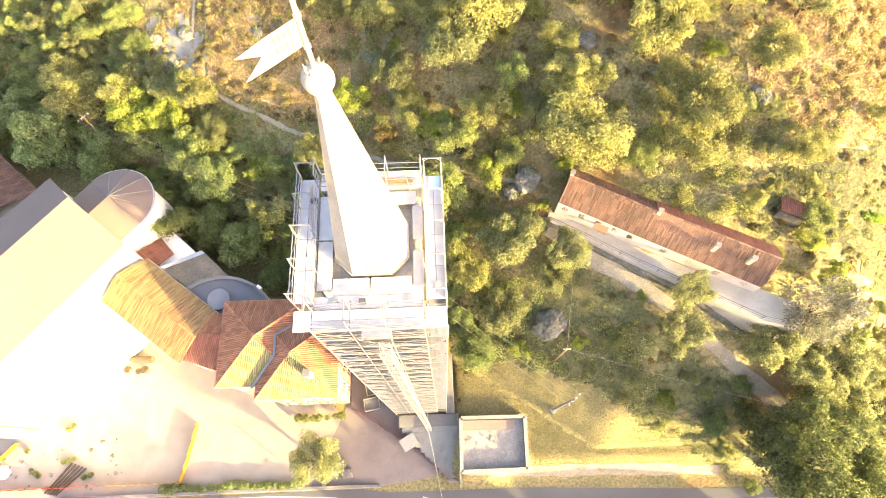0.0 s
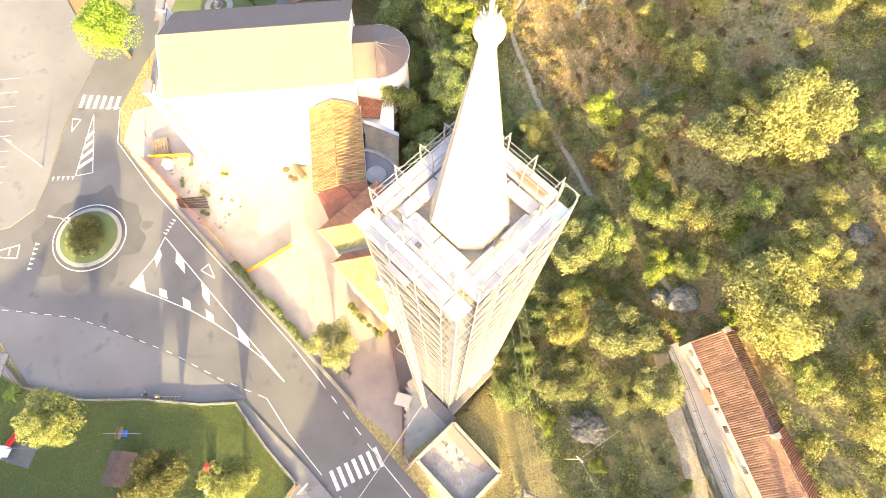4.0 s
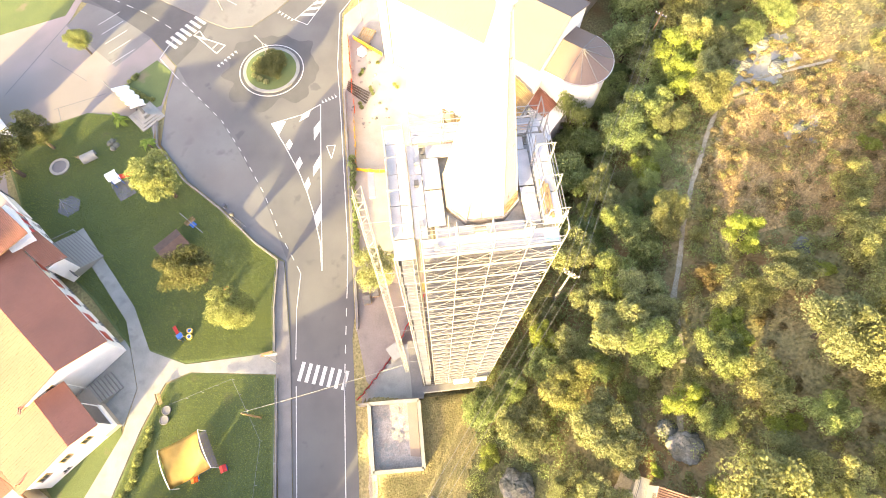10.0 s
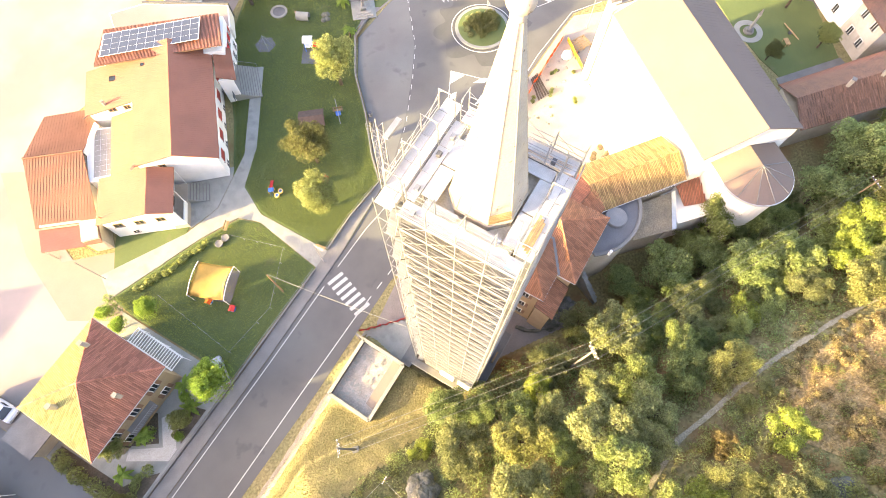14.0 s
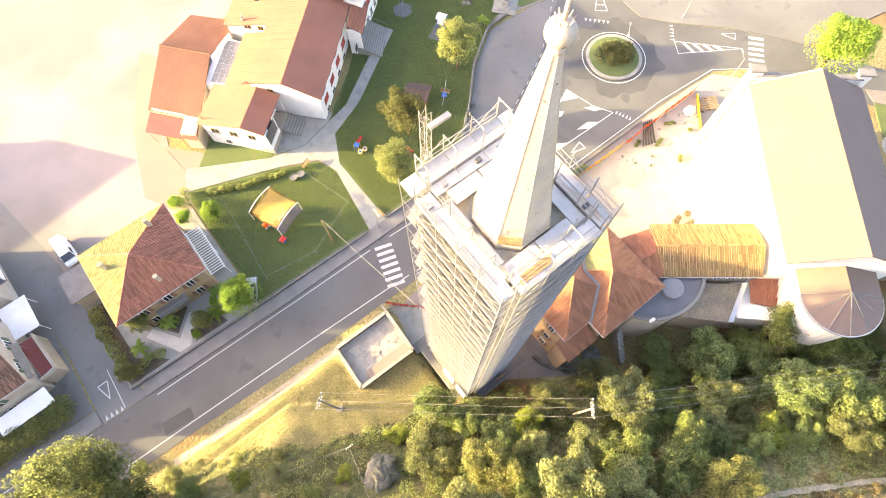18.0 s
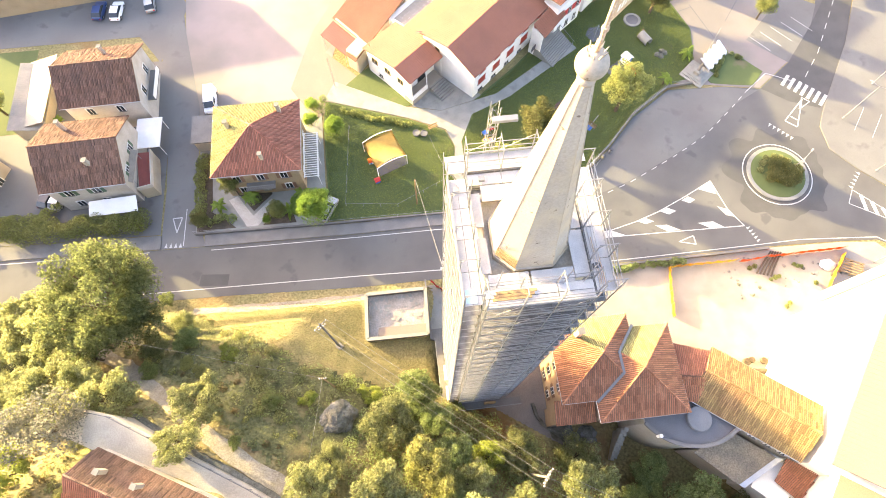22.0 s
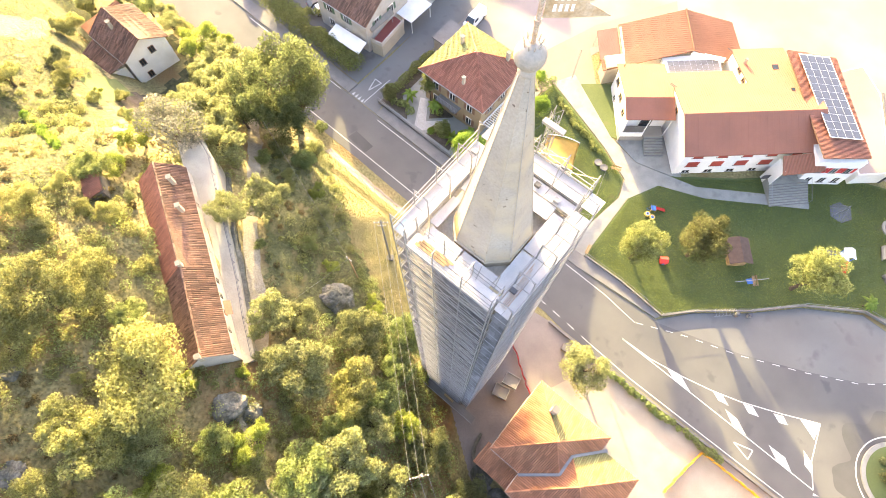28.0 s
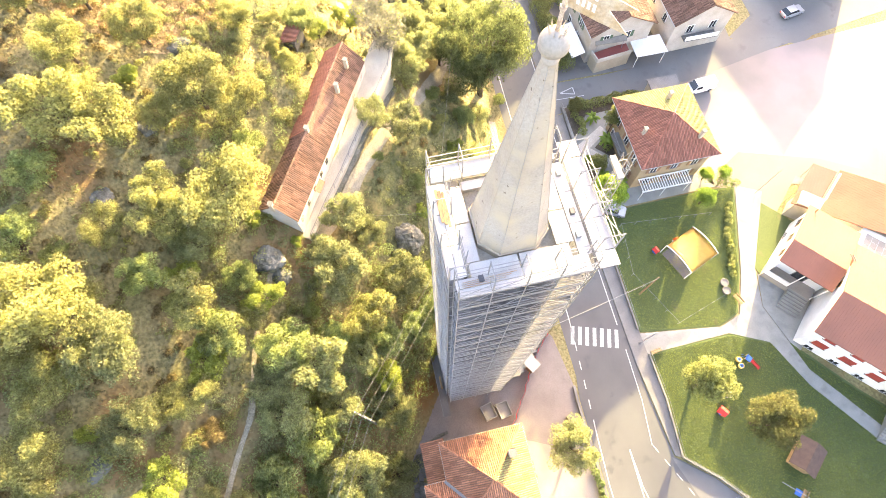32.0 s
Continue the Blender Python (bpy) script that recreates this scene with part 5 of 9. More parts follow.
    part("chimney_cap", box(-w * 0.65, w * 0.65, -w * 0.65, w * 0.65, z1 - z0 + 0.12, z1 - z0 + 0.2), "concrete", c)
    for sx in (-1, 1):
        for sy in (-1, 1):
            part("cap_foot", box(sx * w * 0.4 - 0.05, sx * w * 0.4 + 0.05, sy * w * 0.4 - 0.05, sy * w * 0.4 + 0.05, z1 - z0, z1 - z0 + 0.12), "concrete", c)
    return c


def wall_window(parent, a, b, f, z, w=0.9, h=1.3, frame="white", shut=None, off=0.0):
    """A window on the wall from a to b (plan points, outside on its right), at the share f of its length."""
    a, b = Vector((*a, 0)), Vector((*b, 0))
    d = (b - a).normalized()
    c = a.lerp(b, f)
    m = Matrix.Translation((c.x, c.y, z)) @ Matrix.Rotation(math.atan2(d.y, d.x), 4, 'Z')
    win = part("window", box(-w / 2, w / 2, -0.03 - off, 0.0, -h / 2, h / 2), "glass", parent, "", m)
    for x0, x1, z0, z1 in ((-w / 2 - 0.07, -w / 2 + 0.03, -h / 2, h / 2), (w / 2 - 0.03, w / 2 + 0.07, -h / 2, h / 2), (-w / 2 - 0.07, w / 2 + 0.07, h / 2, h / 2 + 0.1), (-0.025, 0.025, -h / 2, h / 2)):
        part("frame", box(x0, x1, -0.08 - off, -0.005, z0, z1), frame, win)
    part("sill", box(-w / 2 - 0.12, w / 2 + 0.12, -0.16 - off, -0.005, -h / 2 - 0.08, -h / 2), "concrete", win)
    if shut:
        for s in (-1, 1):
            x = s * (w / 2 + 0.07 + w / 4)
            part("shutter", box(x - w / 4, x + w / 4, -0.11 - off, -0.05, -h / 2, h / 2), shut, win)
    return win


def wall_door(parent, a, b, f, z0, w=1.0, h=2.1, mat="wood"):
    a, b = Vector((*a, 0)), Vector((*b, 0))
    d = (b - a).normalized()
    c = a.lerp(b, f)
    m = Matrix.Translation((c.x, c.y, z0)) @ Matrix.Rotation(math.atan2(d.y, d.x), 4, 'Z')
    door = part("door", box(-w / 2, w / 2, -0.06, 0.0, 0, h), mat, parent, "", m)
    for x0, x1, z0, z1 in ((-w / 2 - 0.1, -w / 2, 0, h + 0.1), (w / 2, w / 2 + 0.1, 0, h + 0.1), (-w / 2, w / 2, h, h + 0.1)):
        part("frame", box(x0, x1, -0.1, -0.005, z0, z1), "concrete", door)
    part("handle", tube((w / 2 - 0.12, -0.12, 1.0), (w / 2 - 0.12, -0.06, 1.0), 0.025, 5), "steel", door)
    return door


def gutter(parent, a, b):
    part("gutter", tube(a, b, 0.07, 6), "zinc", parent)


def gable_house(name, label, corners, eave, ridge, base=-0.2, wall="plaster", tile="old_tile", tile2=None, over=0.45, slope=tiled_slope, category="house", tall=None, **kw):
    """A gabled house over four plan corners: 0-1 and 2-3 are the eaves sides."""
    t = thing(name, label, category)
    c = [Vector((*p, 0)) for p in corners]
    d1, d2 = (c[1] - c[0]).normalized(), (c[3] - c[0]).normalized()
    up = [p + Vector((0, 0, eave)) for p in c]
    mid = [(c[0] + c[3]) / 2 + Vector((0, 0, ridge)), (c[1] + c[2]) / 2 + Vector((0, 0, ridge))]
    bm = bmesh.new()
    v = [bm.verts.new(p + Vector((0, 0, base))) for p in c] + [bm.verts.new(p) for p in up] + [bm.verts.new(m - Vector((0, 0, 0.15))) for m in mid]
    for f in ((0, 1, 5, 4), (2, 3, 7, 6), (3, 0, 4, 8, 7), (1, 2, 6, 9, 5), (4, 5, 9, 8), (6, 7, 8, 9), (3, 2, 1, 0)):
        bm.faces.new([v[i] for i in f])
    part("wall", bm, wall, t)
    half = (c[3] - c[0]).length / 2
    drop = (ridge - eave) / half * over
    e = lambda p, s1, s2: p + d1 * s1 * over + d2 * s2 * over - Vector((0, 0, drop if s2 else 0))
    r = [mid[0] - d1 * over + Vector((0, 0, 0.05)), mid[1] + d1 * over + Vector((0, 0, 0.05))]
    lift = Vector((0, 0, 0.06))
    e0, e1, e2, e3 = e(up[0], -1, -1) + lift, e(up[1], 1, -1) + lift, e(up[2], 1, 1) + lift, e(up[3], -1, 1) + lift
    slope(t, [e0, e1, r[1], r[0]], tile, **kw)
    slope(t, [e2, e3, r[0], r[1]], tile2 or tile, **kw)
    if slope is tiled_slope:
        cap(t, r[0], r[1], tile)
    gutter(t, e0 - Vector((0, 0, 0.1)), e1 - Vector((0, 0, 0.1)))
    gutter(t, e2 - Vector((0, 0, 0.1)), e3 - Vector((0, 0, 0.1)))
    return t


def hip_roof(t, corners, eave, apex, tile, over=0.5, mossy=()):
    """A pyramid roof on a wall block; the slopes numbered last get tiles with sunlit yellow painted in."""
    cx, cy = sum(p[0] for p in corners) / len(corners), sum(p[1] for p in corners) / len(corners)
    a = Vector((cx, cy, apex)) if len(apex if isinstance(apex, tuple) else ()) == 0 else Vector(apex)
    pts = []
    for x, y in corners:
        d = Vector((x - a.x, y - a.y))
        d += d.normalized() * over * 1.4
        pts.append(Vector((a.x + d.x, a.y + d.y, eave)))
    for i in range(len(pts)):
        p, q = pts[i], pts[(i + 1) % len(pts)]
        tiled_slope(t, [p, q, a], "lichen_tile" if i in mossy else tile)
        cap(t, p, a, tile)
        gutter(t, p - Vector((0, 0, 0.12)), q - Vector((0, 0, 0.12)))


# church ---------------------------------------------------------------
def build_church():
    t = thing("church", "large white plastered church with brown metal roof and round apse", "church")
    A, B, C, D = Vector((50.6, 4.4)), Vector((34.7, -15.1)), Vector((45.1, -24.0)), Vector((61.2, -4.7))
    part("nave_wall", prism([tuple(p) for p in (A, B, C, D)], -0.2, 14.9), "church_white", t)
    r0, r1 = Vector(((A.x + D.x) / 2, (A.y + D.y) / 2, 18.4)), Vector(((B.x + C.x) / 2, (B.y + C.y) / 2, 18.4))
    d = (r1 - r0).normalized()
    n = Vector((D.x - A.x, D.y - A.y, 0)).normalized()
    up = lambda p, s, k: Vector((p.x, p.y, 14.95)) + n * s * 0.4 + d * k
    seamed_slope(t, [up(A, -1, 0.3), up(B, -1, 0.35), r1 + d * 0.35, r0 + d * 0.3], "church_roof", 0.55)
    seamed_slope(t, [up(D, 1, 0.3), up(C, 1, 0.35), r1 + d * 0.35, r0 + d * 0.3], "church_roof", 0.55)
    for p, q in ((A, D), (B, C)):
        bm = bmesh.new()
        m = (p + q) / 2
        vs = [bm.verts.new(v) for v in ((p.x, p.y, 14.8), (q.x, q.y, 14.8), (m.x, m.y, 18.2))]
        w = [bm.verts.new(v.co + d * (0.3 if p is A else -0.3)) for v in vs]
        bm.faces.new(vs), bm.faces.new(list(reversed(w)))
        for i in range(3):
            bm.faces.new((vs[i], vs[(i + 1) % 3], w[(i + 1) % 3], w[i]))
        part("gable", bm, "church_white", t)
    gutter(t, up(A, -1.2, 0) - Vector((0, 0, 0.2)), up(B, -1.2, 0) - Vector((0, 0, 0.2)))
    # west front with its parapet and corner piers
    f = Vector((-d.x, -d.y))
    nn = Vector((n.x, n.y))
    for p, s in ((A, 1), (D, -1)):
        c = p + f * 0.3
        q = [c - nn * 0.8, c + nn * 0.8, c + nn * 0.8 + f * 0.9, c - nn * 0.8 + f * 0.9]
        part("corner_pier", prism([tuple(v) for v in q], -0.1, 16.6), "church_white", t)
        q = [c - nn * 1.0 - f * 0.1, c + nn * 1.0 - f * 0.1, c + nn * 1.0 + f * 1.05, c - nn * 1.0 + f * 1.05]
        part("pier_cap", prism([tuple(v) for v in q], 16.6, 16.9), "concrete", t)
    q = [A + f * 0.3, D + f * 0.3, D + f * 0.9, A + f * 0.9]
    part("front_wall", prism([tuple(v) for v in q], -0.1, 15.9), "church_white", t)
    part("front_coping", prism([tuple(v) for v in (A + f * 0.2, D + f * 0.2, D + f * 1.0, A + f * 1.0)], 15.9, 16.05), "concrete", t)
    a, b = tuple(D + f * 0.92), tuple(A + f * 0.92)
    wall_door(t, a, b, 0.5, 0.0, 2.4, 4.0)
    # low side aisle and sacristy on the square
    out = -nn
    q = [A + out * 0.0 - f * 5.0, A + out * 3.4 - f * 5.0, B + out * 3.4 + f * 1.5, B + f * 1.5]
    part("aisle", prism([tuple(v) for v in q], -0.1, 7.4), "church_white", t)
    part("aisle_roof", prism([tuple(v) for v in (q[0] + out * 0.02, q[1] + out * 0.25, q[2] + out * 0.25, q[3] + out * 0.02)], 7.4, 7.55), "white", t)
    part("sacristy", prism([(35.6, -9.4), (32.6, -13.4), (29.9, -17.0), (33.4, -20.2), (37.2, -16.8)], -0.1, 6.5), "church_white", t)
    part("sacristy_roof", prism([(35.9, -9.1), (32.3, -13.4), (29.5, -17.1), (33.4, -20.6), (37.6, -16.8)], 6.5, 6.62), "white", t)
    # apse
    m = (Vector((B.x, B.y)) + Vector((C.x, C.y))) / 2
    dd = Vector((d.x, d.y))
    c = m + dd * 3.2
    r = 4.4
    a0 = math.degrees(math.atan2(nn.y, nn.x))
    rim = [(c.x + r * math.cos(radians(a0 - i * 10)), c.y + r * math.sin(radians(a0 - i * 10))) for i in range(19)]
    if (Vector(rim[9]) - c).dot(dd) < 0:
        rim = [(c.x + r * math.cos(radians(a0 + i * 10)), c.y + r * math.sin(radians(a0 + i * 10))) for i in range(19)]
    wallpts = [tuple(m + nn * r)] + rim + [tuple(m - nn * r)]
    part("apse_wall", prism(wallpts, -0.1, 12.4), "church_white", t)
    top = Vector((c.x, c.y, 14.2))
    mt = Vector((m.x, m.y, 14.2))
    k = 1.09
    edge = [Vector((c.x + (x - c.x) * k, c.y + (y - c.y) * k, 12.45)) for x, y in rim]
    apse = part("apse_roof", bmesh.new(), "church_roof", t)
    bm = bmesh.new()
    vt = bm.verts.new(top)
    ve = [bm.verts.new(p) for p in edge]
    vl = [bm.verts.new(p - Vector((0, 0, 0.18))) for p in edge]
    for i in range(18):
        bm.faces.new((ve[i], ve[i + 1], vt))
        bm.faces.new((vl[i], vl[i + 1], ve[i + 1], ve[i]))
    e0, e1 = Vector((m.x, m.y, 12.45)) + n * r * k, Vector((m.x, m.y, 12.45)) - n * r * k
    vm, va, vb = bm.verts.new(mt), bm.verts.new(e0), bm.verts.new(e1)
    bm.faces.new((va, ve[0], vt, vm)), bm.faces.new((ve[18], vb, vm, vt))
    bmesh.ops.recalc_face_normals(bm, faces=bm.faces)
    bm.to_mesh(apse.data)
    bm.free()
    for i in range(0, 19, 3):
        part("roof_rib", tube(edge[i] + Vector((0, 0, 0.03)), top + Vector((0, 0, 0.03)), 0.07, 5), "concrete", apse)
    for i in range(18):
        part("eave_band", slab([edge[i] + Vector((0, 0, 0.02)), edge[i + 1] + Vector((0, 0, 0.02)), (edge[i + 1] - top) * 1.02 + top, (edge[i] - top) * 1.02 + top], 0.24), "zinc", apse)


build_church()

# parish house ----------------------------------------------------------
def build_parish():
    t = thing("parish_house", "tall ochre parish house under two terracotta pyramid roofs", "house")
    sq = lambda x, y, h: [(x - h, y - h), (x + h, y - h), (x + h, y + h), (x - h, y + h)]
    part("wall", prism(sq(13.3, -1.3, 4.2), -0.2, 11.7), "ochre_pale", t)
    part("wall", prism(sq(17.6, -3.3, 4.6), -0.2, 11.5), "ochre_pale", t)
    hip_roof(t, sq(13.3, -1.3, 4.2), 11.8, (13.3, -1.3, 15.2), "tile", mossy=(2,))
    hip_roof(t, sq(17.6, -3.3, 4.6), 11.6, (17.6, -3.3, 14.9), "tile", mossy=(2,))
    for a, b in (((15.57, -1.2, 13.8), (18.5, 2.05, 11.75)), ((15.56, -3.6, 13.82), (15.57, -1.15, 13.8)), ((15.55, -3.55, 13.82), (12.5, -6.2, 11.85))):
        a, b = Vector(a), Vector(b)
        n = Vector((b.y - a.y, a.x - b.x, 0)).normalized() * 0.15
        part("valley_gutter", slab([a - n, b - n, b + n, a + n], 0.1), "roof_felt_pale", t)
    part("annex_wall", prism([(8.7, -5.6), (12.8, -5.6), (12.6, -7.8), (8.5, -7.8)], -0.2, 8.6), "ochre_pale", t)
    tiled_slope(t, [(8.1, -8.1, 8.6), (12.9, -8.1, 8.6), (12.9, -5.4, 9.8), (8.1, -5.4, 9.8)], "tile")
    part("link_wall", prism([(22.2, -0.2), (25.3, -1.1), (26.4, -3.0), (24.0, -6.4), (22.2, -5.4)], -0.2, 9.9), "plaster", t)
    tiled_slope(t, [(27.6, -1.8, 10.0), (22.5, -0.1, 10.0), (22.5, -4.4, 11.55), (25.9, -4.9, 11.6)], "red_tile")
    tiled_slope(t, [(22.4, -7.0, 10.5), (24.2, -7.4, 10.5), (25.9, -4.9, 11.6), (22.4, -4.4, 11.55)], "tile")
    for z in (2.2, 5.6, 9.4):
        for k in (0.2, 0.5, 0.8):
            wall_window(t, (9.1, 2.9), (9.1, -5.5), k, z, 0.8, 1.3, shut="shutter_brown")
            wall_window(t, (17.5, 2.9), (9.1, 2.9), k, z, 0.9, 1.4, shut="shutter_brown")
    for z in (2.2, 5.6, 9.4):
        for k in (0.3, 0.7):
            wall_window(t, (13.0, -7.9), (22.2, -7.9), k, z, 0.9, 1.4, shut="shutter_brown")
            wall_window(t, (22.2, -7.9), (22.2, 1.3), k, z, 0.9, 1.4)
    chimney(t, 11.3, 1.2, 13.0, 15.6, 0.6)
    g = gable_house("parish_wing", "long parish wing with a low-pitched roof of lichen-yellowed tiles", [(27.9, -2.0), (37.9, -9.6), (33.8, -14.4), (23.9, -6.8)], 10.45, 11.9, wall="plaster", tile="wing_tile")
    for z in (4.0, 7.8):
        for k in (0.15, 0.35, 0.55, 0.75, 0.9):
            wall_window(g, (37.9, -9.6), (27.9, -2.0), k, z, 0.9, 1.4)
    for k in (0.5, 0.65, 0.8, 0.93):
        wall_window(g, (23.9, -6.8), (33.8, -14.4), k, 8.9, 0.9, 1.1)
    # round terrace behind it
    te = thing("round_terrace", "round grey flat-roofed hall with a pale parapet", "building")
    c = (24.0, -4.85)
    ends = [(28.6, -10.45), (23.9, -6.9), (22.3, -6.9), (22.3, -8.0), (18.0, -8.0)]
    part("wall", prism(arc(c[0], c[1], 7.35, 214, 307, 18) + ends, -0.2, 9.6), "plaster", te)
    part("flat_roof", prism(arc(c[0], c[1], 7.1, 214, 307, 18) + ends, 9.6, 9.68), "roof_felt", te)
    o, i = arc(c[0], c[1], 7.45, 214, 307, 18), arc(c[0], c[1], 7.05, 214, 307, 18)
    for k in range(18):
        part("parapet", prism([o[k], o[k + 1], i[k + 1], i[k]], 9.6, 10.0), "concrete", te)
    part("roof_drum", lathe([(1.4, 9.6), (1.4, 10.2), (1.32, 10.28), (0.05, 10.32)], 28, c=(24.1, -9.2)), "roof_felt_pale", te)
    part("vent", tube((19.1, -10.5, 9.7), (19.1, -10.5, 10.8), 0.2, 10), "white", te)
    part("vent_pipe", tube((19.2, -10.5, 10.1), (21.6, -11.4, 10.1), 0.05, 6), "steel_dark", te)
    le = thing("lean_to", "low lean-to with a tan corrugated roof below the parish wing", "shed")
    part("wall", prism([(24.4, -12.5), (29.2, -11.5), (33.2, -14.6), (28.4, -16.3)], -0.2, 6.6), "plaster", le)
    seamed_slope(le, [(28.0, -16.7, 7.0), (23.8, -12.7, 7.0), (28.9, -11.3, 7.9), (32.7, -14.3, 7.9)], "tan_sheet", 0.22)
    part("flashing", slab([(32.7, -14.3, 7.96), (28.0, -16.7, 7.06), (28.5, -17.1, 7.06), (33.4, -14.6, 7.96)], 0.1), "zinc", le)
    sm = thing("sacristy_store", "small store with a red tile roof beside the church", "shed")
    part("wall", prism([(33.9, -14.9), (36.3, -16.4), (34.3, -18.7), (32.6, -16.9)], -0.2, 7.0), "white", sm)
    tiled_slope(sm, [(32.2, -16.8, 7.0), (34.3, -19.2, 7.0), (36.7, -16.4, 8.2), (33.7, -14.5, 8.2)], "red_tile")


build_parish()

# kindergarten ----------------------------------------------------------
def build_kindergarten():
    t = thing("kindergarten", "long white two-storey kindergarten with a brown sheet roof and red shutters", "school building")
    # plan: u along the ridge, n across it towards the yard
    G = lambda u, n: (2.2 + 0.737 * u - 0.676 * n, 48.2 + 0.676 * u + 0.737 * n)
    back = lambda n: 8.65 - 0.2 * n
    b1, b2, y1, y2 = G(0.4, -5.0), G(21.0, -5.0), G(0.4, 5.6), G(21.0, 5.6)

    def block(u0, u1, n0, n1, z0, z1):
        bm = bmesh.new()
        lo = [bm.verts.new((*G(u, n), -0.2)) for u, n in ((u0, n0), (u1, n0), (u1, n1), (u0, n1))]
        hi = [bm.verts.new((*G(u, n), z)) for u, n, z in ((u0, n0, z0), (u1, n0, z0), (u1, n1, z1), (u0, n1, z1))]
        bm.faces.new(hi), bm.faces.new(lo[::-1])
        for i in range(4):
            bm.faces.new((lo[i], lo[(i + 1) % 4], hi[(i + 1) % 4], hi[i]))
        return bm
    roof = lambda u0, u1, n0, n1, z0, z1: [(*G(u1, n1), z1), (*G(u0, n1), z1), (*G(u0, n0), z0), (*G(u1, n0), z0)]
    part("wall", block(0.4, 21.0, -5.0, 0.0, 6.2, 8.5), "white", t)
    part("wall", block(0.4, 21.0, 0.0, 5.6, 8.5, 7.4), "white", t)
    part("wall", block(11.6, 19.4, 5.6, 13.2, 7.4, 5.85), "white", t)
    part("wall", block(0.9, 11.6, 5.6, 10.0, 5.9, 4.9), "white", t)
    seamed_slope(t, roof(-0.2, 20.9, 0.0, -5.6, 8.75, 6.1), "sheet", 0.35)
    seamed_slope(t, roof(-0.2, 20.9, 0.0, 5.9, 8.75, 8.75 - 0.2 * 5.9), "sheet", 0.35)
    seamed_slope(t, roof(11.2, 19.6, 5.9, 13.7, 8.75 - 0.2 * 5.9, 8.75 - 0.2 * 13.7), "sheet", 0.35)
    seamed_slope(t, roof(0.5, 11.2, 5.6, 10.4, 6.1, 4.95), "sheet", 0.35)
    for z, h, w in ((5.1, 0.9, 1.5), (2.9, 1.3, 1.8)):
        for k in (0.1, 0.28, 0.46, 0.64, 0.82):
            win = wall_window(t, b1, b2, k, z, w, h)
            for i in range(7):
                part("shutter_slat", box(-w / 2 + 0.03, w / 2 - 0.03, -0.14, -0.06, -h / 2 + i * h / 7, -h / 2 + (i + 0.92) * h / 7), "red_shutter", win, "closed red roller shutter slat")
    for k in (0.09, 0.26, 0.43, 0.6, 0.77):
        wall_window(t, b1, b2, k, 0.75, 1.2, 0.7)
    wall_window(t, y1, b1, 0.28, 5.6, 0.8, 0.9, frame="wood")
    # windows in the wall above the lower slope
    for n, w in ((7.4, 0.9), (9.6, 1.1)):
        wall_window(t, G(11.6, 13.2), G(11.6, 5.6), (13.2 - n) / 7.6, 6.1, w, 0.7, frame="wood")
    for u, n in ((11.3, 13.2), (0.2, 5.7), (-0.1, 5.6)):
        part("snow_guard", tube((*G(u, n), back(n) + 0.1), (*G(u - 0.9, n + 0.3), back(n) + 0.55), 0.05, 5), "steel_dark", t)
    chimney(t, *G(12.2, 10.4), 6.4, 7.4, 0.35)
    for u, n, w in ((16.6, 9.2, 0.45), (17.4, 4.2, 0.25)):
        part("skylight", box(-w, w, -w, w, 0, 0.14), "glass", t, "", pose(*G(u, n), back(n) + 0.1, 0, 0, 42))
    # front wing: a along its ridge, n across it towards the road
    W = lambda a, n: (-0.8 - 0.766 * a + 0.643 * n, 51.6 - 0.643 * a - 0.766 * n)
    w = thing("kindergarten_front_wing", "low white kindergarten wing with a brown sheet roof and a porch", "school building")
    for n0, n1, z0, z1 in ((-6.9, 0.0, 5.2, 6.35), (0.0, 1.5, 6.35, 5.95)):
        bm = bmesh.new()
        q = [(0.0, n0, z0), (7.0, n0, z0), (7.0, n1, z1), (0.0, n1, z1)]
        lo, hi = [bm.verts.new((*W(a, n), -0.2)) for a, n, z in q], [bm.verts.new((*W(a, n), z)) for a, n, z in q]
        bm.faces.new(hi), bm.faces.new(lo[::-1])
        for i in range(4):
            bm.faces.new((lo[i], lo[(i + 1) % 4], hi[(i + 1) % 4], hi[i]))
        part("wall", bm, "white", w)
    rw = lambda n0, n1, z0, z1: [(*W(-0.1, n1), z1), (*W(7.4, n1), z1), (*W(7.4, n0), z0), (*W(-0.1, n0), z0)]
    seamed_slope(w, rw(0.0, 3.4, 6.55, 5.6), "sheet", 0.35)
    seamed_slope(w, rw(0.0, -7.4, 6.55, 5.25), "sheet", 0.35)
    part("porch_floor", prism([W(0.2, 1.5), W(7.1, 1.5), W(7.1, 3.5), W(0.2, 3.5)], -0.1, 1.2), "paving", w, "pinkish tiled porch floor")
    part("porch_wall", prism([W(3.6, 3.3), W(7.1, 3.3), W(7.1, 3.5), W(3.6, 3.5)], 1.2, 2.1), "white", w)
    part("porch_wall", prism([W(6.85, 1.5), W(7.1, 1.5), W(7.1, 3.3), W(6.85, 3.3)], 1.2, 5.6), "white", w)
    for a in (0.3, 3.6):
        part("porch_post", tube((*W(a, 3.3), 1.2), (*W(a, 3.3), 5.6), 0.08, 8), "white", w)
    for k in (0.18, 0.48, 0.78):
        wall_window(w, W(7.0, -6.9), W(7.0, 3.0), k, 3.7, 1.2, 0.9, frame="wood")
    wall_window(w, W(7.0, -6.9), W(7.0, 3.0), 0.3, 1.2, 0.9, 0.6)
    wall_door(w, W(6.6, 1.5), W(0.2, 1.5), 0.55, 1.2, 1.6, 2.1, "glass")
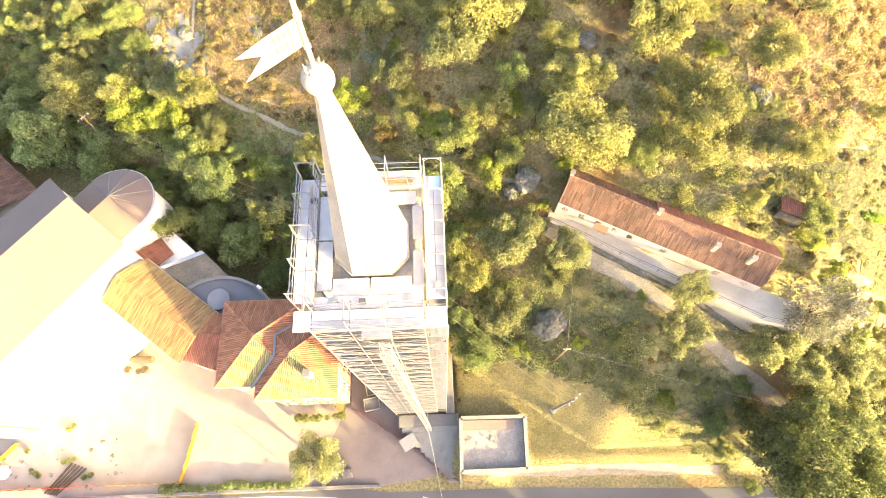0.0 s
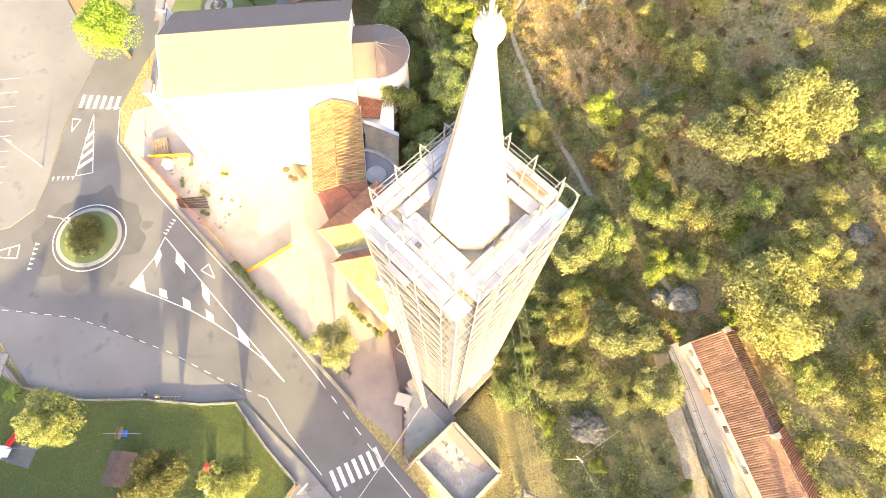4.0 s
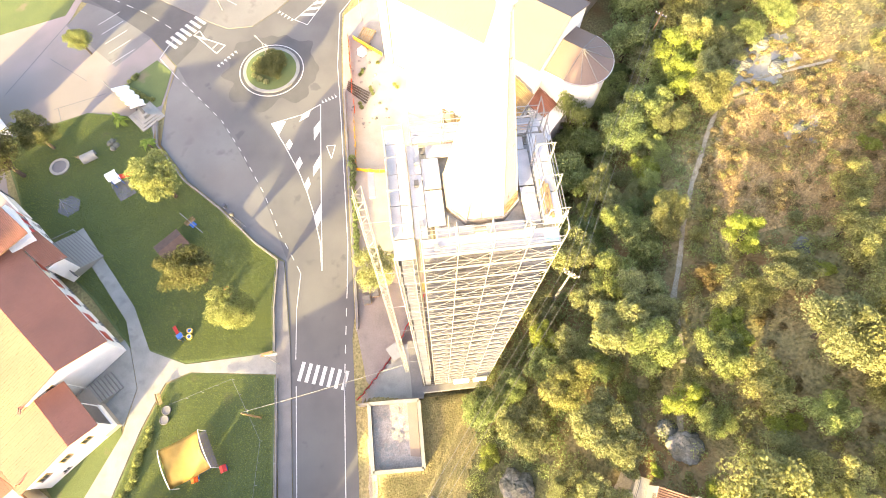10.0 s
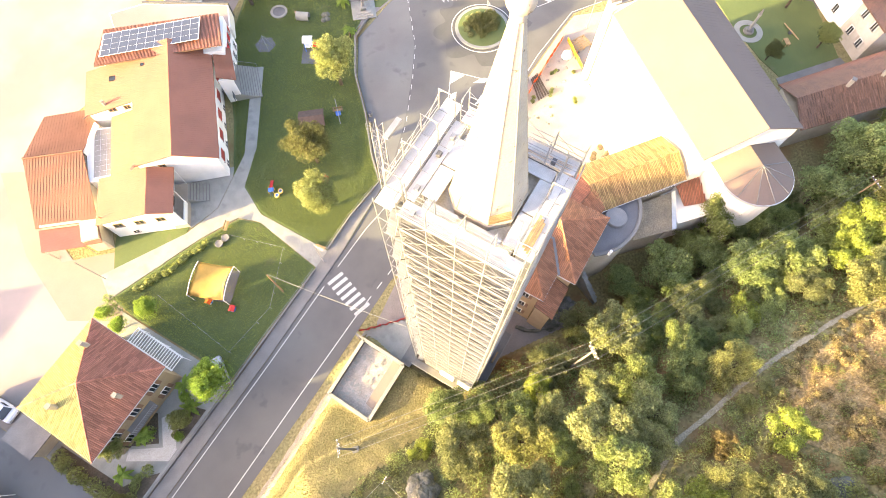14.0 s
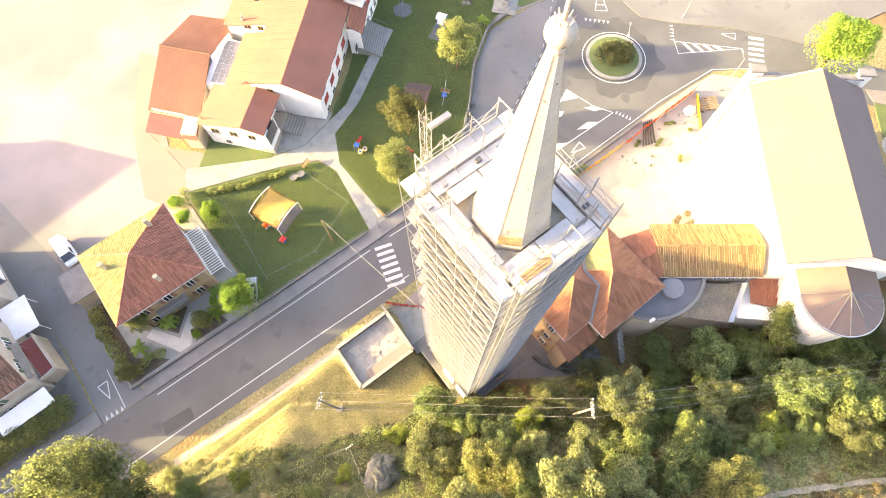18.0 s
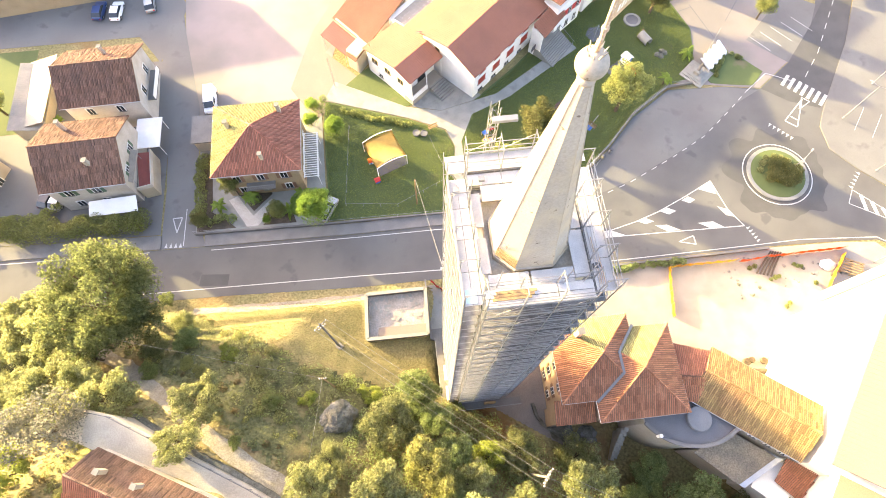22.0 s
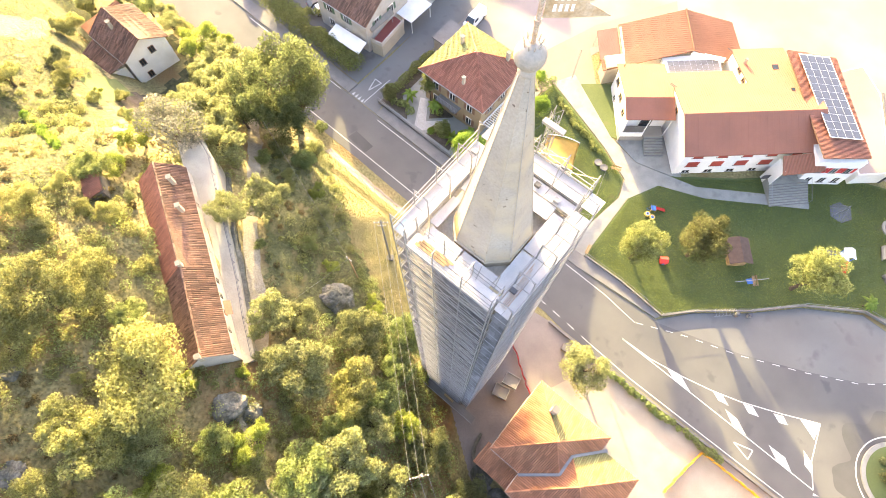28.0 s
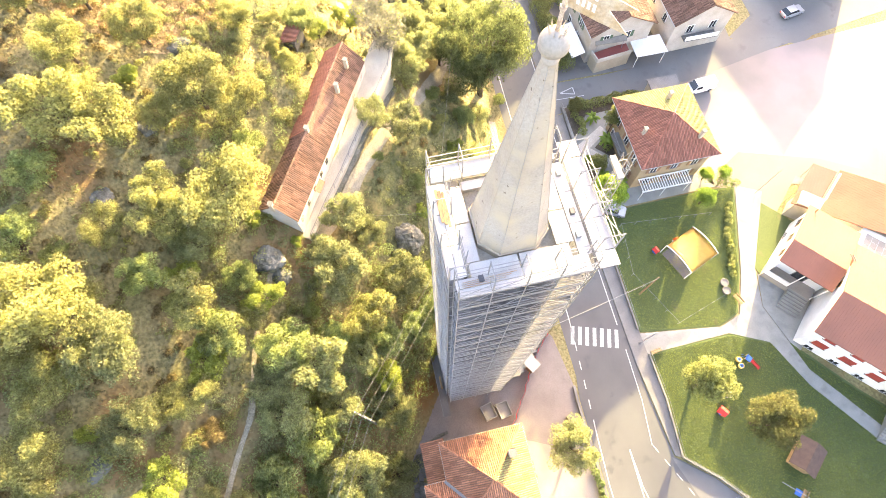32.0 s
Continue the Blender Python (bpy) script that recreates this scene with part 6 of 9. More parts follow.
    st = thing("entrance_steps", "pale concrete entrance steps of the kindergarten", "steps")
    for i in range(7):
        n = 3.5 + i * 0.42
        part("tread", prism([W(0.3, n), W(3.2, n), W(3.2, n + 0.42), W(0.3, n + 0.42)], 0.0, 1.15 - i * 0.155), "pathstone", st)
        # added dark strip painting the shade line at each step's edge
        part("nosing", prism([W(0.3, n + 0.3), W(3.2, n + 0.3), W(3.2, n + 0.42), W(0.3, n + 0.42)], 1.15 - i * 0.155, 1.165 - i * 0.155), "concrete", st)
    # porch with wide steps on the road side
    eb = thing("kindergarten_porch", "red-brown roofed porch with wide concrete steps", "porch")
    tiled_slope(eb, [(18.4, 51.2, 5.2), (22.8, 55.9, 5.2), (21.3, 58.2, 6.1), (16.8, 53.4, 6.1)], "sheet")
    part("landing", prism([(18.1, 51.8), (22.4, 56.2), (21.0, 57.6), (16.8, 53.2)], -0.1, 1.55), "pathstone", eb)
    part("side_wall", prism([(16.7, 53.3), (18.2, 51.7), (18.35, 51.85), (16.85, 53.45)], -0.1, 5.4), "white", eb)
    part("side_rail", box(-0.04, 0.04, -1.1, 1.1, 0.0, 1.0), "steel_dark", eb, "dark railing panel", pose(17.5, 52.4, 1.6, 0, 0, -45))
    for i in range(9):
        d = i * 0.36
        part("step", prism([(18.1 + d * 0.67, 51.8 - d * 0.74), (22.4 + d * 0.67, 56.2 - d * 0.74), (22.4 + (d + 0.36) * 0.67, 56.2 - (d + 0.36) * 0.74), (18.1 + (d + 0.36) * 0.67, 51.8 - (d + 0.36) * 0.74)], 0.0, 1.45 - i * 0.155), "pathstone", eb)
        # same added strip, standing in for shade along the wide steps
        part("nosing", prism([(18.1 + (d + 0.25) * 0.67, 51.8 - (d + 0.25) * 0.74), (22.4 + (d + 0.25) * 0.67, 56.2 - (d + 0.25) * 0.74), (22.4 + (d + 0.36) * 0.67, 56.2 - (d + 0.36) * 0.74), (18.1 + (d + 0.36) * 0.67, 51.8 - (d + 0.36) * 0.74)], 1.45 - i * 0.155, 1.465 - i * 0.155), "concrete", eb)
    for x, y in ((20.3, 49.5), (24.6, 53.9)):
        part("rail_post", tube((x, y, 0), (x, y, 1.0), 0.03, 6), "steel", eb)
        part("handrail", tube((x, y, 1.0), (x - 2.2, y + 2.4, 2.45), 0.03, 6), "steel", eb)
    # orange annex and flat terrace
    an = thing("kindergarten_annex", "single-storey annex with an orange ribbed metal roof", "school building")
    part("wall", prism([(-8.4, 68.9), (-3.4, 62.9), (-12.3, 51.9), (-14.0, 53.6), (-12.0, 55.9), (-15.5, 60.2)], -0.1, 4.0), "plaster", an)
    part("wall", prism([(-8.4, 68.9), (-1.8, 72.8), (2.3, 68.2), (1.2, 65.4), (-3.4, 62.9)], -0.1, 4.0), "plaster", an)
    seamed_slope(an, [(-15.9, 60.6, 3.95), (-11.9, 55.7, 3.95), (-14.2, 53.1, 3.55), (-12.6, 51.3, 3.6), (-3.2, 62.8, 5.2), (-8.7, 69.4, 5.2)], "orange_sheet", 0.42)
    seamed_slope(an, [(-1.6, 73.4, 3.95), (2.9, 68.5, 3.95), (1.6, 65.0, 4.3), (-3.2, 62.8, 5.2), (-8.7, 69.4, 5.2)], "orange_sheet", 0.42)
    cap(an, (-8.7, 69.4, 5.22), (-3.2, 62.8, 5.22), "orange_sheet", 0.16)
    part("gable_wall", prism([(-3.3, 62.6), (1.5, 64.9), (1.4, 65.1), (-3.4, 62.85)], 3.9, 4.9), "white", an)
    seamed_slope(an, [(-18.1, 57.8, 3.3), (-15.9, 60.5, 3.4), (-11.95, 55.7, 3.4), (-14.2, 53.1, 3.3)], "dark_red_sheet", 0.4, "canopy")
    for x, y in ((-17.8, 57.8), (-15.9, 60.2), (-14.3, 53.4), (-12.3, 55.6)):
        part("canopy_post", tube((x, y, 0), (x, y, 3.25), 0.05, 6), "steel", an)
    tr = thing("tiled_terrace", "flat roof terrace paved with square brown tiles", "terrace")
    part("wall", prism([(0.9, 65.0), (2.5, 62.6), (-4.2, 56.4), (-6.6, 59.2), (-3.2, 62.8)], -0.1, 4.1), "white", tr)
    u, v = Vector((-0.737, -0.676)) * 0.92, Vector((-0.676, 0.737)) * 0.92
    for i in range(9):
        for j in range(3):
            o = Vector((2.3, 62.7)) + u * i + v * j
            part("tile", prism([tuple(o), tuple(o + u * 0.95), tuple(o + u * 0.95 + v * 0.95), tuple(o + v * 0.95)], 4.1, 4.13), "paving", tr)
    # block with the solar panels
    sb = thing("solar_block", "terracotta-roofed block carrying a blue-black solar array", "school building")
    part("wall", prism([(8.6, 68.6), (21.2, 55.4), (26.6, 59.8), (14.6, 73.6)], -0.1, 6.6), "white", sb)
    tiled_slope(sb, [(26.6, 60.6, 6.8), (14.6, 74.2, 6.8), (8.0, 68.6, 8.4), (21.0, 54.6, 8.4)], "red_tile")
    for k in (0.2, 0.5, 0.8):
        wall_window(sb, (21.2, 55.4), (26.6, 59.8), k, 4.4, 0.9, 1.3, shut="red")
        wall_window(sb, (21.2, 55.4), (26.6, 59.8), k, 1.6, 0.9, 1.3)
    e, s = Vector((20.0, 58.4)), Vector((9.8, 69.0))
    along, across = (s - e), Vector((3.9, 3.5))
    q = [e - along * 0.01 - across * 0.02, s + along * 0.01 - across * 0.02, s + along * 0.01 + across * 1.02, e - along * 0.01 + across * 1.02]
    part("array_frame", slab([(q[0].x, q[0].y, 8.59), (q[1].x, q[1].y, 8.59), (q[2].x, q[2].y, 7.62), (q[3].x, q[3].y, 7.62)], 0.04), "white", sb, "pale aluminium frame under the panels")
    for i in range(11):
        for j in range(4):
            p = e + along * (i / 11) + across * (j / 4)
            q = [p, p + along * 0.086, p + along * 0.086 + across * 0.235, p + across * 0.235]
            zz = lambda w: 8.55 - 0.21 * (j / 4 + (0.25 if w else 0)) * 4
            part("solar_panel", slab([(q[0].x, q[0].y, 8.6 - 0.235 * j), (q[1].x, q[1].y, 8.6 - 0.235 * j), (q[2].x, q[2].y, 8.38 - 0.235 * j), (q[3].x, q[3].y, 8.38 - 0.235 * j)], 0.05), "solar", sb)

    fl = thing("flat_hall", "low white flat-roofed hall behind the solar panels", "building")
    part("wall", prism([(15.4, 74.6), (27.6, 60.8), (31.2, 64.2), (24.0, 77.0), (19.4, 80.6)], -0.1, 2.8), "white", fl)
    part("flat_roof", prism([(15.5, 74.8), (27.6, 61.1), (30.9, 64.2), (23.8, 76.8), (19.4, 80.2)], 2.8, 2.84), "yard", fl)
    part("parapet", prism(strip((24.1, 77.2), (31.4, 64.2), 0.25), -0.1, 3.1), "steel_dark", fl)
    wb = thing("white_hall", "small white block with a flat white roof", "building")
    q = [(26.8, 75.4), (33.6, 76.6), (34.8, 72.4), (29.0, 70.9)]
    part("wall", prism(q, -0.1, 3.5), "white", wb)
    part("flat_roof", prism([(26.6, 75.6), (33.8, 76.8), (35.0, 72.2), (28.8, 70.7)], 3.5, 3.62), "white", wb)


build_kindergarten()

# villa and the houses along the lane -------------------------------------
def build_villa():
    t = thing("villa", "ochre villa under a large hipped terracotta roof", "house")
    c = [(-33.0, 30.9), (-21.7, 30.9), (-21.7, 41.6), (-33.0, 41.6)]
    part("wall", prism(c, -0.1, 6.9), "ochre", t)
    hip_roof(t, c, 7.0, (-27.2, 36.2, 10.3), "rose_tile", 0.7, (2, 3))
    for z in (1.7, 4.9):
        for k in (0.2, 0.5, 0.8):
            wall_window(t, c[0], c[1], k, z, 1.0, 1.4, shut="shutter_brown")
            wall_window(t, c[1], c[2], k, z, 1.0, 1.4, shut="shutter_brown")
    part("balcony", box(-29.8, -25.6, 29.6, 30.9, 3.3, 3.5), "concrete", t)
    for i in range(15):
        part("baluster", tube((-29.7 + i * 0.29, 29.7, 3.5), (-29.7 + i * 0.29, 29.7, 4.4), 0.025, 4), "steel", t)
    part("balcony_rail", tube((-29.8, 29.7, 4.42), (-25.6, 29.7, 4.42), 0.035, 5), "steel", t)
    chimney(t, -30.9, 37.4, 8.4, 9.8, 0.5)
    chimney(t, -23.6, 39.4, 8.4, 9.9, 0.5)
    chimney(t, -26.2, 32.0, 7.8, 9.2, 0.45)
    ga = thing("garage", "flat-roofed concrete garage beside the lane", "garage")
    part("wall", box(-38.4, -34.6, 39.4, 43.8, 0, 2.7), "plaster", ga)
    part("flat_roof", box(-38.7, -34.3, 39.1, 44.1, 2.7, 2.9), "concrete", ga)
    part("garage_door", box(-38.46, -38.4, 40.2, 43.0, 0.05, 2.3), "shutter_brown", ga)
    pg = thing("pergola", "white slatted pergola against the villa wall", "pergola")
    for y in (31.4, 35.0, 38.8):
        part("post", tube((-19.4, y, 0), (-19.4, y, 2.7), 0.05, 6), "white", pg)
    part("beam", box(-19.5, -19.3, 31.2, 39.0, 2.7, 2.8), "white", pg)
    part("beam", box(-21.5, -21.3, 31.2, 39.0, 2.9, 3.0), "white", pg)
    for i in range(20):
        y = 31.3 + i * 0.4
        part("slat", box(-21.5, -19.2, y, y + 0.09, 2.84, 2.92), "white", pg)

    sh = thing("long_shed", "long low shed with a corrugated grey roof", "shed")
    part("wall", box(-66.4, -62.2, 44.8, 57.0, 0, 2.5), "plaster", sh)
    seamed_slope(sh, [(-61.8, 44.4, 2.5), (-61.8, 57.4, 2.5), (-66.8, 57.4, 3.3), (-66.8, 44.4, 3.3)], "fibre_roof", 0.4)


build_villa()

h1 = gable_house("plastered_house", "pale plastered two-storey house with a weathered brown tile roof", [(-57.3, 31.2), (-46.4, 31.6), (-46.9, 42.2), (-58.2, 42.0)], 6.6, 9.4, wall="plaster_pale", tile="old_tile", over=0.5)
chimney(h1, -50.4, 33.9, 7.4, 8.9, 0.55)
chimney(h1, -54.6, 40.2, 7.4, 9.6, 0.5)
for k in (0.25, 0.6):
    wall_window(h1, (-57.3, 31.2), (-46.4, 31.6), k, 4.9, 1.1, 1.3, shut="shutter_green")
    wall_window(h1, (-46.4, 31.6), (-46.9, 42.2), k, 4.9, 1.0, 1.3, shut="shutter_green")
    wall_window(h1, (-57.3, 31.2), (-46.4, 31.6), k, 1.8, 1.1, 1.3)
h2 = gable_house("lane_house", "pale two-storey house with a tan and brown tile roof", [(-56.4, 45.2), (-45.4, 45.4), (-45.8, 55.6), (-57.0, 55.2)], 6.8, 9.6, wall="plaster_pale", tile="old_tile", over=0.45)
chimney(h2, -50.2, 53.2, 7.8, 9.6, 0.5)
for k in (0.3, 0.7):
    wall_window(h2, (-45.4, 45.4), (-45.8, 55.6), k, 4.9, 1.1, 1.4)
    wall_window(h2, (-56.4, 45.2), (-45.4, 45.4), k, 4.9, 1.0, 1.3)
part("balcony", box(-45.6, -44.2, 47.6, 53.4, 3.3, 3.5), "concrete", h2)
part("balcony_wall", box(-44.3, -44.2, 47.6, 53.4, 3.5, 4.4), "white", h2)
h3 = gable_house("corner_house", "orange-roofed plastered house behind shrubs", [(-79.0, 37.0), (-71.0, 31.6), (-67.6, 39.6), (-75.0, 45.6)], 5.6, 7.8, wall="plaster", tile="tile")
wall_window(h3, (-67.0, 31.6), (-64.2, 38.4), 0.5, 4.0, 1.0, 1.3)
h4 = gable_house("yellow_block", "long yellow plastered block with a tile roof", [(-84, 70.0), (-52.3, 73.8), (-53.6, 84.6), (-85, 80.8)], 5.6, 7.6, wall="ochre", tile="old_tile", category="building", gap=0.4)
for i in range(9):
    wall_window(h4, (-84, 70.0), (-52.3, 73.8), 0.08 + i * 0.1, 4.0, 1.5, 1.0)
h5 = gable_house("far_house", "white house with an orange tile roof across the square", [(43.4, 66.6), (51.2, 72.4), (46.4, 79.0), (38.6, 73.0)], 5.6, 7.6, wall="white", tile="tile")
for k in (0.3, 0.7):
    wall_window(h5, (43.4, 66.6), (51.2, 72.4), k, 3.6, 1.0, 1.3)


def small_roofs():
    cs = thing("corrugated_shed", "long grey corrugated shed roof on posts", "shed")
    seamed_slope(cs, [(-65.6, 57.6, 2.9), (-64.8, 45.0, 2.9), (-61.4, 45.2, 3.5), (-61.0, 58.4, 3.5)], "fibre_roof", 0.3)
    for x, y, z in ((-65.4, 57.2, 2.8), (-64.8, 45.4, 2.8), (-61.4, 45.4, 3.3), (-61.2, 58.0, 3.3)):
        part("post", tube((x, y, 0), (x, y, z), 0.08, 6), "steel", cs)
    cp = thing("white_carport", "flat white carport roof beside the house", "carport")
    part("roof", box(-47.2, -43.4, 39.2, 44.6, 2.7, 2.85), "white", cp)
    for x in (-47.0, -43.6):
        for y in (39.5, 44.3):
            part("post", tube((x, y, 0), (x, y, 2.7), 0.06, 6), "white", cp)
    aw = thing("white_awning", "white cloth awning on thin posts", "awning")
    part("cloth", slab([(-53.0, 28.6, 2.3), (-46.0, 28.8, 2.3), (-46.2, 31.1, 2.9), (-53.0, 30.8, 2.9)], 0.03), "white", aw)
    for x in (-52.8, -46.2):
        part("post", tube((x, 28.8, 0), (x, 28.8, 2.3), 0.04, 6), "steel", aw)
    rt = thing("red_terrace", "walled terrace paved in dark red tiles", "terrace")
    part("slab", prism([(-47.0, 38.6), (-44.6, 38.6), (-43.9, 32.4), (-46.0, 32.0)], 0, 2.6), "plaster", rt)
    part("paving", prism([(-46.9, 38.5), (-44.8, 38.5), (-44.2, 32.6), (-45.9, 32.2)], 2.6, 2.64), "dark_red_sheet", rt)
    for p, q in (((-44.6, 38.6), (-43.9, 32.4)), ((-43.9, 32.4), (-46.0, 32.0))):
        part("parapet", prism(strip(p, q, 0.15), 2.6, 3.4), "plaster_pale", rt)
    vr = thing("verandah", "sloping grey glazed verandah roof", "verandah")
    seamed_slope(vr, [(-46.0, 32.4, 4.4), (-45.9, 37.8, 4.4), (-46.6, 37.8, 5.0), (-46.6, 32.4, 5.0)], "fibre_roof", 0.25)
    for y in (32.8, 37.4):
        part("post", tube((-46.05, y, 2.6), (-46.05, y, 4.4), 0.04, 6), "steel", vr)


small_roofs()

# farmhouse and white house on the hill --------------------------------------
def build_farmhouse():
    t = thing("farmhouse", "long stone farmhouse with weathered tiles, rear slope newly red", "house")
    parts = (((-17.4, -16.4), (-26.2, -11.6), (-28.4, -15.4), (-19.6, -20.2), 19.6, 21.9, "old_tile", "old_tile"), ((-26.2, -11.6), (-37.9, -5.4), (-40.4, -9.6), (-28.4, -15.6), 19.6, 22.0, "old_tile", "red_tile"))
    for a, b, c, d, eave, ridge, m1, m2 in parts:
        part("wall", prism([a, b, c, d], 11.5, eave), "plaster_pale", t)
        A, B, C, D = (Vector((*p, eave)) for p in (a, b, c, d))
        n = (A - D).normalized() * 0.45
        dz = Vector((0, 0, 0.3))
        r0, r1 = (A + D) / 2, (B + C) / 2
        r0.z = r1.z = ridge
        tiled_slope(t, [B + n * 0.3 - dz * 0.3, A + n * 0.3 - dz * 0.3, r0, r1], m1)
        tiled_slope(t, [D - n - dz, C - n - dz, r1, r0], m2)
        cap(t, r0, r1, m1)
        bm = bmesh.new()
        for p, q, r in ((A, D, r0), (B, C, r1)):
            v = [bm.verts.new(x - Vector((0, 0, 0.12))) for x in (p, q, r)]
            bm.faces.new(v)
        part("gable", bm, "plaster_pale", t)
    for k in (0.12, 0.3, 0.5, 0.7, 0.9):
        wall_window(t, (-26.2, -11.6), (-17.4, -16.4), k, 18.3, 0.7, 0.9, off=0.02)
    for k in (0.12, 0.35, 0.58, 0.8):
        wall_window(t, (-37.9, -5.4), (-26.2, -11.6), k, 18.3, 0.7, 0.9, off=0.02)
    wall_door(t, (-26.2, -11.6), (-17.4, -16.4), 0.42, 16.0, 1.0, 2.0)
    part("door_hood", slab([(-22.6, -12.8, 18.0), (-21.2, -13.6, 18.0), (-21.6, -14.2, 18.4), (-23.0, -13.4, 18.4)], 0.08), "red_tile", t, "small red tiled door hood")
    for x, y in ((-27.4, -13.4), (-32.6, -9.2), (-36.0, -7.6), (-18.6, -18.4)):
        chimney(t, x, y, 21.0, 22.4, 0.42, turn=-28)
    sh = thing("ruined_shed", "collapsed tile-roofed shed behind shrubs", "shed")
    z = rough(-42, -13)
    part("wall", prism([(-43.4, -12.2), (-41.0, -13.4), (-41.8, -15.0), (-44.2, -13.8)], z - 1, z + 1.6), "stone", sh)
    tiled_slope(sh, [(-44.4, -14.0, z + 1.6), (-41.6, -15.4, z + 1.6), (-40.8, -13.2, z + 2.3), (-43.6, -11.9, z + 2.3)], "red_tile")
    w = gable_house("white_house", "white two-storey house with a reddish tile roof on the slope", [(-77.9, 9.6), (-69.0, 9.1), (-69.8, 1.9), (-78.0, 1.9)], 6.8, 9.0, base=0.2, wall="white", tile="old_tile")
    for k, z in ((0.3, 4.7), (0.3, 2.0), (0.62, 5.9)):
        wall_window(w, (-69.8, 1.9), (-69.0, 9.1), k, z, 0.8, 1.1, frame="shutter_brown")
    chimney(w, -74.6, 4.4, 7.9, 9.6, 0.5)
    part("lean_to_wall", prism([(-77.4, 1.6), (-70.4, 1.6), (-71.6, -1.2), (-77.2, -1.3)], 0.5, 5.0), "white", w)
    tiled_slope(w, [(-77.8, -1.7, 5.0), (-71.2, -1.6, 5.0), (-70.0, 1.65, 6.2), (-77.8, 1.65, 6.2)], "old_tile")
    tiled_slope(w, [(-83.4, 2.0, 4.6), (-78.0, 1.8, 5.0), (-78.2, 9.4, 5.4), (-83.0, 9.2, 5.0)], "tile", 0.4)
    part("barn_wall", prism([(-83.0, 2.2), (-78.0, 2.1), (-78.2, 9.0), (-82.7, 8.9)], 0.5, 4.6), "plaster", w)
    lb = thing("church_annex", "long low annex behind the church with a brown tile roof", "building")
    part("wall", prism([(59.0, -22.4), (90, -48), (84, -54), (53.6, -26.8)], -0.2, 6.2), "plaster", lb)
    tiled_slope(lb, [(53.0, -27.2, 6.2), (83.6, -54.6, 6.2), (87, -51, 8.2), (56.4, -24.4, 8.2)], "old_tile", 0.4)
    tiled_slope(lb, [(90.4, -47.6, 6.2), (59.4, -21.8, 6.2), (56.4, -24.4, 8.2), (87, -51, 8.2)], "sheet", 0.4)
    for k in (0.2, 0.35, 0.5):
        chimney(lb, 56.4 + 30.6 * k, -24.9 - 26.6 * k, 7.8, 9.4, 0.5)
    pz = thing("garden_house", "tall pale house with rows of shuttered windows", "house")
    part("wall", prism([(90.2, -20.0), (81.6, -28.4), (86.0, -34.0), (96, -26)], -0.2, 8.2), "church_white", pz)
    part("wall", prism([(81.6, -28.4), (77.0, -32.8), (82.0, -38.0), (86.0, -34.0)], -0.2, 7.4), "plaster_pale", pz)
    tiled_slope(pz, [(90.0, -19.2, 8.2), (81.0, -28.2, 8.2), (83.6, -31.4, 9.6), (93.0, -23.0, 9.6)], "old_tile")
    tiled_slope(pz, [(86.4, -34.6, 8.2), (96.6, -26.2, 8.2), (93.0, -23.0, 9.6), (83.6, -31.4, 9.6)], "old_tile")
    part("roof", slab([(81.4, -27.8, 7.4), (76.3, -32.8, 7.4), (82.0, -38.8, 8.0), (86.6, -34.2, 8.0)], 0.2), "old_tile", pz)
    for z in (2.6, 6.2):
        for k in (0.12, 0.3, 0.48, 0.75, 0.9):
            wall_window(pz, (90.2, -20.0), (77.0, -32.8), k, z, 0.9, 1.4, shut="plaster_pale" if k > 0.6 else None)


build_farmhouse()

# ---- round the foot of the tower ----
def build_pit():
    g = thing("walled_plot", "low-walled rectangular plot with crumbled pale paving", "walled plot")
    z = 2.5
    c = [(-5.3, 11.9), (-5.5, 5.6), (-13.6, 5.7), (-13.4, 11.9)]
    for a, b in zip(c, c[1:] + c[:1]):
        part("wall", prism(strip(a, b, 0.35), 1.2, z + 0.75), "concrete", g)
        part("coping", prism(strip(a, b, 0.45), z + 0.75, z + 0.83), "pathstone", g)
    part("floor", prism([(-5.5, 11.7), (-5.7, 5.8), (-13.4, 5.9), (-13.2, 11.7)], 1.2, z), "plot_floor", g)
    part("inner_bed", prism([(-5.6, 7.1), (-5.7, 5.9), (-12.2, 6.0), (-12.0, 7.2)], z, z + 0.3), "pink", g)
    rng = random.Random(4)
    for i in range(60):
        x, y, s = rng.uniform(-12.8, -6), rng.uniform(7.3, 11.4), rng.uniform(0.12, 0.34)
        k = 5
        pts = [(x + s * rng.uniform(0.6, 1) * math.cos(j * math.tau / k), y + s * rng.uniform(0.6, 1) * math.sin(j * math.tau / k)) for j in range(k)]
        part("paving_stone", prism(pts, z - 0.05, z + rng.uniform(0.03, 0.12)), "pathstone", g)


build_pit()


def build_stairs():
    g = thing("yard_steps", "broad flight of worn stone steps beside the red netting", "steps")
    for i in range(11):
        y = 13.2 - i * 0.62
        x1 = -4.0 + (13.6 - y) * 0.92
        part("step", box(-5.0, x1, y - 0.62, y, 0, 0.12 + i * 0.16), "pathstone", g)
    part("landing", box(-5.0, 2.4, 4.9, 6.4, 0, 1.9), "concrete", g)
    part("side_wall", box(-5.25, -5.02, 4.9, 13.4, 0, 2.5), "concrete", g)


build_stairs()


def net_fence(name, label, pts, h, mat, z0=0.0, post="steel"):
    g = thing(name, label, "fence")
    for a, b in zip(pts, pts[1:]):
        n = max(1, int(math.hypot(b[0] - a[0], b[1] - a[1]) / 1.6))
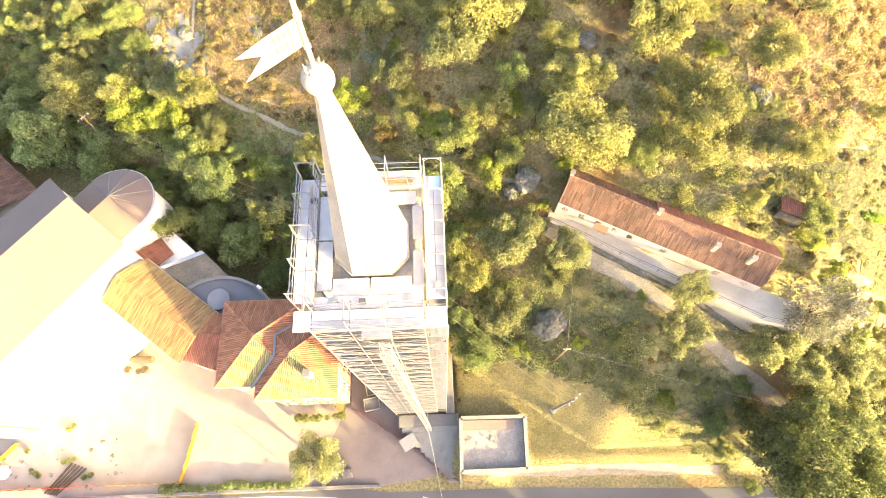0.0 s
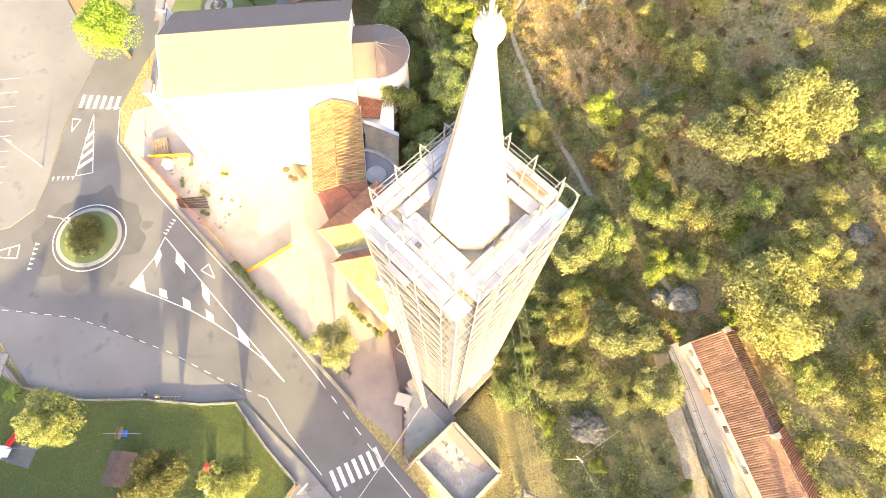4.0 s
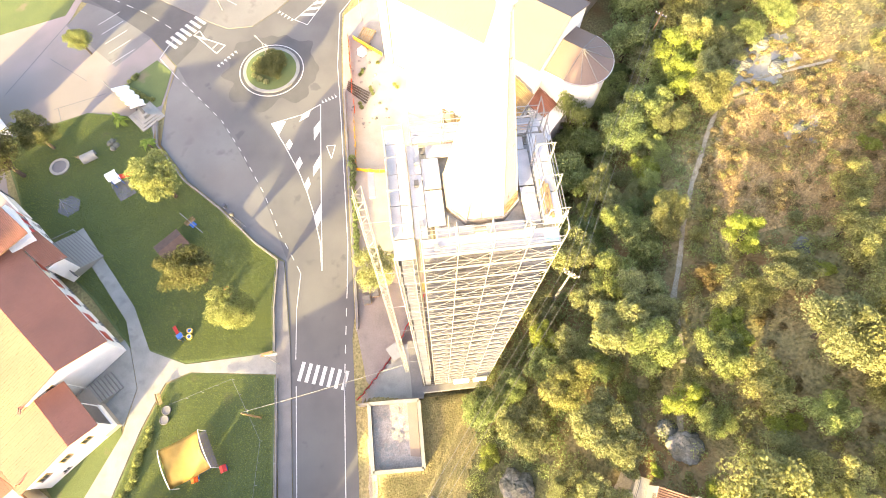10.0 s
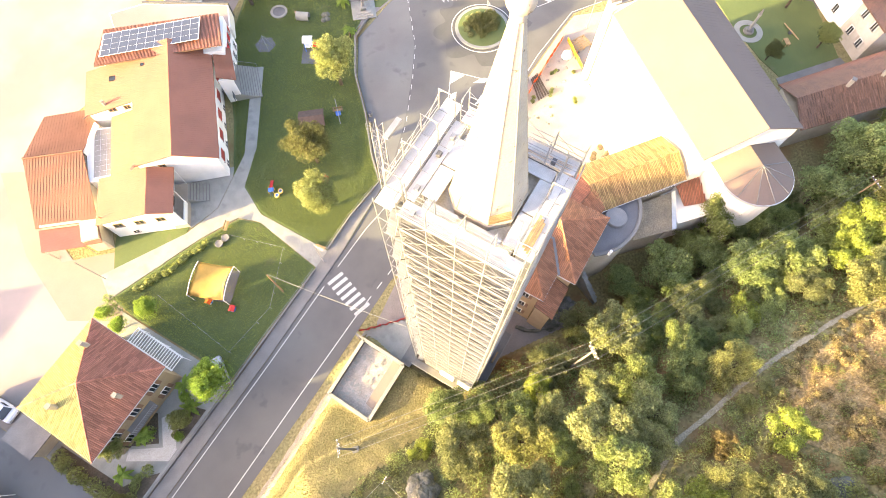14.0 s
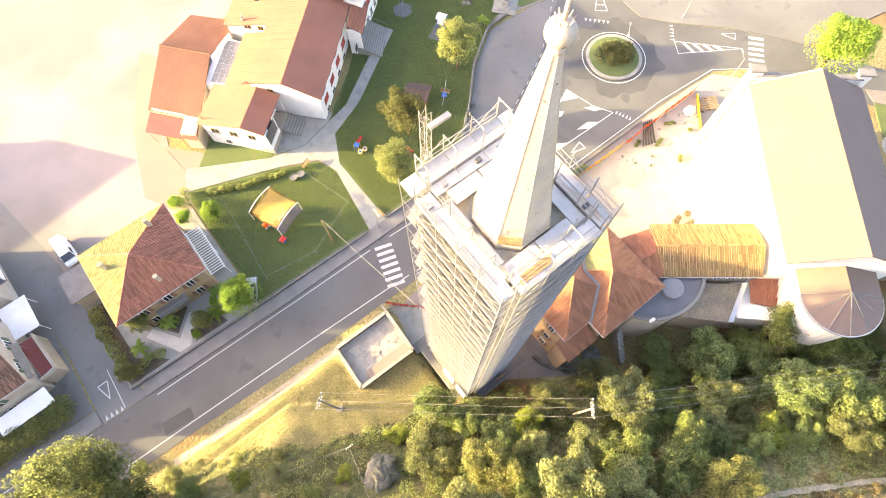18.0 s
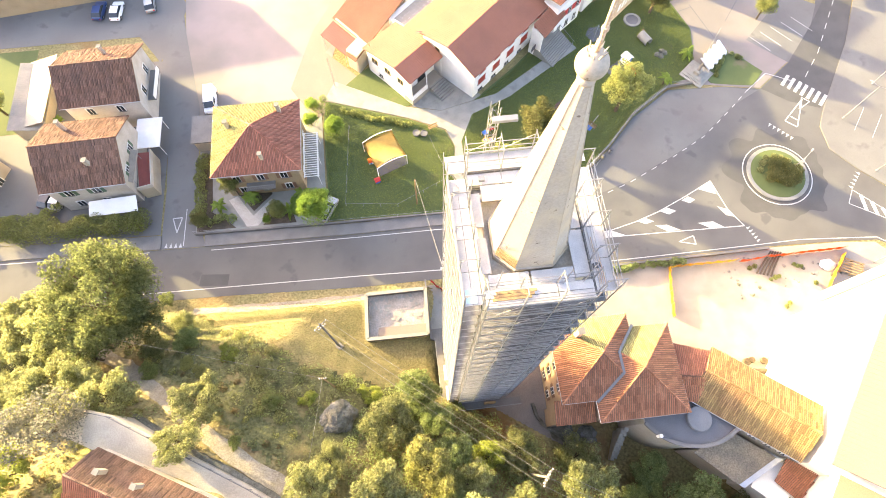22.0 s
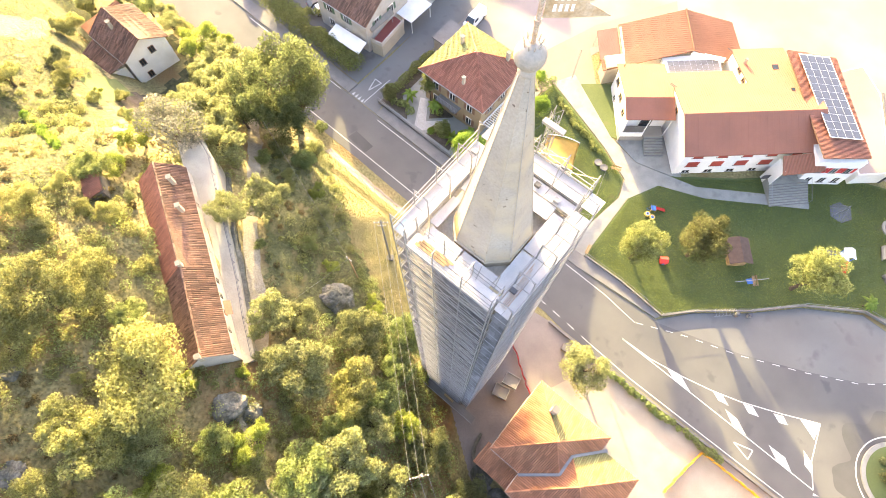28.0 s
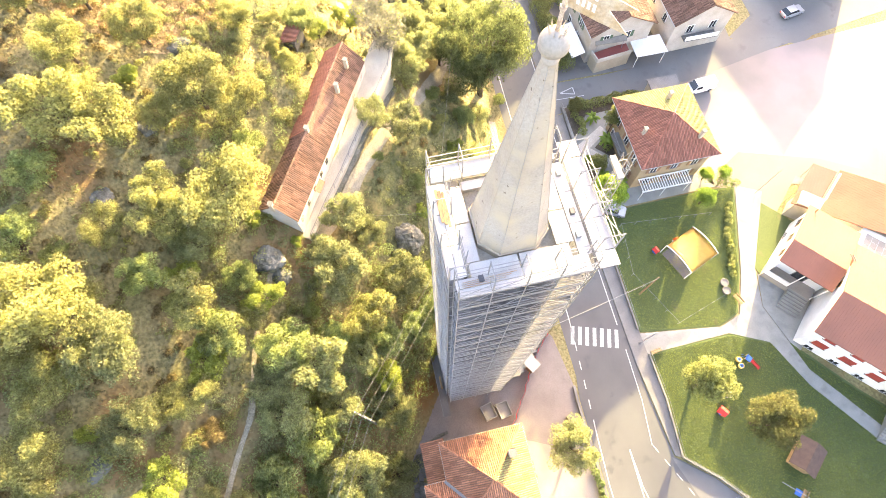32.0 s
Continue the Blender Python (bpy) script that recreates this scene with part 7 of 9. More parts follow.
        for i in range(n):
            p = (a[0] + (b[0] - a[0]) * i / n, a[1] + (b[1] - a[1]) * i / n)
            q = (a[0] + (b[0] - a[0]) * (i + 1) / n, a[1] + (b[1] - a[1]) * (i + 1) / n)
            bm = bmesh.new()
            rows = []
            for k in range(4):
                f = k / 3
                rows.append([bm.verts.new((p[0] + (q[0] - p[0]) * f + 0.08 * math.sin(k * 2.1 + i), p[1] + (q[1] - p[1]) * f + 0.09 * math.cos(k * 1.7 + i), z0 + zz + (0.0 if zz < 0.3 else -0.12 * math.sin(math.pi * f)))) for zz in (0.05, h * 0.5, h)])
            for r, s in zip(rows, rows[1:]):
                for k in range(2):
                    bm.faces.new((r[k], s[k], s[k + 1], r[k + 1]))
            bmesh.ops.solidify(bm, geom=bm.faces[:], thickness=0.03)
            part("net_panel", bm, mat, g)
            part("stake", tube((*p, z0), (*p, z0 + h + 0.12), 0.03, 5), post, g)
    return g


net_fence("red_netting", "sagging red plastic safety netting on stakes", [(-4.4, 13.7), (0.2, 9.2), (4.6, 6.4), (9.0, 3.4)], 1.1, "red_net", 0.1)
net_fence("orange_netting", "bright orange plastic site netting on stakes", [(57.0, 12.0), (49.0, 11.9), (45.0, 11.9), (40.8, 11.6)], 1.1, "orange", 0.0)
net_fence("yellow_barrier", "yellow-orange site barrier round the dug square", [(40.6, 11.9), (30.3, 11.9), (29.6, 8.4), (29.0, 4.6)], 1.0, "site_yellow", 0.0)
net_fence("yellow_barrier", "yellow site barrier beside the church front", [(52.1, 6.3), (54.3, 8.8), (56.4, 11.1)], 1.0, "site_yellow", 0.0)


def build_site():
    z = 0.02
    bm = bmesh.new()
    rng = random.Random(9)
    def heap(cx, cy, r, h, mat, label, name="earth_mound"):
        bm = bmesh.new()
        n = 14
        rings = []
        for k in range(5):
            f = k / 4
            rings.append([bm.verts.new((cx + r * (1 - f) * (1 + 0.25 * noise.noise((i, k, cx))) * math.cos(i * math.tau / n), cy + r * (1 - f) * (1 + 0.25 * noise.noise((i, k, cy))) * math.sin(i * math.tau / n) * 0.8, z + h * math.sin(f * math.pi / 2) * (1 + 0.2 * noise.noise((i * 0.7, k, cx))))) for i in range(n)])
        for a, b in zip(rings, rings[1:]):
            for i in range(n):
                bm.faces.new((a[i], a[(i + 1) % n], b[(i + 1) % n], b[i]))
        tagged(part(name, bm, mat), label, "heap")
    for i in range(46):
        x, y, r = rng.uniform(38, 57), rng.uniform(6.2, 12.2), rng.uniform(0.08, 0.3)
        if y < 6 + (x - 38) * 0.1:
            continue
        bm = bmesh.new()
        bmesh.ops.create_icosphere(bm, subdivisions=1, radius=r)
        for v in bm.verts:
            v.co = Vector((v.co.x * rng.uniform(0.8, 1.5), v.co.y * rng.uniform(0.7, 1.2), v.co.z * 0.5))
        tagged(part("rubble_stone", bm, "soil" if i % 3 else "rock", None, "", pose(x, y, z + r * 0.3, 0, 0, i * 37)), "dusty rubble stone lying on the dug-up square", "stone", "rubble on the square")
    heap(53.6, 9.8, 1.2, 0.7, "white", "crumpled white sheet over building material", "covered_load")
    heap(10.4, -8.6, 1.6, 0.6, "rock", "heap of grey rubble", "rubble_mound")
    heap(13.6, -9.2, 1.4, 0.5, "rock", "low heap of grey rubble", "rubble_mound")
    rng2 = random.Random(31)
    for i in range(16):
        x, y = 11.0 + (i % 8) * 0.5 + rng2.uniform(-0.1, 0.1), -9.0 - (i // 8) * 0.75 - (i % 8) * 0.05
        tagged(part("stone_slab", box(-0.22, 0.22, -0.3, 0.3, 0, rng2.uniform(0.2, 0.6), bevel=0.02), "concrete" if i % 3 else "rock", None, "", pose(x, y, 0.03, 0, 0, rng2.uniform(-14, 14))), "grey stone slab stacked behind the house", "stone slab", "stacked slabs")
    kw = thing("yard_kerb_wall", "low dark curved stone wall behind the parish house", "low wall", kind="structure")
    line = [(7.2, -4.6), (7.5, -6.2), (8.2, -7.5), (9.4, -8.5), (10.6, -9.9)]
    for a, b in zip(line, line[1:]):
        n = int(math.hypot(b[0] - a[0], b[1] - a[1]) / 0.5)
        for k in range(n):
            p, q = Vector(a).lerp(Vector(b), k / n), Vector(a).lerp(Vector(b), (k + 0.96) / n)
            part("stone", prism(strip(tuple(p), tuple(q), rng2.uniform(0.3, 0.42)), 0, rng2.uniform(0.5, 0.75)), "rock", kw)
    bt = thing("stone_buttress", "weathered sloping stone wall below the round hall", "retaining wall", kind="structure")
    for k in range(7):
        p, q = Vector((17.6, -9.2)).lerp(Vector((16.1, -12.6)), k / 7), Vector((17.6, -9.2)).lerp(Vector((16.1, -12.6)), (k + 0.97) / 7)
        for side in (-0.24, 0.24):
            part("stone", prism(strip((p.x + side, p.y + side * 0.4), (q.x + side, q.y + side * 0.4), 0.46), 0, 3.6 - 0.42 * k + rng2.uniform(-0.1, 0.1)), "pathstone", bt)
    rk = thing("timber_rack", "low brown timber rack on the dug-up square", "rack", pose(56.6, 8.8, z, 0, 0, -28))
    for k in range(6):
        part("slat", box(-1.6, 1.6, -1.1 + k * 0.42, -0.88 + k * 0.42, 0.5, 0.56), "wood", rk)
    for x in (-1.4, 0, 1.4):
        part("bearer", box(x - 0.06, x + 0.06, -1.2, 1.3, 0.38, 0.5), "wood", rk)
        for y in (-1.1, 1.2):
            part("leg", box(x - 0.06, x + 0.06, y - 0.06, y + 0.06, 0, 0.38), "wood", rk)
    for i in range(5):
        b = thing("timber_beam", "rough timber beam lying on the ground", "beam", group="stacked beams")
        part("beam", box(-2.2, 2.2, -0.1, 0.1, 0, 0.16), "bark", b)
        b.matrix_basis = pose(44.4 + i * 0.42, 11.2 - i * 0.12, z, 0, 0, 44 + 2 * i)
    for i, (x, y, r, s) in enumerate(((9.2, 11.6, 8, 1), (10.9, 11.5, -4, 1.15), (10.2, 10.4, 3, 0.9))):
        p = thing("pallet_stack", "stack of pale blocks on a wooden pallet", "pallet", group="pallets by the wall")
        for k in (-0.5, 0, 0.5):
            part("runner", box(-0.6, 0.6, k - 0.05, k + 0.05, 0, 0.1), "wood", p)
        for k in range(5):
            part("board", box(-0.6 + k * 0.26, -0.44 + k * 0.26, -0.55, 0.55, 0.1, 0.13), "wood", p)
        for k in range(2):
            for j in range(3):
                part("block", box(-0.58 + j * 0.4, -0.2 + j * 0.4, -0.5, 0.5, 0.135 + k * 0.26 * s, 0.385 + k * 0.26 * s, bevel=0.015), "concrete", p)
        p.matrix_basis = pose(x, y, 0.03, 0, 0, r)
    for x, y, r in ((5.9, 1.2, 14), (6.1, 3.2, 10)):
        k = thing("site_skip", "open steel skip at the foot of the tower", "skip", pose(x, y, 0.03, 0, 0, r))
        part("base", box(-1.0, 1.0, -0.8, 0.8, 0.1, 0.2), "steel", k)
        for x0, x1, y0, y1 in ((-1.0, 1.0, 0.74, 0.8), (-1.0, 1.0, -0.8, -0.74), (-1.0, -0.94, -0.74, 0.74), (0.94, 1.0, -0.74, 0.74)):
            part("side", box(x0, x1, y0, y1, 0.2, 1.1), "steel_white", k)
        part("load", box(-0.92, 0.92, -0.72, 0.72, 0.2, 0.85), "concrete", k)
    w = thing("site_cabin", "small brown site tool cabin by the steps", "cabin", pose(1.2, 8.2, 0.03, 0, 0, 30))
    part("body", box(-0.9, 0.9, -0.7, 0.7, 0, 1.9, bevel=0.03), "shutter_brown", w)
    part("lid", box(-1.0, 1.0, -0.8, 0.8, 1.9, 1.98), "steel", w)


build_site()


def road_wall():
    g = thing("road_parapet", "long low concrete parapet between square and road", "low wall", kind="structure")
    pts = [(5.2, 13.2), (7.3, 13.1), (13.4, 13.1), (22, 13.1), (31.5, 13.15), (40, 13.2), (45.7, 13.2)]
    for a, b in zip(pts, pts[1:]):
        n = max(1, int((b[0] - a[0]) / 3))
        for i in range(n):
            p = (a[0] + (b[0] - a[0]) * i / n + 0.01, a[1] + (b[1] - a[1]) * i / n)
            q = (a[0] + (b[0] - a[0]) * (i + 1) / n - 0.01, a[1] + (b[1] - a[1]) * (i + 1) / n)
            part("coping_stone", prism(strip(p, q, 0.32), 0, 0.55), "concrete", g)
    s = thing("school_wall", "low concrete wall along the kindergarten garden", "low wall", kind="structure")
    pts = [(-38.3, 25.0), (-18.8, 24.5), (-0.3, 24.3)]
    pts2 = [(3.4, 24.6), (9.5, 24.7), (16.7, 24.1), (20, 27.7), (26, 32.8), (31.4, 38.4), (38.5, 43.2), (43, 43.5)]
    for line in (pts, pts2):
        for a, b in zip(line, line[1:]):
            n = max(1, int(math.hypot(b[0] - a[0], b[1] - a[1]) / 2.6))
            for i in range(n):
                p, q = Vector(a).lerp(Vector(b), i / n), Vector(a).lerp(Vector(b), (i + 1) / n)
                part("wall_length", prism(strip(tuple(p), tuple(q), 0.22), 0, 0.5), "concrete", s)
                part("rail_post", tube((p.x, p.y, 0.5), (p.x, p.y, 1.35), 0.025, 4), "steel", s)
                part("rail", tube((p.x, p.y, 1.3), (q.x, q.y, 1.3), 0.02, 4), "steel", s)
    f = thing("hill_wall", "dry-stone retaining wall below the farm terrace", "retaining wall", kind="structure")
    line = [(-38.2, -1.9), (-34.2, -4.2), (-28.2, -7.8), (-24.4, -10.1), (-20.7, -12.6)]
    rng = random.Random(3)
    for a, b in zip(line, line[1:]):
        L = math.hypot(b[0] - a[0], b[1] - a[1])
        n = int(L / 0.5)
        for i in range(n):
            p, q = Vector(a).lerp(Vector(b), i / n), Vector(a).lerp(Vector(b), (i + 1) / n)
            zz = rough(p.x, p.y)
            for k in range(3):
                part("stone", prism(strip(tuple(p), tuple(q), rng.uniform(0.4, 0.6)), zz - 0.6 + k * 0.4, zz - 0.22 + k * 0.4), "rock", f)


road_wall()


# ---- poles, wires and lamps ----
def pole(name, label, x, y, z0, h, mat="wood", r=0.13, arms=(), turn=0):
    g = thing(name, label, "pole", pose(x, y, z0, 0, 0, turn))
    part("shaft", tube((0, 0, -0.5), (0, 0, h), r, 10, r2=r * 0.7), mat, g)
    for z, half in arms:
        part("crossarm", box(-half, half, -0.06, 0.06, z, z + 0.12), "concrete", g)
        for k in (-1, -0.35, 0.35, 1):
            part("insulator", lathe([(0.05, z + 0.12), (0.07, z + 0.2), (0.03, z + 0.32)], 8, c=(k * half * 0.9, 0)), "white", g)
    return g


def cable(a, b, sag, r=0.014, mat="cable_grey", label="pale overhead cable strung between poles"):
    bm = bmesh.new()
    a, b = Vector(a), Vector(b)
    side = (b - a).cross(Vector((0, 0, 1))).normalized() * r
    rings = []
    for i in range(17):
        c = a.lerp(b, i / 16) - Vector((0, 0, sag * 4 * (i / 16) * (1 - i / 16)))
        rings.append([bm.verts.new(c + side), bm.verts.new(c + Vector((0, 0, r * 1.4))), bm.verts.new(c - side), bm.verts.new(c - Vector((0, 0, r * 1.4)))])
    for p, q in zip(rings, rings[1:]):
        for i in range(4):
            bm.faces.new((p[i], p[(i + 1) % 4], q[(i + 1) % 4], q[i]))
    bm.faces.new(rings[0]), bm.faces.new(list(reversed(rings[-1])))
    return tagged(part("overhead_cable", bm, mat), label, "cable")


pole("garden_pole", "wooden cable pole leaning on the play lawn", -5.1, 26.4, 0.0, 7.6, "wood", 0.14)
part("stay_pole", tube((-4.0, 25.2, 0), (-5.0, 26.3, 6.0), 0.1, 8), "wood", bpy.data.objects["garden_pole"])
pole("line_pole", "grey concrete power pole with a white crossarm", 4.6, -12.9, rough(4.6, -12.9), 18.0 - rough(4.6, -12.9) - 0.3, "concrete", 0.16, ((17.4 - rough(4.6, -12.9), 1.0), (16.7 - rough(4.6, -12.9), 0.7)), 52)
pole("meadow_pole", "tall grey power pole standing in the dry meadow", -17.2, 5.1, rough(-17.2, 5.1), 13.0, "concrete", 0.16, ((12.3, 0.9), (11.4, 0.5)), 40)
part("footing", box(-0.4, 0.4, -0.4, 0.4, -0.4, 0.55, bevel=0.04), "concrete", bpy.data.objects["meadow_pole"], "square concrete footing")
pole("slope_pole", "thin wooden cable pole on the shaded slope", -17.4, -0.5, rough(-17.4, -0.5), 7.5, "wood", 0.11, ((7.0, 0.4),))
pole("ridge_pole", "tall wooden power pole among the trees", 46.5, -37.0, rough(46.5, -37), 9.0, "wood", 0.15, ((8.4, 0.9),), 50)
pole("yard_mast", "thin white flag mast by the school yard", -16.6, 49.6, 0, 7.0, "steel_white", 0.06)
for k in (-0.9, 0.0, 0.9):
    ox, oy = k * math.cos(radians(52)), k * math.sin(radians(52))
    cable((4.6 + ox, -12.9 + oy, 17.7), (46.5 + ox, -37 + oy, rough(46.5, -37) + 8.7), 1.2)
    cable((4.6 + ox, -12.9 + oy, 17.7), (-17.2 + ox * 0.9, 5.1 + oy * 0.9, rough(-17.2, 5.1) + 12.6), 0.9)
cable((-17.4, -0.5, rough(-17.4, -0.5) + 7.3), (-46.5, 8.4, rough(-46.5, 8.4) + 10.0), 0.8)
cable((-17.4, -0.5, rough(-17.4, -0.5) + 7.3), (-19.4, -8.6, rough(-19.4, -8.6) + 0.1), 0.2, label="pale stay wire running down to the ground")
cable((-5.0, 26.4, 7.5), (-1.4, 7.0, 6.4), 0.6, 0.03, "steel_white", "pale thick cable strung over the road")
pole("lane_pole", "tall wooden pole behind the roadside trees", -46.5, 8.4, rough(-46.5, 8.4), 10.2, "wood", 0.13)


def street_lamp(x, y, h, turn, z0=0.1, arms=1):
    g = thing("street_lamp", "grey steel street lamp with a slim head", "street lamp", pose(x, y, z0, 0, 0, turn), "street lamps")
    part("base", tube((0, 0, 0), (0, 0, 0.35), 0.14, 8), "steel", g)
    part("shaft", tube((0, 0, 0.3), (0, 0, h), 0.08, 8, r2=0.05), "steel", g)
    for k in range(arms):
        s = 1 if k == 0 else -1
        part("arm", tube((0, 0, h - 0.1), (1.5 * s, 0, h + 0.25), 0.04, 6), "steel", g)
        head = part("lamp_head", box(1.3 * s - 0.35, 1.3 * s + 0.35, -0.13, 0.13, h + 0.2, h + 0.32, bevel=0.03), "steel_white", g)
        part("lens", box(1.3 * s - 0.25, 1.3 * s + 0.25, -0.1, 0.1, h + 0.18, h + 0.2), "glass", head)


for x, y, h, r, a in ((65.2, 33.8, 8.0, 140, 2), (53.8, 25.7, 3.6, 40, 2), (67.0, 24.0, 8.0, 200, 1), (60.6, 9.4, 7.5, 60, 1), (1.6, 24.0, 6.5, -90, 1), (73.0, 40.0, 8.0, 220, 1)):
    street_lamp(x, y, h, r, 0.1 if a == 1 else 0.4, a)


# ---- play garden ----
def canopy():
    g = thing("sun_canopy", "yellow stretched sun canopy on white hoops", "canopy", pose(-9.2, 35.0, 0.05, 0, 0, 22))
    bm = bmesh.new()
    n, m = 10, 10
    vs = []
    for i in range(n + 1):
        row = []
        for j in range(m + 1):
            u, v = i / n - 0.5, j / m - 0.5
            z = 2.2 + 0.85 * math.cos(u * 2.4) - 0.45 * math.cos(v * math.pi)
            row.append(bm.verts.new((u * 5.0, v * 5.2 * (1 - 0.12 * math.cos(u * math.pi)), z)))
        vs.append(row)
    for i in range(n):
        for j in range(m):
            bm.faces.new((vs[i][j], vs[i + 1][j], vs[i + 1][j + 1], vs[i][j + 1])).smooth = True
    bmesh.ops.solidify(bm, geom=bm.faces[:], thickness=0.03)
    part("cloth", bm, "yellow", g)
    for v in (-2.6, 2.6):
        bm = bmesh.new()
        for i in range(10):
            p, q = (-2.55 + i * 0.51, v), (-2.55 + (i + 1) * 0.51, v)
            z = lambda x: 2.24 + 0.85 * math.cos(x / 5.0 * 2.4)
            tube((p[0], v, z(p[0])), (q[0], v, z(q[0])), 0.06, 6, bm)
        bmesh.ops.remove_doubles(bm, verts=bm.verts, dist=0.02)
        part("hoop", bm, "white", g)
        for u in (-2.5, 2.5):
            part("leg", tube((u, v, 0), (u, v, 2.55), 0.06, 6), "white", g)
    part("play_mat", box(-2.2, 2.6, -2.6, 1.6, 0.01, 0.04), "roof_felt", g)


canopy()


def toy_house(x, y, turn, roof, wall, k=1.0):
    g = thing("toy_house", "small plastic playhouse with a bright roof", "playhouse", pose(x, y, 0.05, 0, 0, turn) @ Matrix.Scale(k, 4), "playhouses")
    part("wall", box(-0.6, 0.6, -0.55, 0.55, 0, 1.0, bevel=0.04), wall, g)
    part("roof", slab([(-0.75, -0.7, 1.0), (0.75, -0.7, 1.0), (0.75, 0, 1.45), (-0.75, 0, 1.45)], 0.08), roof, g)
    part("roof", slab([(-0.75, 0.7, 1.0), (0.75, 0.7, 1.0), (0.75, 0, 1.45), (-0.75, 0, 1.45)], 0.08), roof, g)
    part("door", box(-0.22, 0.22, -0.6, -0.55, 0, 0.75), "blue", g)


toy_house(-10.8, 30.9, 20, "red", "blue", 0.6)
toy_house(-10.6, 36.2, 60, "blue", "white", 0.6)
toy_house(-11.6, 34.4, 10, "orange", "white", 0.6)
toy_house(12.6, 31.2, 35, "red", "red", 0.75)
toy_house(10.6, 32.6, 70, "plaster", "plaster_pale", 0.75)


def play_slide(x, y, turn, a, b, c, covered=True, k=1.0):
    g = thing("slide_tower", "coloured play tower with a straight slide" if covered else "low plastic slide in red, blue and yellow", "play tower", pose(x, y, 0.05, 0, 0, turn) @ Matrix.Scale(k, 4))
    for sx in (-0.6, 0.6):
        for sy in (-0.6, 0.6):
            part("post", tube((sx, sy, 0), (sx, sy, 2.3 if covered else 1.5), 0.06, 6), c, g)
    part("deck", box(-0.65, 0.65, -0.65, 0.65, 1.05, 1.13, bevel=0.03), b, g)
    part("panel", box(-0.65, -0.6, -0.55, 0.55, 1.15, 1.75), b, g)
    if covered:
        part("roof", slab([(-0.8, -0.8, 2.3), (0.8, -0.8, 2.3), (0.8, 0, 2.75), (-0.8, 0, 2.75)], 0.06), b, g)
        part("roof", slab([(-0.8, 0.8, 2.3), (0.8, 0.8, 2.3), (0.8, 0, 2.75), (-0.8, 0, 2.75)], 0.06), b, g)
    ch = part("chute", slab([(0.65, -0.32, 1.1), (0.65, 0.32, 1.1), (3.1, 0.32, 0.22), (3.1, -0.32, 0.22)], 0.05), a, g)
    for s in (-0.33, 0.33):
        part("chute_side", slab([(0.65, s - 0.03, 1.32), (0.65, s + 0.03, 1.32), (3.1, s + 0.03, 0.44), (3.1, s - 0.03, 0.44)], 0.24), a, ch)
    bm = bmesh.new()
    for s in (-0.25, 0.25):
        tube((-0.6, s, 1.1), (-1.3, s, 0.0), 0.03, 5, bm)
    part("ladder", bm, "steel" if covered else b, g)
    return g


play_slide(32.3, 48.4, -60, "red", "white", "blue")
low = play_slide(6.9, 37.4, 35, "red", "blue", "yellow", False, 0.62)
for i, (x, y) in enumerate(((-1.3, -1.4), (-0.2, -2.2))):
    arch = part("climbing_ring", lathe_ring(0.42, 0.62, 0.2, 0.75, 18), "yellow", low, "yellow plastic climbing ring", pose(x, y, 0))
    part("ring_cap", lathe_ring(0.2, 0.42, 0.6, 0.7, 14), "blue", arch)


def lathe_pipe(r0, r1, length):
    """A pipe lying along its own axis."""
    bm = lathe_ring(r0, r1, -length / 2, length / 2, 20)
    return bm


def garden_things():
    s = thing("garden_shed", "brown wooden garden shed with a dark pitched roof", "shed", pose(20.0, 38.8, 0.05, 0, 0, 40))
    part("wall", box(-1.2, 1.2, -1.6, 1.6, 0, 1.9, bevel=0.02), "wood", s)
    part("roof", slab([(-1.7, -2.0, 1.85), (-1.7, 2.0, 1.85), (0, 2.0, 2.6), (0, -2.0, 2.6)], 0.07), "dark_boards", s)
    part("roof", slab([(1.7, -2.0, 1.85), (1.7, 2.0, 1.85), (0, 2.0, 2.6), (0, -2.0, 2.6)], 0.07), "dark_boards", s)
    part("door", box(-0.4, 0.4, -1.66, -1.6, 0.05, 1.75), "wood", s)
    for x, y, r in ((29.1, 55.6, 0),):
        c = thing("rope_climber", "round rubber play surface with a rope climber", "climbing frame", pose(x, y, 0.06, 0, 0, r))
        part("mat", lathe([(1.8, 0.0), (1.8, 0.03), (0.05, 0.03)], 6), "roof_felt", c)
        for k in range(6):
            a = k * math.tau / 6
            part("rope", tube((1.3 * math.cos(a), 1.3 * math.sin(a), 0.03), (0, 0, 2.2), 0.02, 4), "steel", c)
        part("mast", tube((0, 0, 0), (0, 0, 2.3), 0.05, 6), "steel", c)
    sp = thing("sand_pit", "round sand pit with a dark cover and stone rim", "sand pit", pose(36.2, 58.0, 0.05))
    part("rim", lathe_ring(1.1, 1.5, 0.0, 0.18, 20), "pathstone", sp)
    part("cover", lathe([(1.1, 0.02), (1.1, 0.1), (0.05, 0.12)], 20), "roof_felt", sp)
    tu = thing("play_tunnel", "short pale concrete play tunnel on the lawn", "play tunnel", pose(37.2, 53.4, 0.55, 90, 0, 25))
    part("pipe", lathe_pipe(0.62, 0.75, 2.2), "pathstone", tu)
    for x, y, k in ((39.2, 49.6, 1), (40.0, 50.2, 2), (39.6, 50.6, 3), (38.6, 50.0, 4)):
        bm = bmesh.new()
        bmesh.ops.create_icosphere(bm, subdivisions=2, radius=0.5)
        for v in bm.verts:
            v.co = v.co * (1 + 0.3 * noise.noise(v.co * 2 + Vector((k, 0, 0))))
            v.co.z *= 0.7
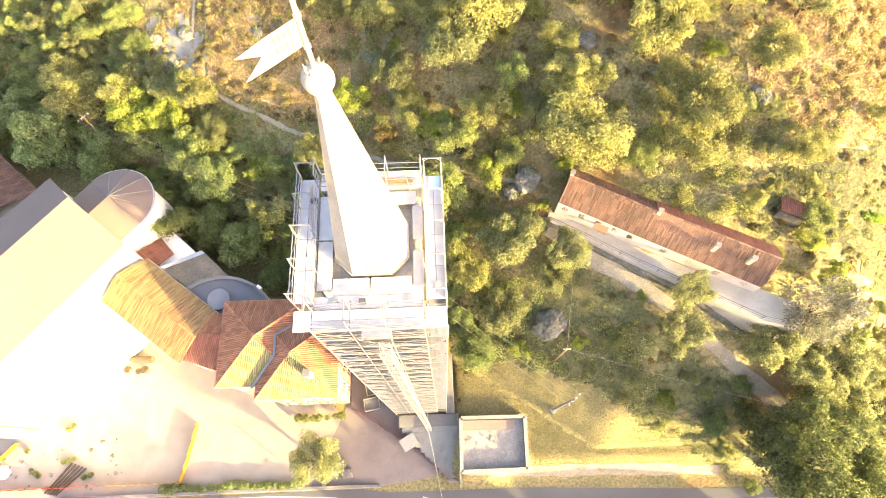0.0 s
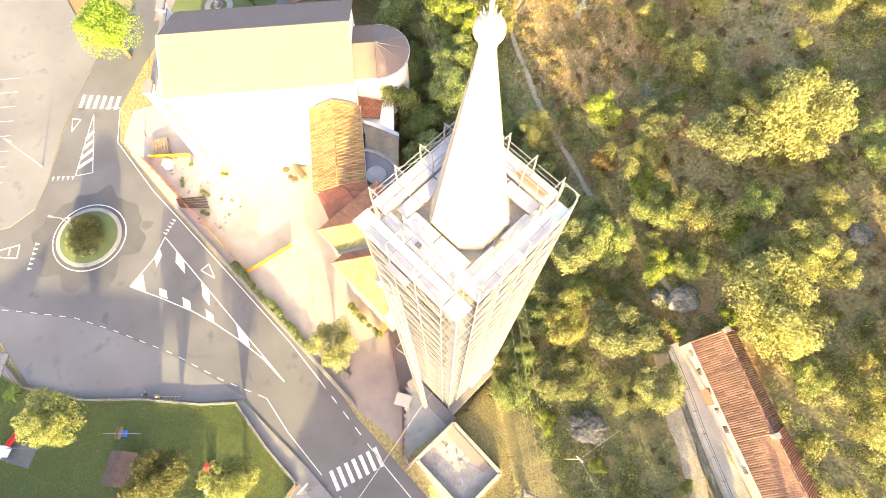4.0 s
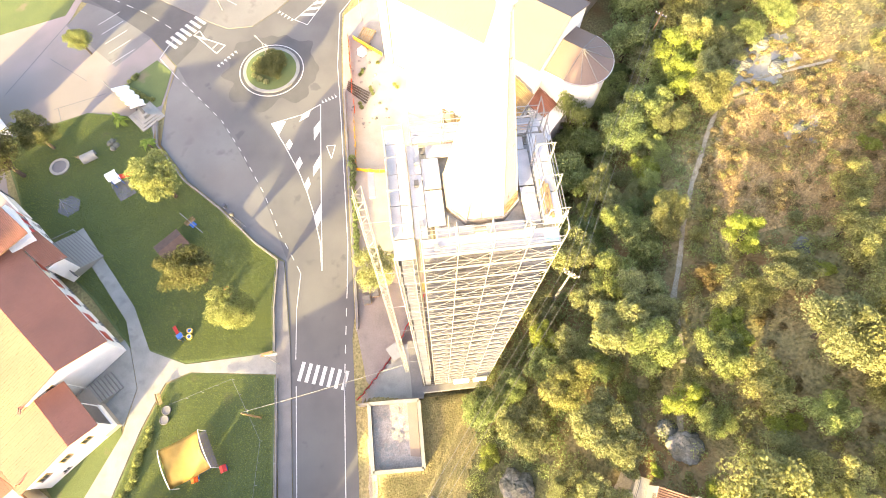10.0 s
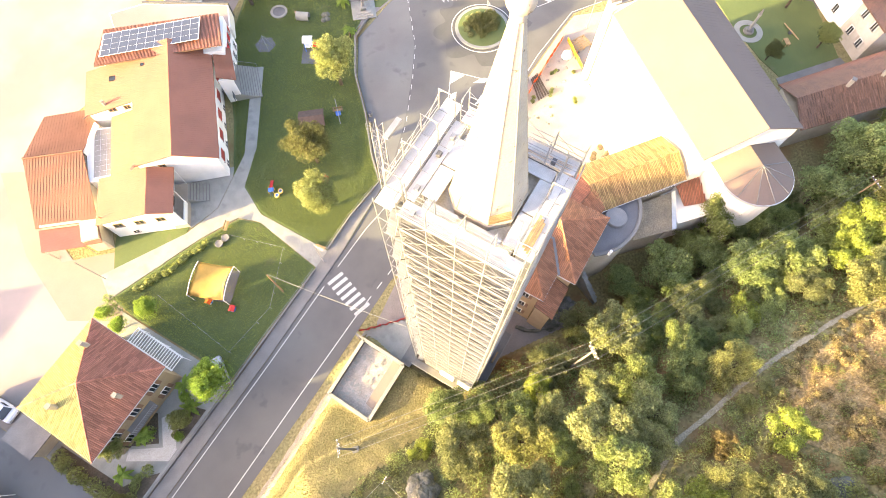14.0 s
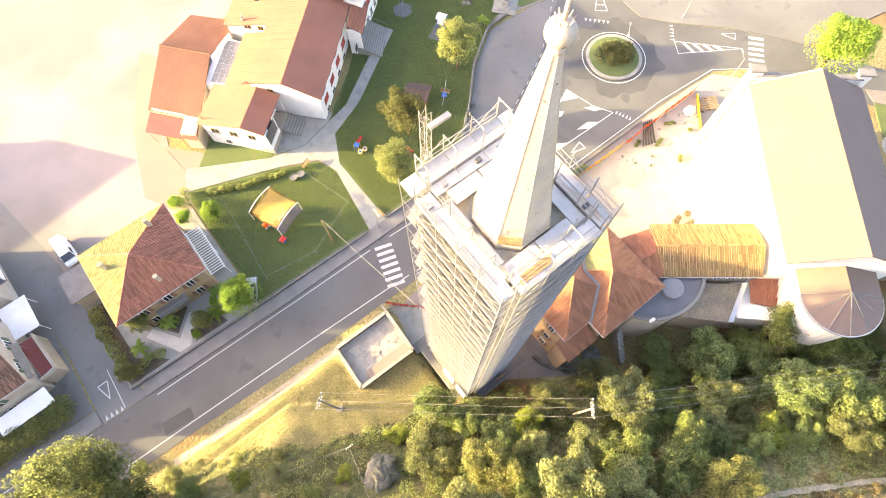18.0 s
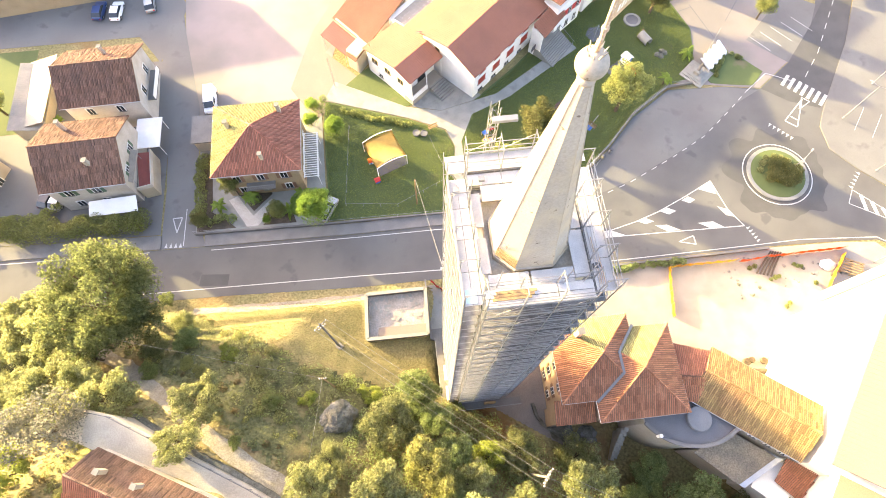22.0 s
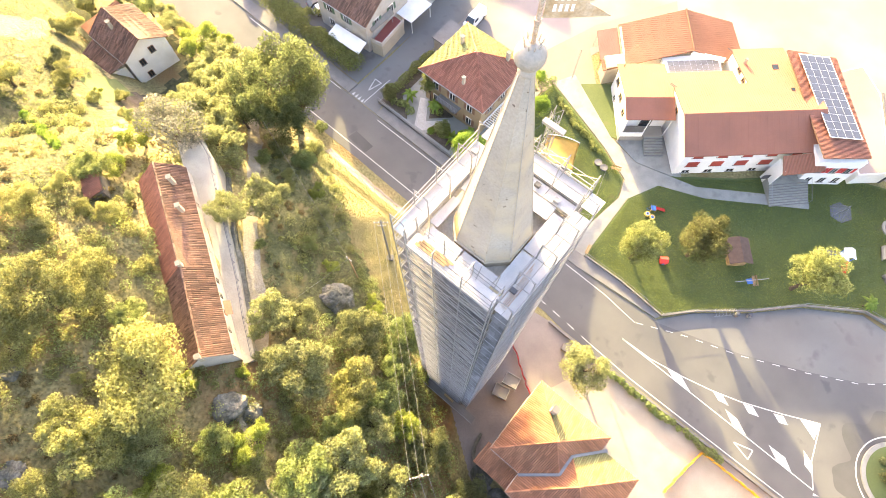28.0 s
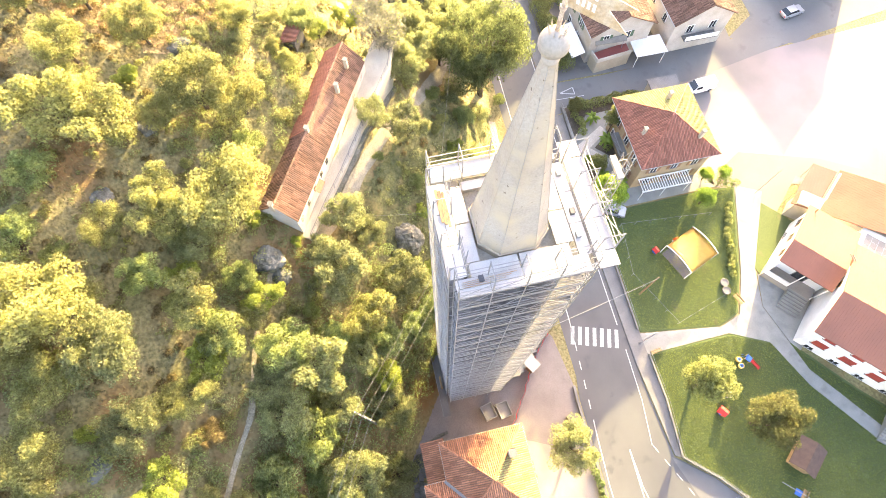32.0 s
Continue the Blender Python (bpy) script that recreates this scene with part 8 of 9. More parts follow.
        tagged(part("garden_stone", bm, "rock", None, "", pose(x, y, 0.2, 0, 0, k * 50)), "grey garden stone beside the lawn fence", "stone", "garden stones")
    tagged(part("play_mat", box(-1.6, 1.6, -1.3, 1.3, 0, 0.03), "roof_felt", None, "", pose(31.0, 47.6, 0.055, 0, 0, 30)), "dark rubber mat under the slide", "mat")
    ss = thing("seesaw", "thin steel seesaw with a blue foot on the lawn", "seesaw", pose(23.9, 36.8, 0.05, 0, 0, 45))
    part("foot", box(-0.5, 0.5, -0.4, 0.4, 0, 0.2, bevel=0.04), "blue", ss)
    part("beam", tube((-2.4, 0, 0.45), (2.4, 0, 0.75), 0.06, 6), "steel", ss)
    for x, y, r in ((3.2, 25.6, 100), (-1.2, 39.6, 20), (37.2, 54.6, 60), (24.2, 37.0, -50)):
        b = thing("garden_bench", "slatted wooden garden bench on steel legs", "bench", pose(x, y, 0.05, 0, 0, r), "garden benches")
        for k in range(3):
            part("seat_slat", box(-0.8, 0.8, -0.2 + k * 0.15, -0.08 + k * 0.15, 0.42, 0.46), "wood", b)
        for k in range(2):
            part("back_slat", box(-0.8, 0.8, 0.26, 0.3, 0.58 + k * 0.16, 0.7 + k * 0.16), "wood", b)
        for sx in (-0.65, 0.65):
            part("leg", tube((sx, -0.15, 0), (sx, -0.15, 0.42), 0.025, 5), "steel", b)
            part("leg", tube((sx, 0.25, 0), (sx, 0.28, 0.86), 0.025, 5), "steel", b)
    for x, y in ((-2.8, 38.6), (-4.0, 38.8)):
        tagged(part("stone_planter", lathe([(0.5, 0.05), (0.62, 0.45), (0.55, 0.5), (0.5, 0.42), (0.1, 0.42)], 16, c=(x, y)), "concrete"), "round stone planter on the lawn", "planter", "planters")
    f = thing("play_fence", "thin wire fence round the play lawn", "fence")
    pts = [(-14.6, 41.0), (-15.8, 27.2), (-8.0, 26.2), (0.2, 30.0), (-2.2, 38.0)]
    for a, b in zip(pts, pts[1:]):
        n = int(math.hypot(b[0] - a[0], b[1] - a[1]) / 2)
        for i in range(n):
            p, q = Vector(a).lerp(Vector(b), i / n), Vector(a).lerp(Vector(b), (i + 1) / n)
            part("post", tube((p.x, p.y, 0), (p.x, p.y, 1.1), 0.03, 5), "steel", f)
            part("rail", tube((p.x, p.y, 1.05), (q.x, q.y, 1.05), 0.02, 4), "steel", f)


garden_things()


def bike_rack():
    g = thing("bicycle_rack", "row of grey steel bicycle hoops by the lay-by", "bicycle rack", pose(22.6, 28.9, 0.01, 0, 0, 45))
    for i in range(7):
        bm = bmesh.new()
        x = i * 0.5
        tube((x, 0, 0), (x, 0, 0.7), 0.025, 5, bm), tube((x, 0, 0.7), (x, 0.8, 0.7), 0.025, 5, bm), tube((x, 0.8, 0.7), (x, 0.8, 0), 0.025, 5, bm)
        part("hoop", bm, "steel", g)
    part("foot_bar", tube((0, 0, 0.05), (3.0, 0, 0.05), 0.03, 5), "steel", g)


bike_rack()


def bin_cart(x, y, mat, label, r=0):
    g = thing("litter_bin", label, "bin", pose(x, y, 0.01, 0, 0, r), "bins")
    part("body", lathe([(0.26, 0.0), (0.3, 0.85), (0.27, 0.88)], 12), mat, g)
    part("lid", lathe([(0.31, 0.88), (0.29, 0.97), (0.05, 1.02)], 12), "steel_dark", g)


bin_cart(24.8, 31.0, "concrete", "pale concrete litter bin at the kerb")
bin_cart(26.2, 32.0, "steel", "grey steel litter bin at the kerb")


def monument():
    g = thing("monument", "white wavy stone monument on a square stepped base", "monument", pose(44.2, 45.3, 0.03, 0, 0, 40))
    for i in range(3):
        part("step", box(-2.1 + i * 0.45, 2.1 - i * 0.45, -2.1 + i * 0.45, 2.1 - i * 0.45, i * 0.16, 0.16 + i * 0.16, bevel=0.02), "pathstone", g)
    part("plinth", box(-0.7, 0.7, -0.5, 0.5, 0.48, 1.1, bevel=0.03), "pathstone", g)
    part("column", lathe([(0.28, 1.1), (0.22, 1.6), (0.26, 2.0), (0.12, 2.3), (0.16, 2.5), (0.05, 2.7)], 12, c=(0, 0)), "concrete", g)
    # wavy slab, tilted towards the road
    n = 24
    edge = [(1.7 + 5.4 * i / n, -1.25 + 0.22 * math.sin(i / n * 26)) for i in range(n + 1)] + [(7.1 - 5.4 * i / n, 0.9 + 0.22 * math.sin(i / n * 26)) for i in range(n + 1)]
    bm = plate(edge, 0.0, 0.3)
    for v in bm.verts:
        v.co.z += 0.35 + 0.5 * (v.co.y + 1.25)
    part("wave_slab", bm, "white", g, "white slab with scalloped edges")
    part("wave_foot", box(2.2, 6.6, -0.9, 0.6, 0, 0.45), "concrete", g)
    part("flag_pole", tube((3.6, 0.9, 0), (3.9, 1.3, 6.6), 0.05, 6), "steel_white", g)


monument()
sheet("monument_lawn", [(51.7, 49.2), (55.6, 44.6), (53.0, 42.0), (49.2, 42.6), (46.2, 43.2), (45.2, 45.2), (48.0, 47.6)], 0.06, "lawn", "small lawn round the monument", "lawn")

# ---- vehicles ----
def vehicle(x, y, turn, paint, label, name="car", length=4.2, width=1.75, height=1.48, van=False):
    g = thing(name, label, name, pose(x, y, 0.01, 0, 0, turn))
    L, W, H = length / 2, width / 2, height
    sec = [(-L, 0.45, 0.75), (-L * 0.96, 0.35, 0.95), (-L * 0.55, 0.3, 1.0), (L * 0.35, 0.3, 0.98), (L * 0.9, 0.33, 0.8), (L, 0.45, 0.65)] if not van else [(-L, 0.35, H * 0.55), (-L * 0.96, 0.3, H * 0.6), (L * 0.5, 0.3, H * 0.58), (L * 0.92, 0.33, 1.0), (L, 0.45, 0.75)]
    bm = bmesh.new()
    rings = []
    for px, z0, z1 in sec:
        w = W * (0.9 if abs(px) > L * 0.93 else 1.0)
        rings.append([bm.verts.new(p) for p in ((px, -w, z0), (px, -w * 1.0, (z0 + z1) / 2), (px, -w * 0.94, z1), (px, w * 0.94, z1), (px, w, (z0 + z1) / 2), (px, w, z0))])
    for a, b in zip(rings, rings[1:]):
        for i in range(6):
            bm.faces.new((a[i], a[(i + 1) % 6], b[(i + 1) % 6], b[i]))
    bm.faces.new(rings[0]), bm.faces.new(list(reversed(rings[-1])))
    part("body", bm, paint, g)
    base = 0.94 if not van else H * 0.55
    x0, x1, x2, x3 = (-L * 0.92, -L * 0.62, L * 0.12, L * 0.48) if not van else (-L * 0.97, -L * 0.93, L * 0.45, L * 0.72)
    bm = bmesh.new()
    lo = [bm.verts.new(p) for p in ((x0, -W * 0.92, base), (x3, -W * 0.92, base), (x3, W * 0.92, base), (x0, W * 0.92, base))]
    hi = [bm.verts.new(p) for p in ((x1, -W * 0.76, H - 0.04), (x2, -W * 0.76, H - 0.04), (x2, W * 0.76, H - 0.04), (x1, W * 0.76, H - 0.04))]
    for i in range(4):
        bm.faces.new((lo[i], lo[(i + 1) % 4], hi[(i + 1) % 4], hi[i]))
    bm.faces.new(hi), bm.faces.new(list(reversed(lo)))
    part("cabin_glass", bm, "glass" if not van else paint, g)
    part("roof", box(x1 - 0.05, x2 + 0.05, -W * 0.78, W * 0.78, H - 0.05, H, bevel=0.02), paint, g)
    if van:
        part("windscreen", slab([(x2 + 0.05, -W * 0.74, H - 0.1), (x2 + 0.05, W * 0.74, H - 0.1), (x3 + 0.03, W * 0.86, base + 0.1), (x3 + 0.03, -W * 0.86, base + 0.1)], 0.03), "glass", g)
        for s in (-1, 1):
            part("side_window", box(L * 0.1, L * 0.5, s * W * 0.9 - 0.02, s * W * 0.9 + 0.02, base + 0.1, H - 0.3), "glass", g)
    for sx in (-L * 0.62, L * 0.6):
        for sy in (-1, 1):
            wh = part("wheel", tube((sx, sy * (W - 0.2), 0.31), (sx, sy * (W + 0.01), 0.31), 0.31, 14), "black", g)
            part("rim", tube((sx, sy * (W + 0.005), 0.31), (sx, sy * (W + 0.02), 0.31), 0.19, 10), "steel", wh)
    for sy in (-1, 1):
        part("headlight", box(L - 0.1, L + 0.01, sy * W * 0.65 - 0.16, sy * W * 0.65 + 0.16, 0.6, 0.74), "steel_white", g)
        part("tail_light", box(-L - 0.01, -L + 0.06, sy * W * 0.72 - 0.12, sy * W * 0.72 + 0.12, 0.62, 0.78), "red", g)
        part("mirror", box(L * 0.3, L * 0.36, sy * (W + 0.02) - 0.02 + sy * 0.08, sy * (W + 0.02) + 0.02 + sy * 0.08, 0.98, 1.1), paint, g)
    return g


vehicle(-36.9, 48.6, -87, "car", "white delivery van parked beside the garage", "van", 4.9, 1.95, 2.0, True)
vehicle(-57.3, 70.2, 85, "blue_paint", "dark blue car parked by the yellow block")
vehicle(-54.2, 69.8, 85, "car", "white car parked by the yellow block")
vehicle(-48.6, 71.0, 100, "car_grey", "silver car parked beside the lane")
vehicle(-18.6, 26.8, 60, "car_grey", "grey car half hidden under a clipped tree")
vehicle(-71.6, 27.6, 5, "car", "white car parked by the hedge")
vehicle(-60.6, 33.6, 70, "car_dark", "dark car parked beside the house")
vehicle(-59.0, 33.2, 72, "car_grey", "grey-blue car parked beside the house")
vehicle(93, 22, 55, "car_grey", "silver car in the car park")
r = thing("orange_tent", "orange gazebo cover beside the car park", "gazebo", pose(72.6, 62.4, 0.1, 0, 0, 30))
part("cloth", lathe([(1.9, 1.9), (1.9, 2.1), (1.2, 2.5), (0.1, 3.1)], 4), "orange", r)
for k in range(4):
    part("leg", tube((1.8 * math.cos(k * math.pi / 2), 1.8 * math.sin(k * math.pi / 2), 0), (1.8 * math.cos(k * math.pi / 2), 1.8 * math.sin(k * math.pi / 2), 1.95), 0.04, 5), "steel", r)



def church_garden_things():
    c = thing("garden_column", "slender pale stone column on a round paved ring", "column", pose(74.2, -15.2, 0.05))
    part("paving_ring", lathe_ring(1.5, 2.5, 0.0, 0.08, 28), "pathstone", c)
    part("base", lathe([(0.9, 0.0), (0.9, 0.3), (0.6, 0.35), (0.6, 0.8), (0.35, 0.9)], 12), "concrete", c)
    part("shaft", lathe([(0.26, 0.9), (0.22, 3.6), (0.34, 3.7), (0.34, 3.85)], 12), "pathstone", c)
    part("finial", lathe([(0.2, 3.85), (0.26, 4.2), (0.14, 4.6), (0.18, 4.8), (0.04, 5.0)], 10), "concrete", c)
    ss = thing("garden_seesaw", "yellow wooden seesaw on the shaded lawn", "seesaw", pose(77.5, -21.6, 0.05, 0, 0, 55))
    part("foot", box(-0.25, 0.25, -0.3, 0.3, 0, 0.45), "steel_dark", ss)
    part("beam", box(-2.0, 2.0, -0.1, 0.1, 0.45, 0.55), "wood", ss)
    tb = thing("garden_table", "low wooden table on the shaded lawn", "table", pose(74.8, -21.6, 0.05, 0, 0, 40))
    part("tabletop", box(-0.7, 0.7, -0.4, 0.4, 0.62, 0.7), "wood", tb)
    for x in (-0.6, 0.6):
        for y in (-0.3, 0.3):
            part("leg", box(x - 0.04, x + 0.04, y - 0.04, y + 0.04, 0, 0.62), "wood", tb)


church_garden_things()


def felled_log():
    g = thing("felled_log", "long felled tree trunk lying on the church square", "log")
    part("trunk", tube((36.2, -3.9, 0.5), (42.2, -4.4, 0.42), 0.48, 12, None, 0.34), "bark", g)
    part("branch_stub", tube((41.6, -4.3, 0.45), (43.3, -5.3, 0.5), 0.2, 8, None, 0.1), "bark", g)
    part("branch_stub", tube((41.4, -4.3, 0.5), (42.6, -3.2, 0.7), 0.16, 8, None, 0.08), "bark", g)
    for i, (x, y, r) in enumerate(((37.2, -2.6, 0.5), (38.0, -2.4, 0.4), (39.6, -2.7, 0.45))):
        b = thing("log_round", "short sawn round of the felled trunk", "log", group="log rounds")
        part("wood_block", tube((x, y, 0.02), (x + 0.05, y, 0.42), r, 12), "bark", b)


felled_log()
# ---- plants ----
def leaf_mesh(name, lobes, count, size, mat, rng, flat=0.0):
    """A crown of many small leaf blades on the shells of some lobes (x, y, z, radius)."""
    w = np.array([l[3] ** 2 for l in lobes])
    pick = rng.choice(len(lobes), count, p=w / w.sum())
    L = np.array(lobes)[pick]
    d = rng.normal(size=(count, 3))
    d /= np.linalg.norm(d, axis=1)[:, None]
    d[:, 2] = np.where(d[:, 2] < -0.35, -d[:, 2], d[:, 2])
    c = L[:, :3] + d * (L[:, 3:] * (0.62 + 0.42 * rng.random((count, 1)) ** 0.6)) * np.array((1, 1, 0.82))
    n = d + 0.75 * rng.normal(size=(count, 3))
    n /= np.linalg.norm(n, axis=1)[:, None]
    t = np.cross(n, rng.normal(size=(count, 3)))
    t /= np.linalg.norm(t, axis=1)[:, None]
    b = np.cross(n, t)
    s = size * (0.6 + 0.8 * rng.random((count, 1)))
    v = np.empty((count, 4, 3))
    v[:, 0], v[:, 1], v[:, 2], v[:, 3] = c - t * s, c + b * s * 0.62 - n * s * 0.15, c + t * s, c - b * s * 0.62 - n * s * 0.15
    me = bpy.data.meshes.new(name)
    me.from_pydata(v.reshape(-1, 3).tolist(), [], (np.arange(count * 4).reshape(-1, 4)).tolist())
    me.materials.append(M[mat])
    return me


def crown_lobes(rng, n, height=1.0, core=0.6, spread=1.0, bulk=1.0):
    """Heads of foliage round a core, each broken into small clumps of uneven size."""
    out = [(0, 0, height - 0.08, core)]
    for i in range(n):
        a, r = (i + rng.random() * 0.8) * math.tau / n * 2.4, spread * (0.25 + 0.47 * math.sqrt(rng.random()))
        z = height + 0.62 * math.sqrt(max(0.02, 1 - r * r)) * (rng.random() * 1.25 - 0.4)
        head = bulk * (0.24 + 0.17 * rng.random())
        out.append((r * math.cos(a), r * math.sin(a), z, head))
        for k in range(5):
            d = rng.normal(size=3)
            d[2] = abs(d[2]) * 0.8
            d *= head * (0.65 + 0.4 * rng.random()) / np.linalg.norm(d)
            out.append((r * math.cos(a) + d[0], r * math.sin(a) + d[1], z + d[2], head * (0.36 + 0.3 * rng.random())))
    return out


def tree_kind(name, label, mat, seed, count=1500, size=0.085, heads=10, height=1.15, category="tree", trunk="bark", core=0.62, spread=1.0, bulk=1.0):
    """A tree with a crown one metre in radius, to be copied and scaled."""
    rng = np.random.default_rng(seed)
    t = thing(name, label, category)
    ls = crown_lobes(rng, heads, height, core, spread, bulk)
    bm = bmesh.new()
    tube((0, 0, -0.25), (0.02, 0.01, height * 0.45), 0.085, 7, bm, 0.06)
    for l in ls[1::6]:
        tube((0.02, 0.01, height * 0.4), (l[0] * 0.8, l[1] * 0.8, l[2] * 0.95), 0.04, 5, bm, 0.012)
    part("trunk", bm, trunk, t)
    part("crown", leaf_mesh("crown", ls, count, size, mat, rng), None, t)
    return t


KINDS = [
    tree_kind("broadleaf_tree", "bushy green broadleaf tree on the hillside", "leaf", 1, 9000, 0.034, 9),
    tree_kind("broadleaf_tree", "spreading green tree with several rounded heads", "leaf", 4, 9400, 0.033, 12, 1.0),
    tree_kind("broadleaf_tree", "grey-olive broadleaf tree with pale leaf tips", "leaf_olive", 2, 9400, 0.032, 11),
    tree_kind("broadleaf_tree", "broad olive-green tree with an uneven crown", "leaf_olive", 15, 9800, 0.031, 14, 1.05),
    tree_kind("broadleaf_tree", "loose yellow-green tree on the hillside", "leaf_yellow", 3, 8200, 0.034, 9),
    tree_kind("broadleaf_tree", "spreading yellowing tree on the sunny slope", "leaf_yellow", 8, 10400, 0.029, 15, 1.0),
    tree_kind("broadleaf_tree", "bright lime-green young tree", "leaf_lime", 6, 7000, 0.037, 8, 1.0),
    tree_kind("broadleaf_tree", "dense dark tree in the wood below the tower", "leaf_dark", 5, 9000, 0.034, 11, 1.2),
    tree_kind("rusty_bush", "low rust-brown bush in dry grass", "leaf_rust", 16, 5000, 0.04, 7, 0.8, category="bush"),
    tree_kind("grey_tree", "grey-leaved half-bare tree beside the farmhouse", "leaf_grey", 7, 7000, 0.026, 12, 1.1),
]
GREEN_KIND, OLIVE_KIND, YELLOW_KIND, LIME_KIND, DARK_KIND, RUST_KIND, GREY_KIND = (0, 1), (2, 3), (4, 5), (6,), (7,), (8,), (9,)
FIRST = [True] * len(KINDS)


def on_track(x, y, gap):
    """True on the trail and the farm path and within a gap beside them."""
    for line, half in ((TRAIL, 0.15), (FARM_PATH, 0.9)):
        for (ax, ay), (bx, by) in zip(line, line[1:]):
            f = max(0.0, min(1.0, ((x - ax) * (bx - ax) + (y - ay) * (by - ay)) / ((bx - ax) ** 2 + (by - ay) ** 2)))
            if (x - ax - f * (bx - ax)) ** 2 + (y - ay - f * (by - ay)) ** 2 < (half + gap) ** 2:
                return True
    return False


def plant(kind, x, y, r, z=None, turn=None, tall=1.0, wide=1.0):
    z = rough(x, y) if z is None else z
    m = Matrix.Translation((x, y, z)) @ Matrix.Rotation(turn if turn is not None else (x * 1.7 + y * 2.3), 4, 'Z') @ Matrix.Diagonal((r * wide, r / wide, r * tall, 1))
    if FIRST[kind]:
        FIRST[kind] = False
        KINDS[kind].matrix_basis = m
        return KINDS[kind]
    ob = KINDS[kind].copy()
    scene.collection.objects.link(ob)
    for o in KINDS[kind].children:
        c = o.copy()
        scene.collection.objects.link(c)
        c.parent = ob
    ob.matrix_basis = m
    return ob


OLIVE = [(-54.6, 3.0, 3.2), (-51.0, 3.2, 2.8), (-58.1, 3.3, 2.4), (-60.3, 9.2, 2.4), (-56.9, 9.9, 3.1), (-54.3, 13.6, 4.0), (-47.9, 3.0, 3.4), (-44.2, 2.4, 2.7), (-40.1, -0.1, 3.4), (-31.0, -5.6, 2.5), (-29.9, -1.6, 3.1), (-18.3, -11.3, 2.9), (-17.0, -8.8, 2.2), (-15.7, -26.7, 2.5), (-14.8, -14.5, 2.1), (-11.6, -13.0, 3.8), (-10.4, -5.8, 3.4), (-5.7, -34.6, 4.0), (-3.0, -12.6, 2.7), (-1.8, -17.2, 4.0), (-0.9, -22.0, 2.6), (1.4, -33.9, 2.9), (2.1, -21.3, 3.2), (2.4, -16.1, 2.7), (3.3, -10.2, 2.9), (10.4, -15.3, 3.8), (10.7, -11.9, 2.9)]
YELLOW_WEST = [(-61.2, 1.4, 1.7), (-44.0, -19.2, 2.2), (-40.0, -28.8, 3.0), (-37.4, -35.7, 2.9), (-33.7, -35.1, 2.5), (-32.0, -23.9, 3.9), (-31.5, -20.0, 3.1), (-31.0, -40.5, 2.1), (-29.8, -28.0, 2.2), (-29.4, -36.8, 4.2), (-28.1, -32.0, 3.7), (-21.4, -28.7, 2.6), (-20.3, -22.6, 5.0), (-18.1, -28.7, 2.8), (-18.0, -33.8, 2.4), (-11.8, -36.4, 1.8), (-10.5, -38.5, 4.9), (-9.4, -27.8, 3.1), (-8.0, -22.5, 1.8), (-7.5, -41.4, 2.7), (-6.8, -11.1, 3.2), (-3.3, -40.3, 3.0), (-1.3, -28.7, 2.7), (-0.2, -31.0, 2.1), (1.7, -41.7, 3.2), (4.7, -41.2, 2.7), (6.9, -48.1, 2.9), (9.5, -43.3, 2.6)]
YELLOW_MID = [(11.5, -27.1, 2.8), (16.3, -50.5, 1.7), (19.4, -22.0, 2.8), (28.7, -37.4, 3.2), (39.9, -40.6, 3.5), (47.4, -40.8, 4.2), (49.9, -44.5, 3.9)]
GREEN = [(61.0, -37.0, 2.2), (64.9, -40.0, 2.6), (56.5, -38.0, 2.6), (-44.4, -12.2, 2.2), (-55.4, -4.2, 1.2), (-52.2, -3.4, 1.6), (-50.4, -0.9, 2.0), (-47.2, -1.4, 1.8), (-41.3, 15.1, 1.2), (-38.9, 3.6, 1.3), (-26.6, -19.9, 2.1), (-26.5, -6.0, 0.8), (-23.6, -1.9, 1.2), (-23.6, -39.2, 2.4), (-16.9, -41.2, 2.6), (-16.0, -38.4, 1.5), (-12.7, -31.4, 2.4), (-12.2, -23.3, 2.0), (-6.1, -25.5, 2.8), (-4.5, -19.6, 3.3), (4.9, -18.7, 3.3), (9.1, -23.2, 3.2), (30.8, -30.4, 3.8), (37.3, -34.3, 3.1), (39.5, -30.4, 2.7), (58.8, -45.8, 3.7)]
LIME = [(-67.8, 13.4, 3.5), (-64.3, 15.4, 2.6), (-46.9, -6.3, 2.4), (-44.1, -10.5, 1.7), (-30.1, 4.9, 1.4), (-20.1, -2.0, 1.1), (-18.4, -20.9, 1.2), (-16.1, -17.2, 0.8), (-13.3, -1.9, 1.5), (-13.0, -28.5, 1.9), (-10.1, -21.0, 2.2), (-3.9, -27.4, 2.5), (-0.4, -10.7, 2.1), (1.0, -37.7, 1.1), (6.5, -32.6, 2.6), (14.9, -48.1, 1.3), (20.6, -27.6, 2.3), (33.1, -36.2, 3.0), (37.9, -36.9, 4.1)]
DARK = [(-35.8, 7.6, 1.8), (-7.2, -2.3, 3.1), (-5.5, -5.6, 2.3), (-5.1, -15.1, 2.0), (-4.3, -9.2, 2.6), (19.7, -14.5, 2.6), (23.1, -18.2, 3.9), (26.6, -26.3, 3.7), (28.4, -23.4, 3.5), (46.7, -33.9, 4.5), (53.3, -35.0, 5.2), (58.4, -41.0, 4.3)]
RUST = [(3.0, -28.3, 1.8)]
OPEN = ((-54, -32, 9), (-46, -26, 4.5), (21, -42, 9), (14, -38, 6), (25, -48, 8), (31, -46, 5.5), (26, -37, 3.5), (13, -45, 8), (36, -48, 3.5))
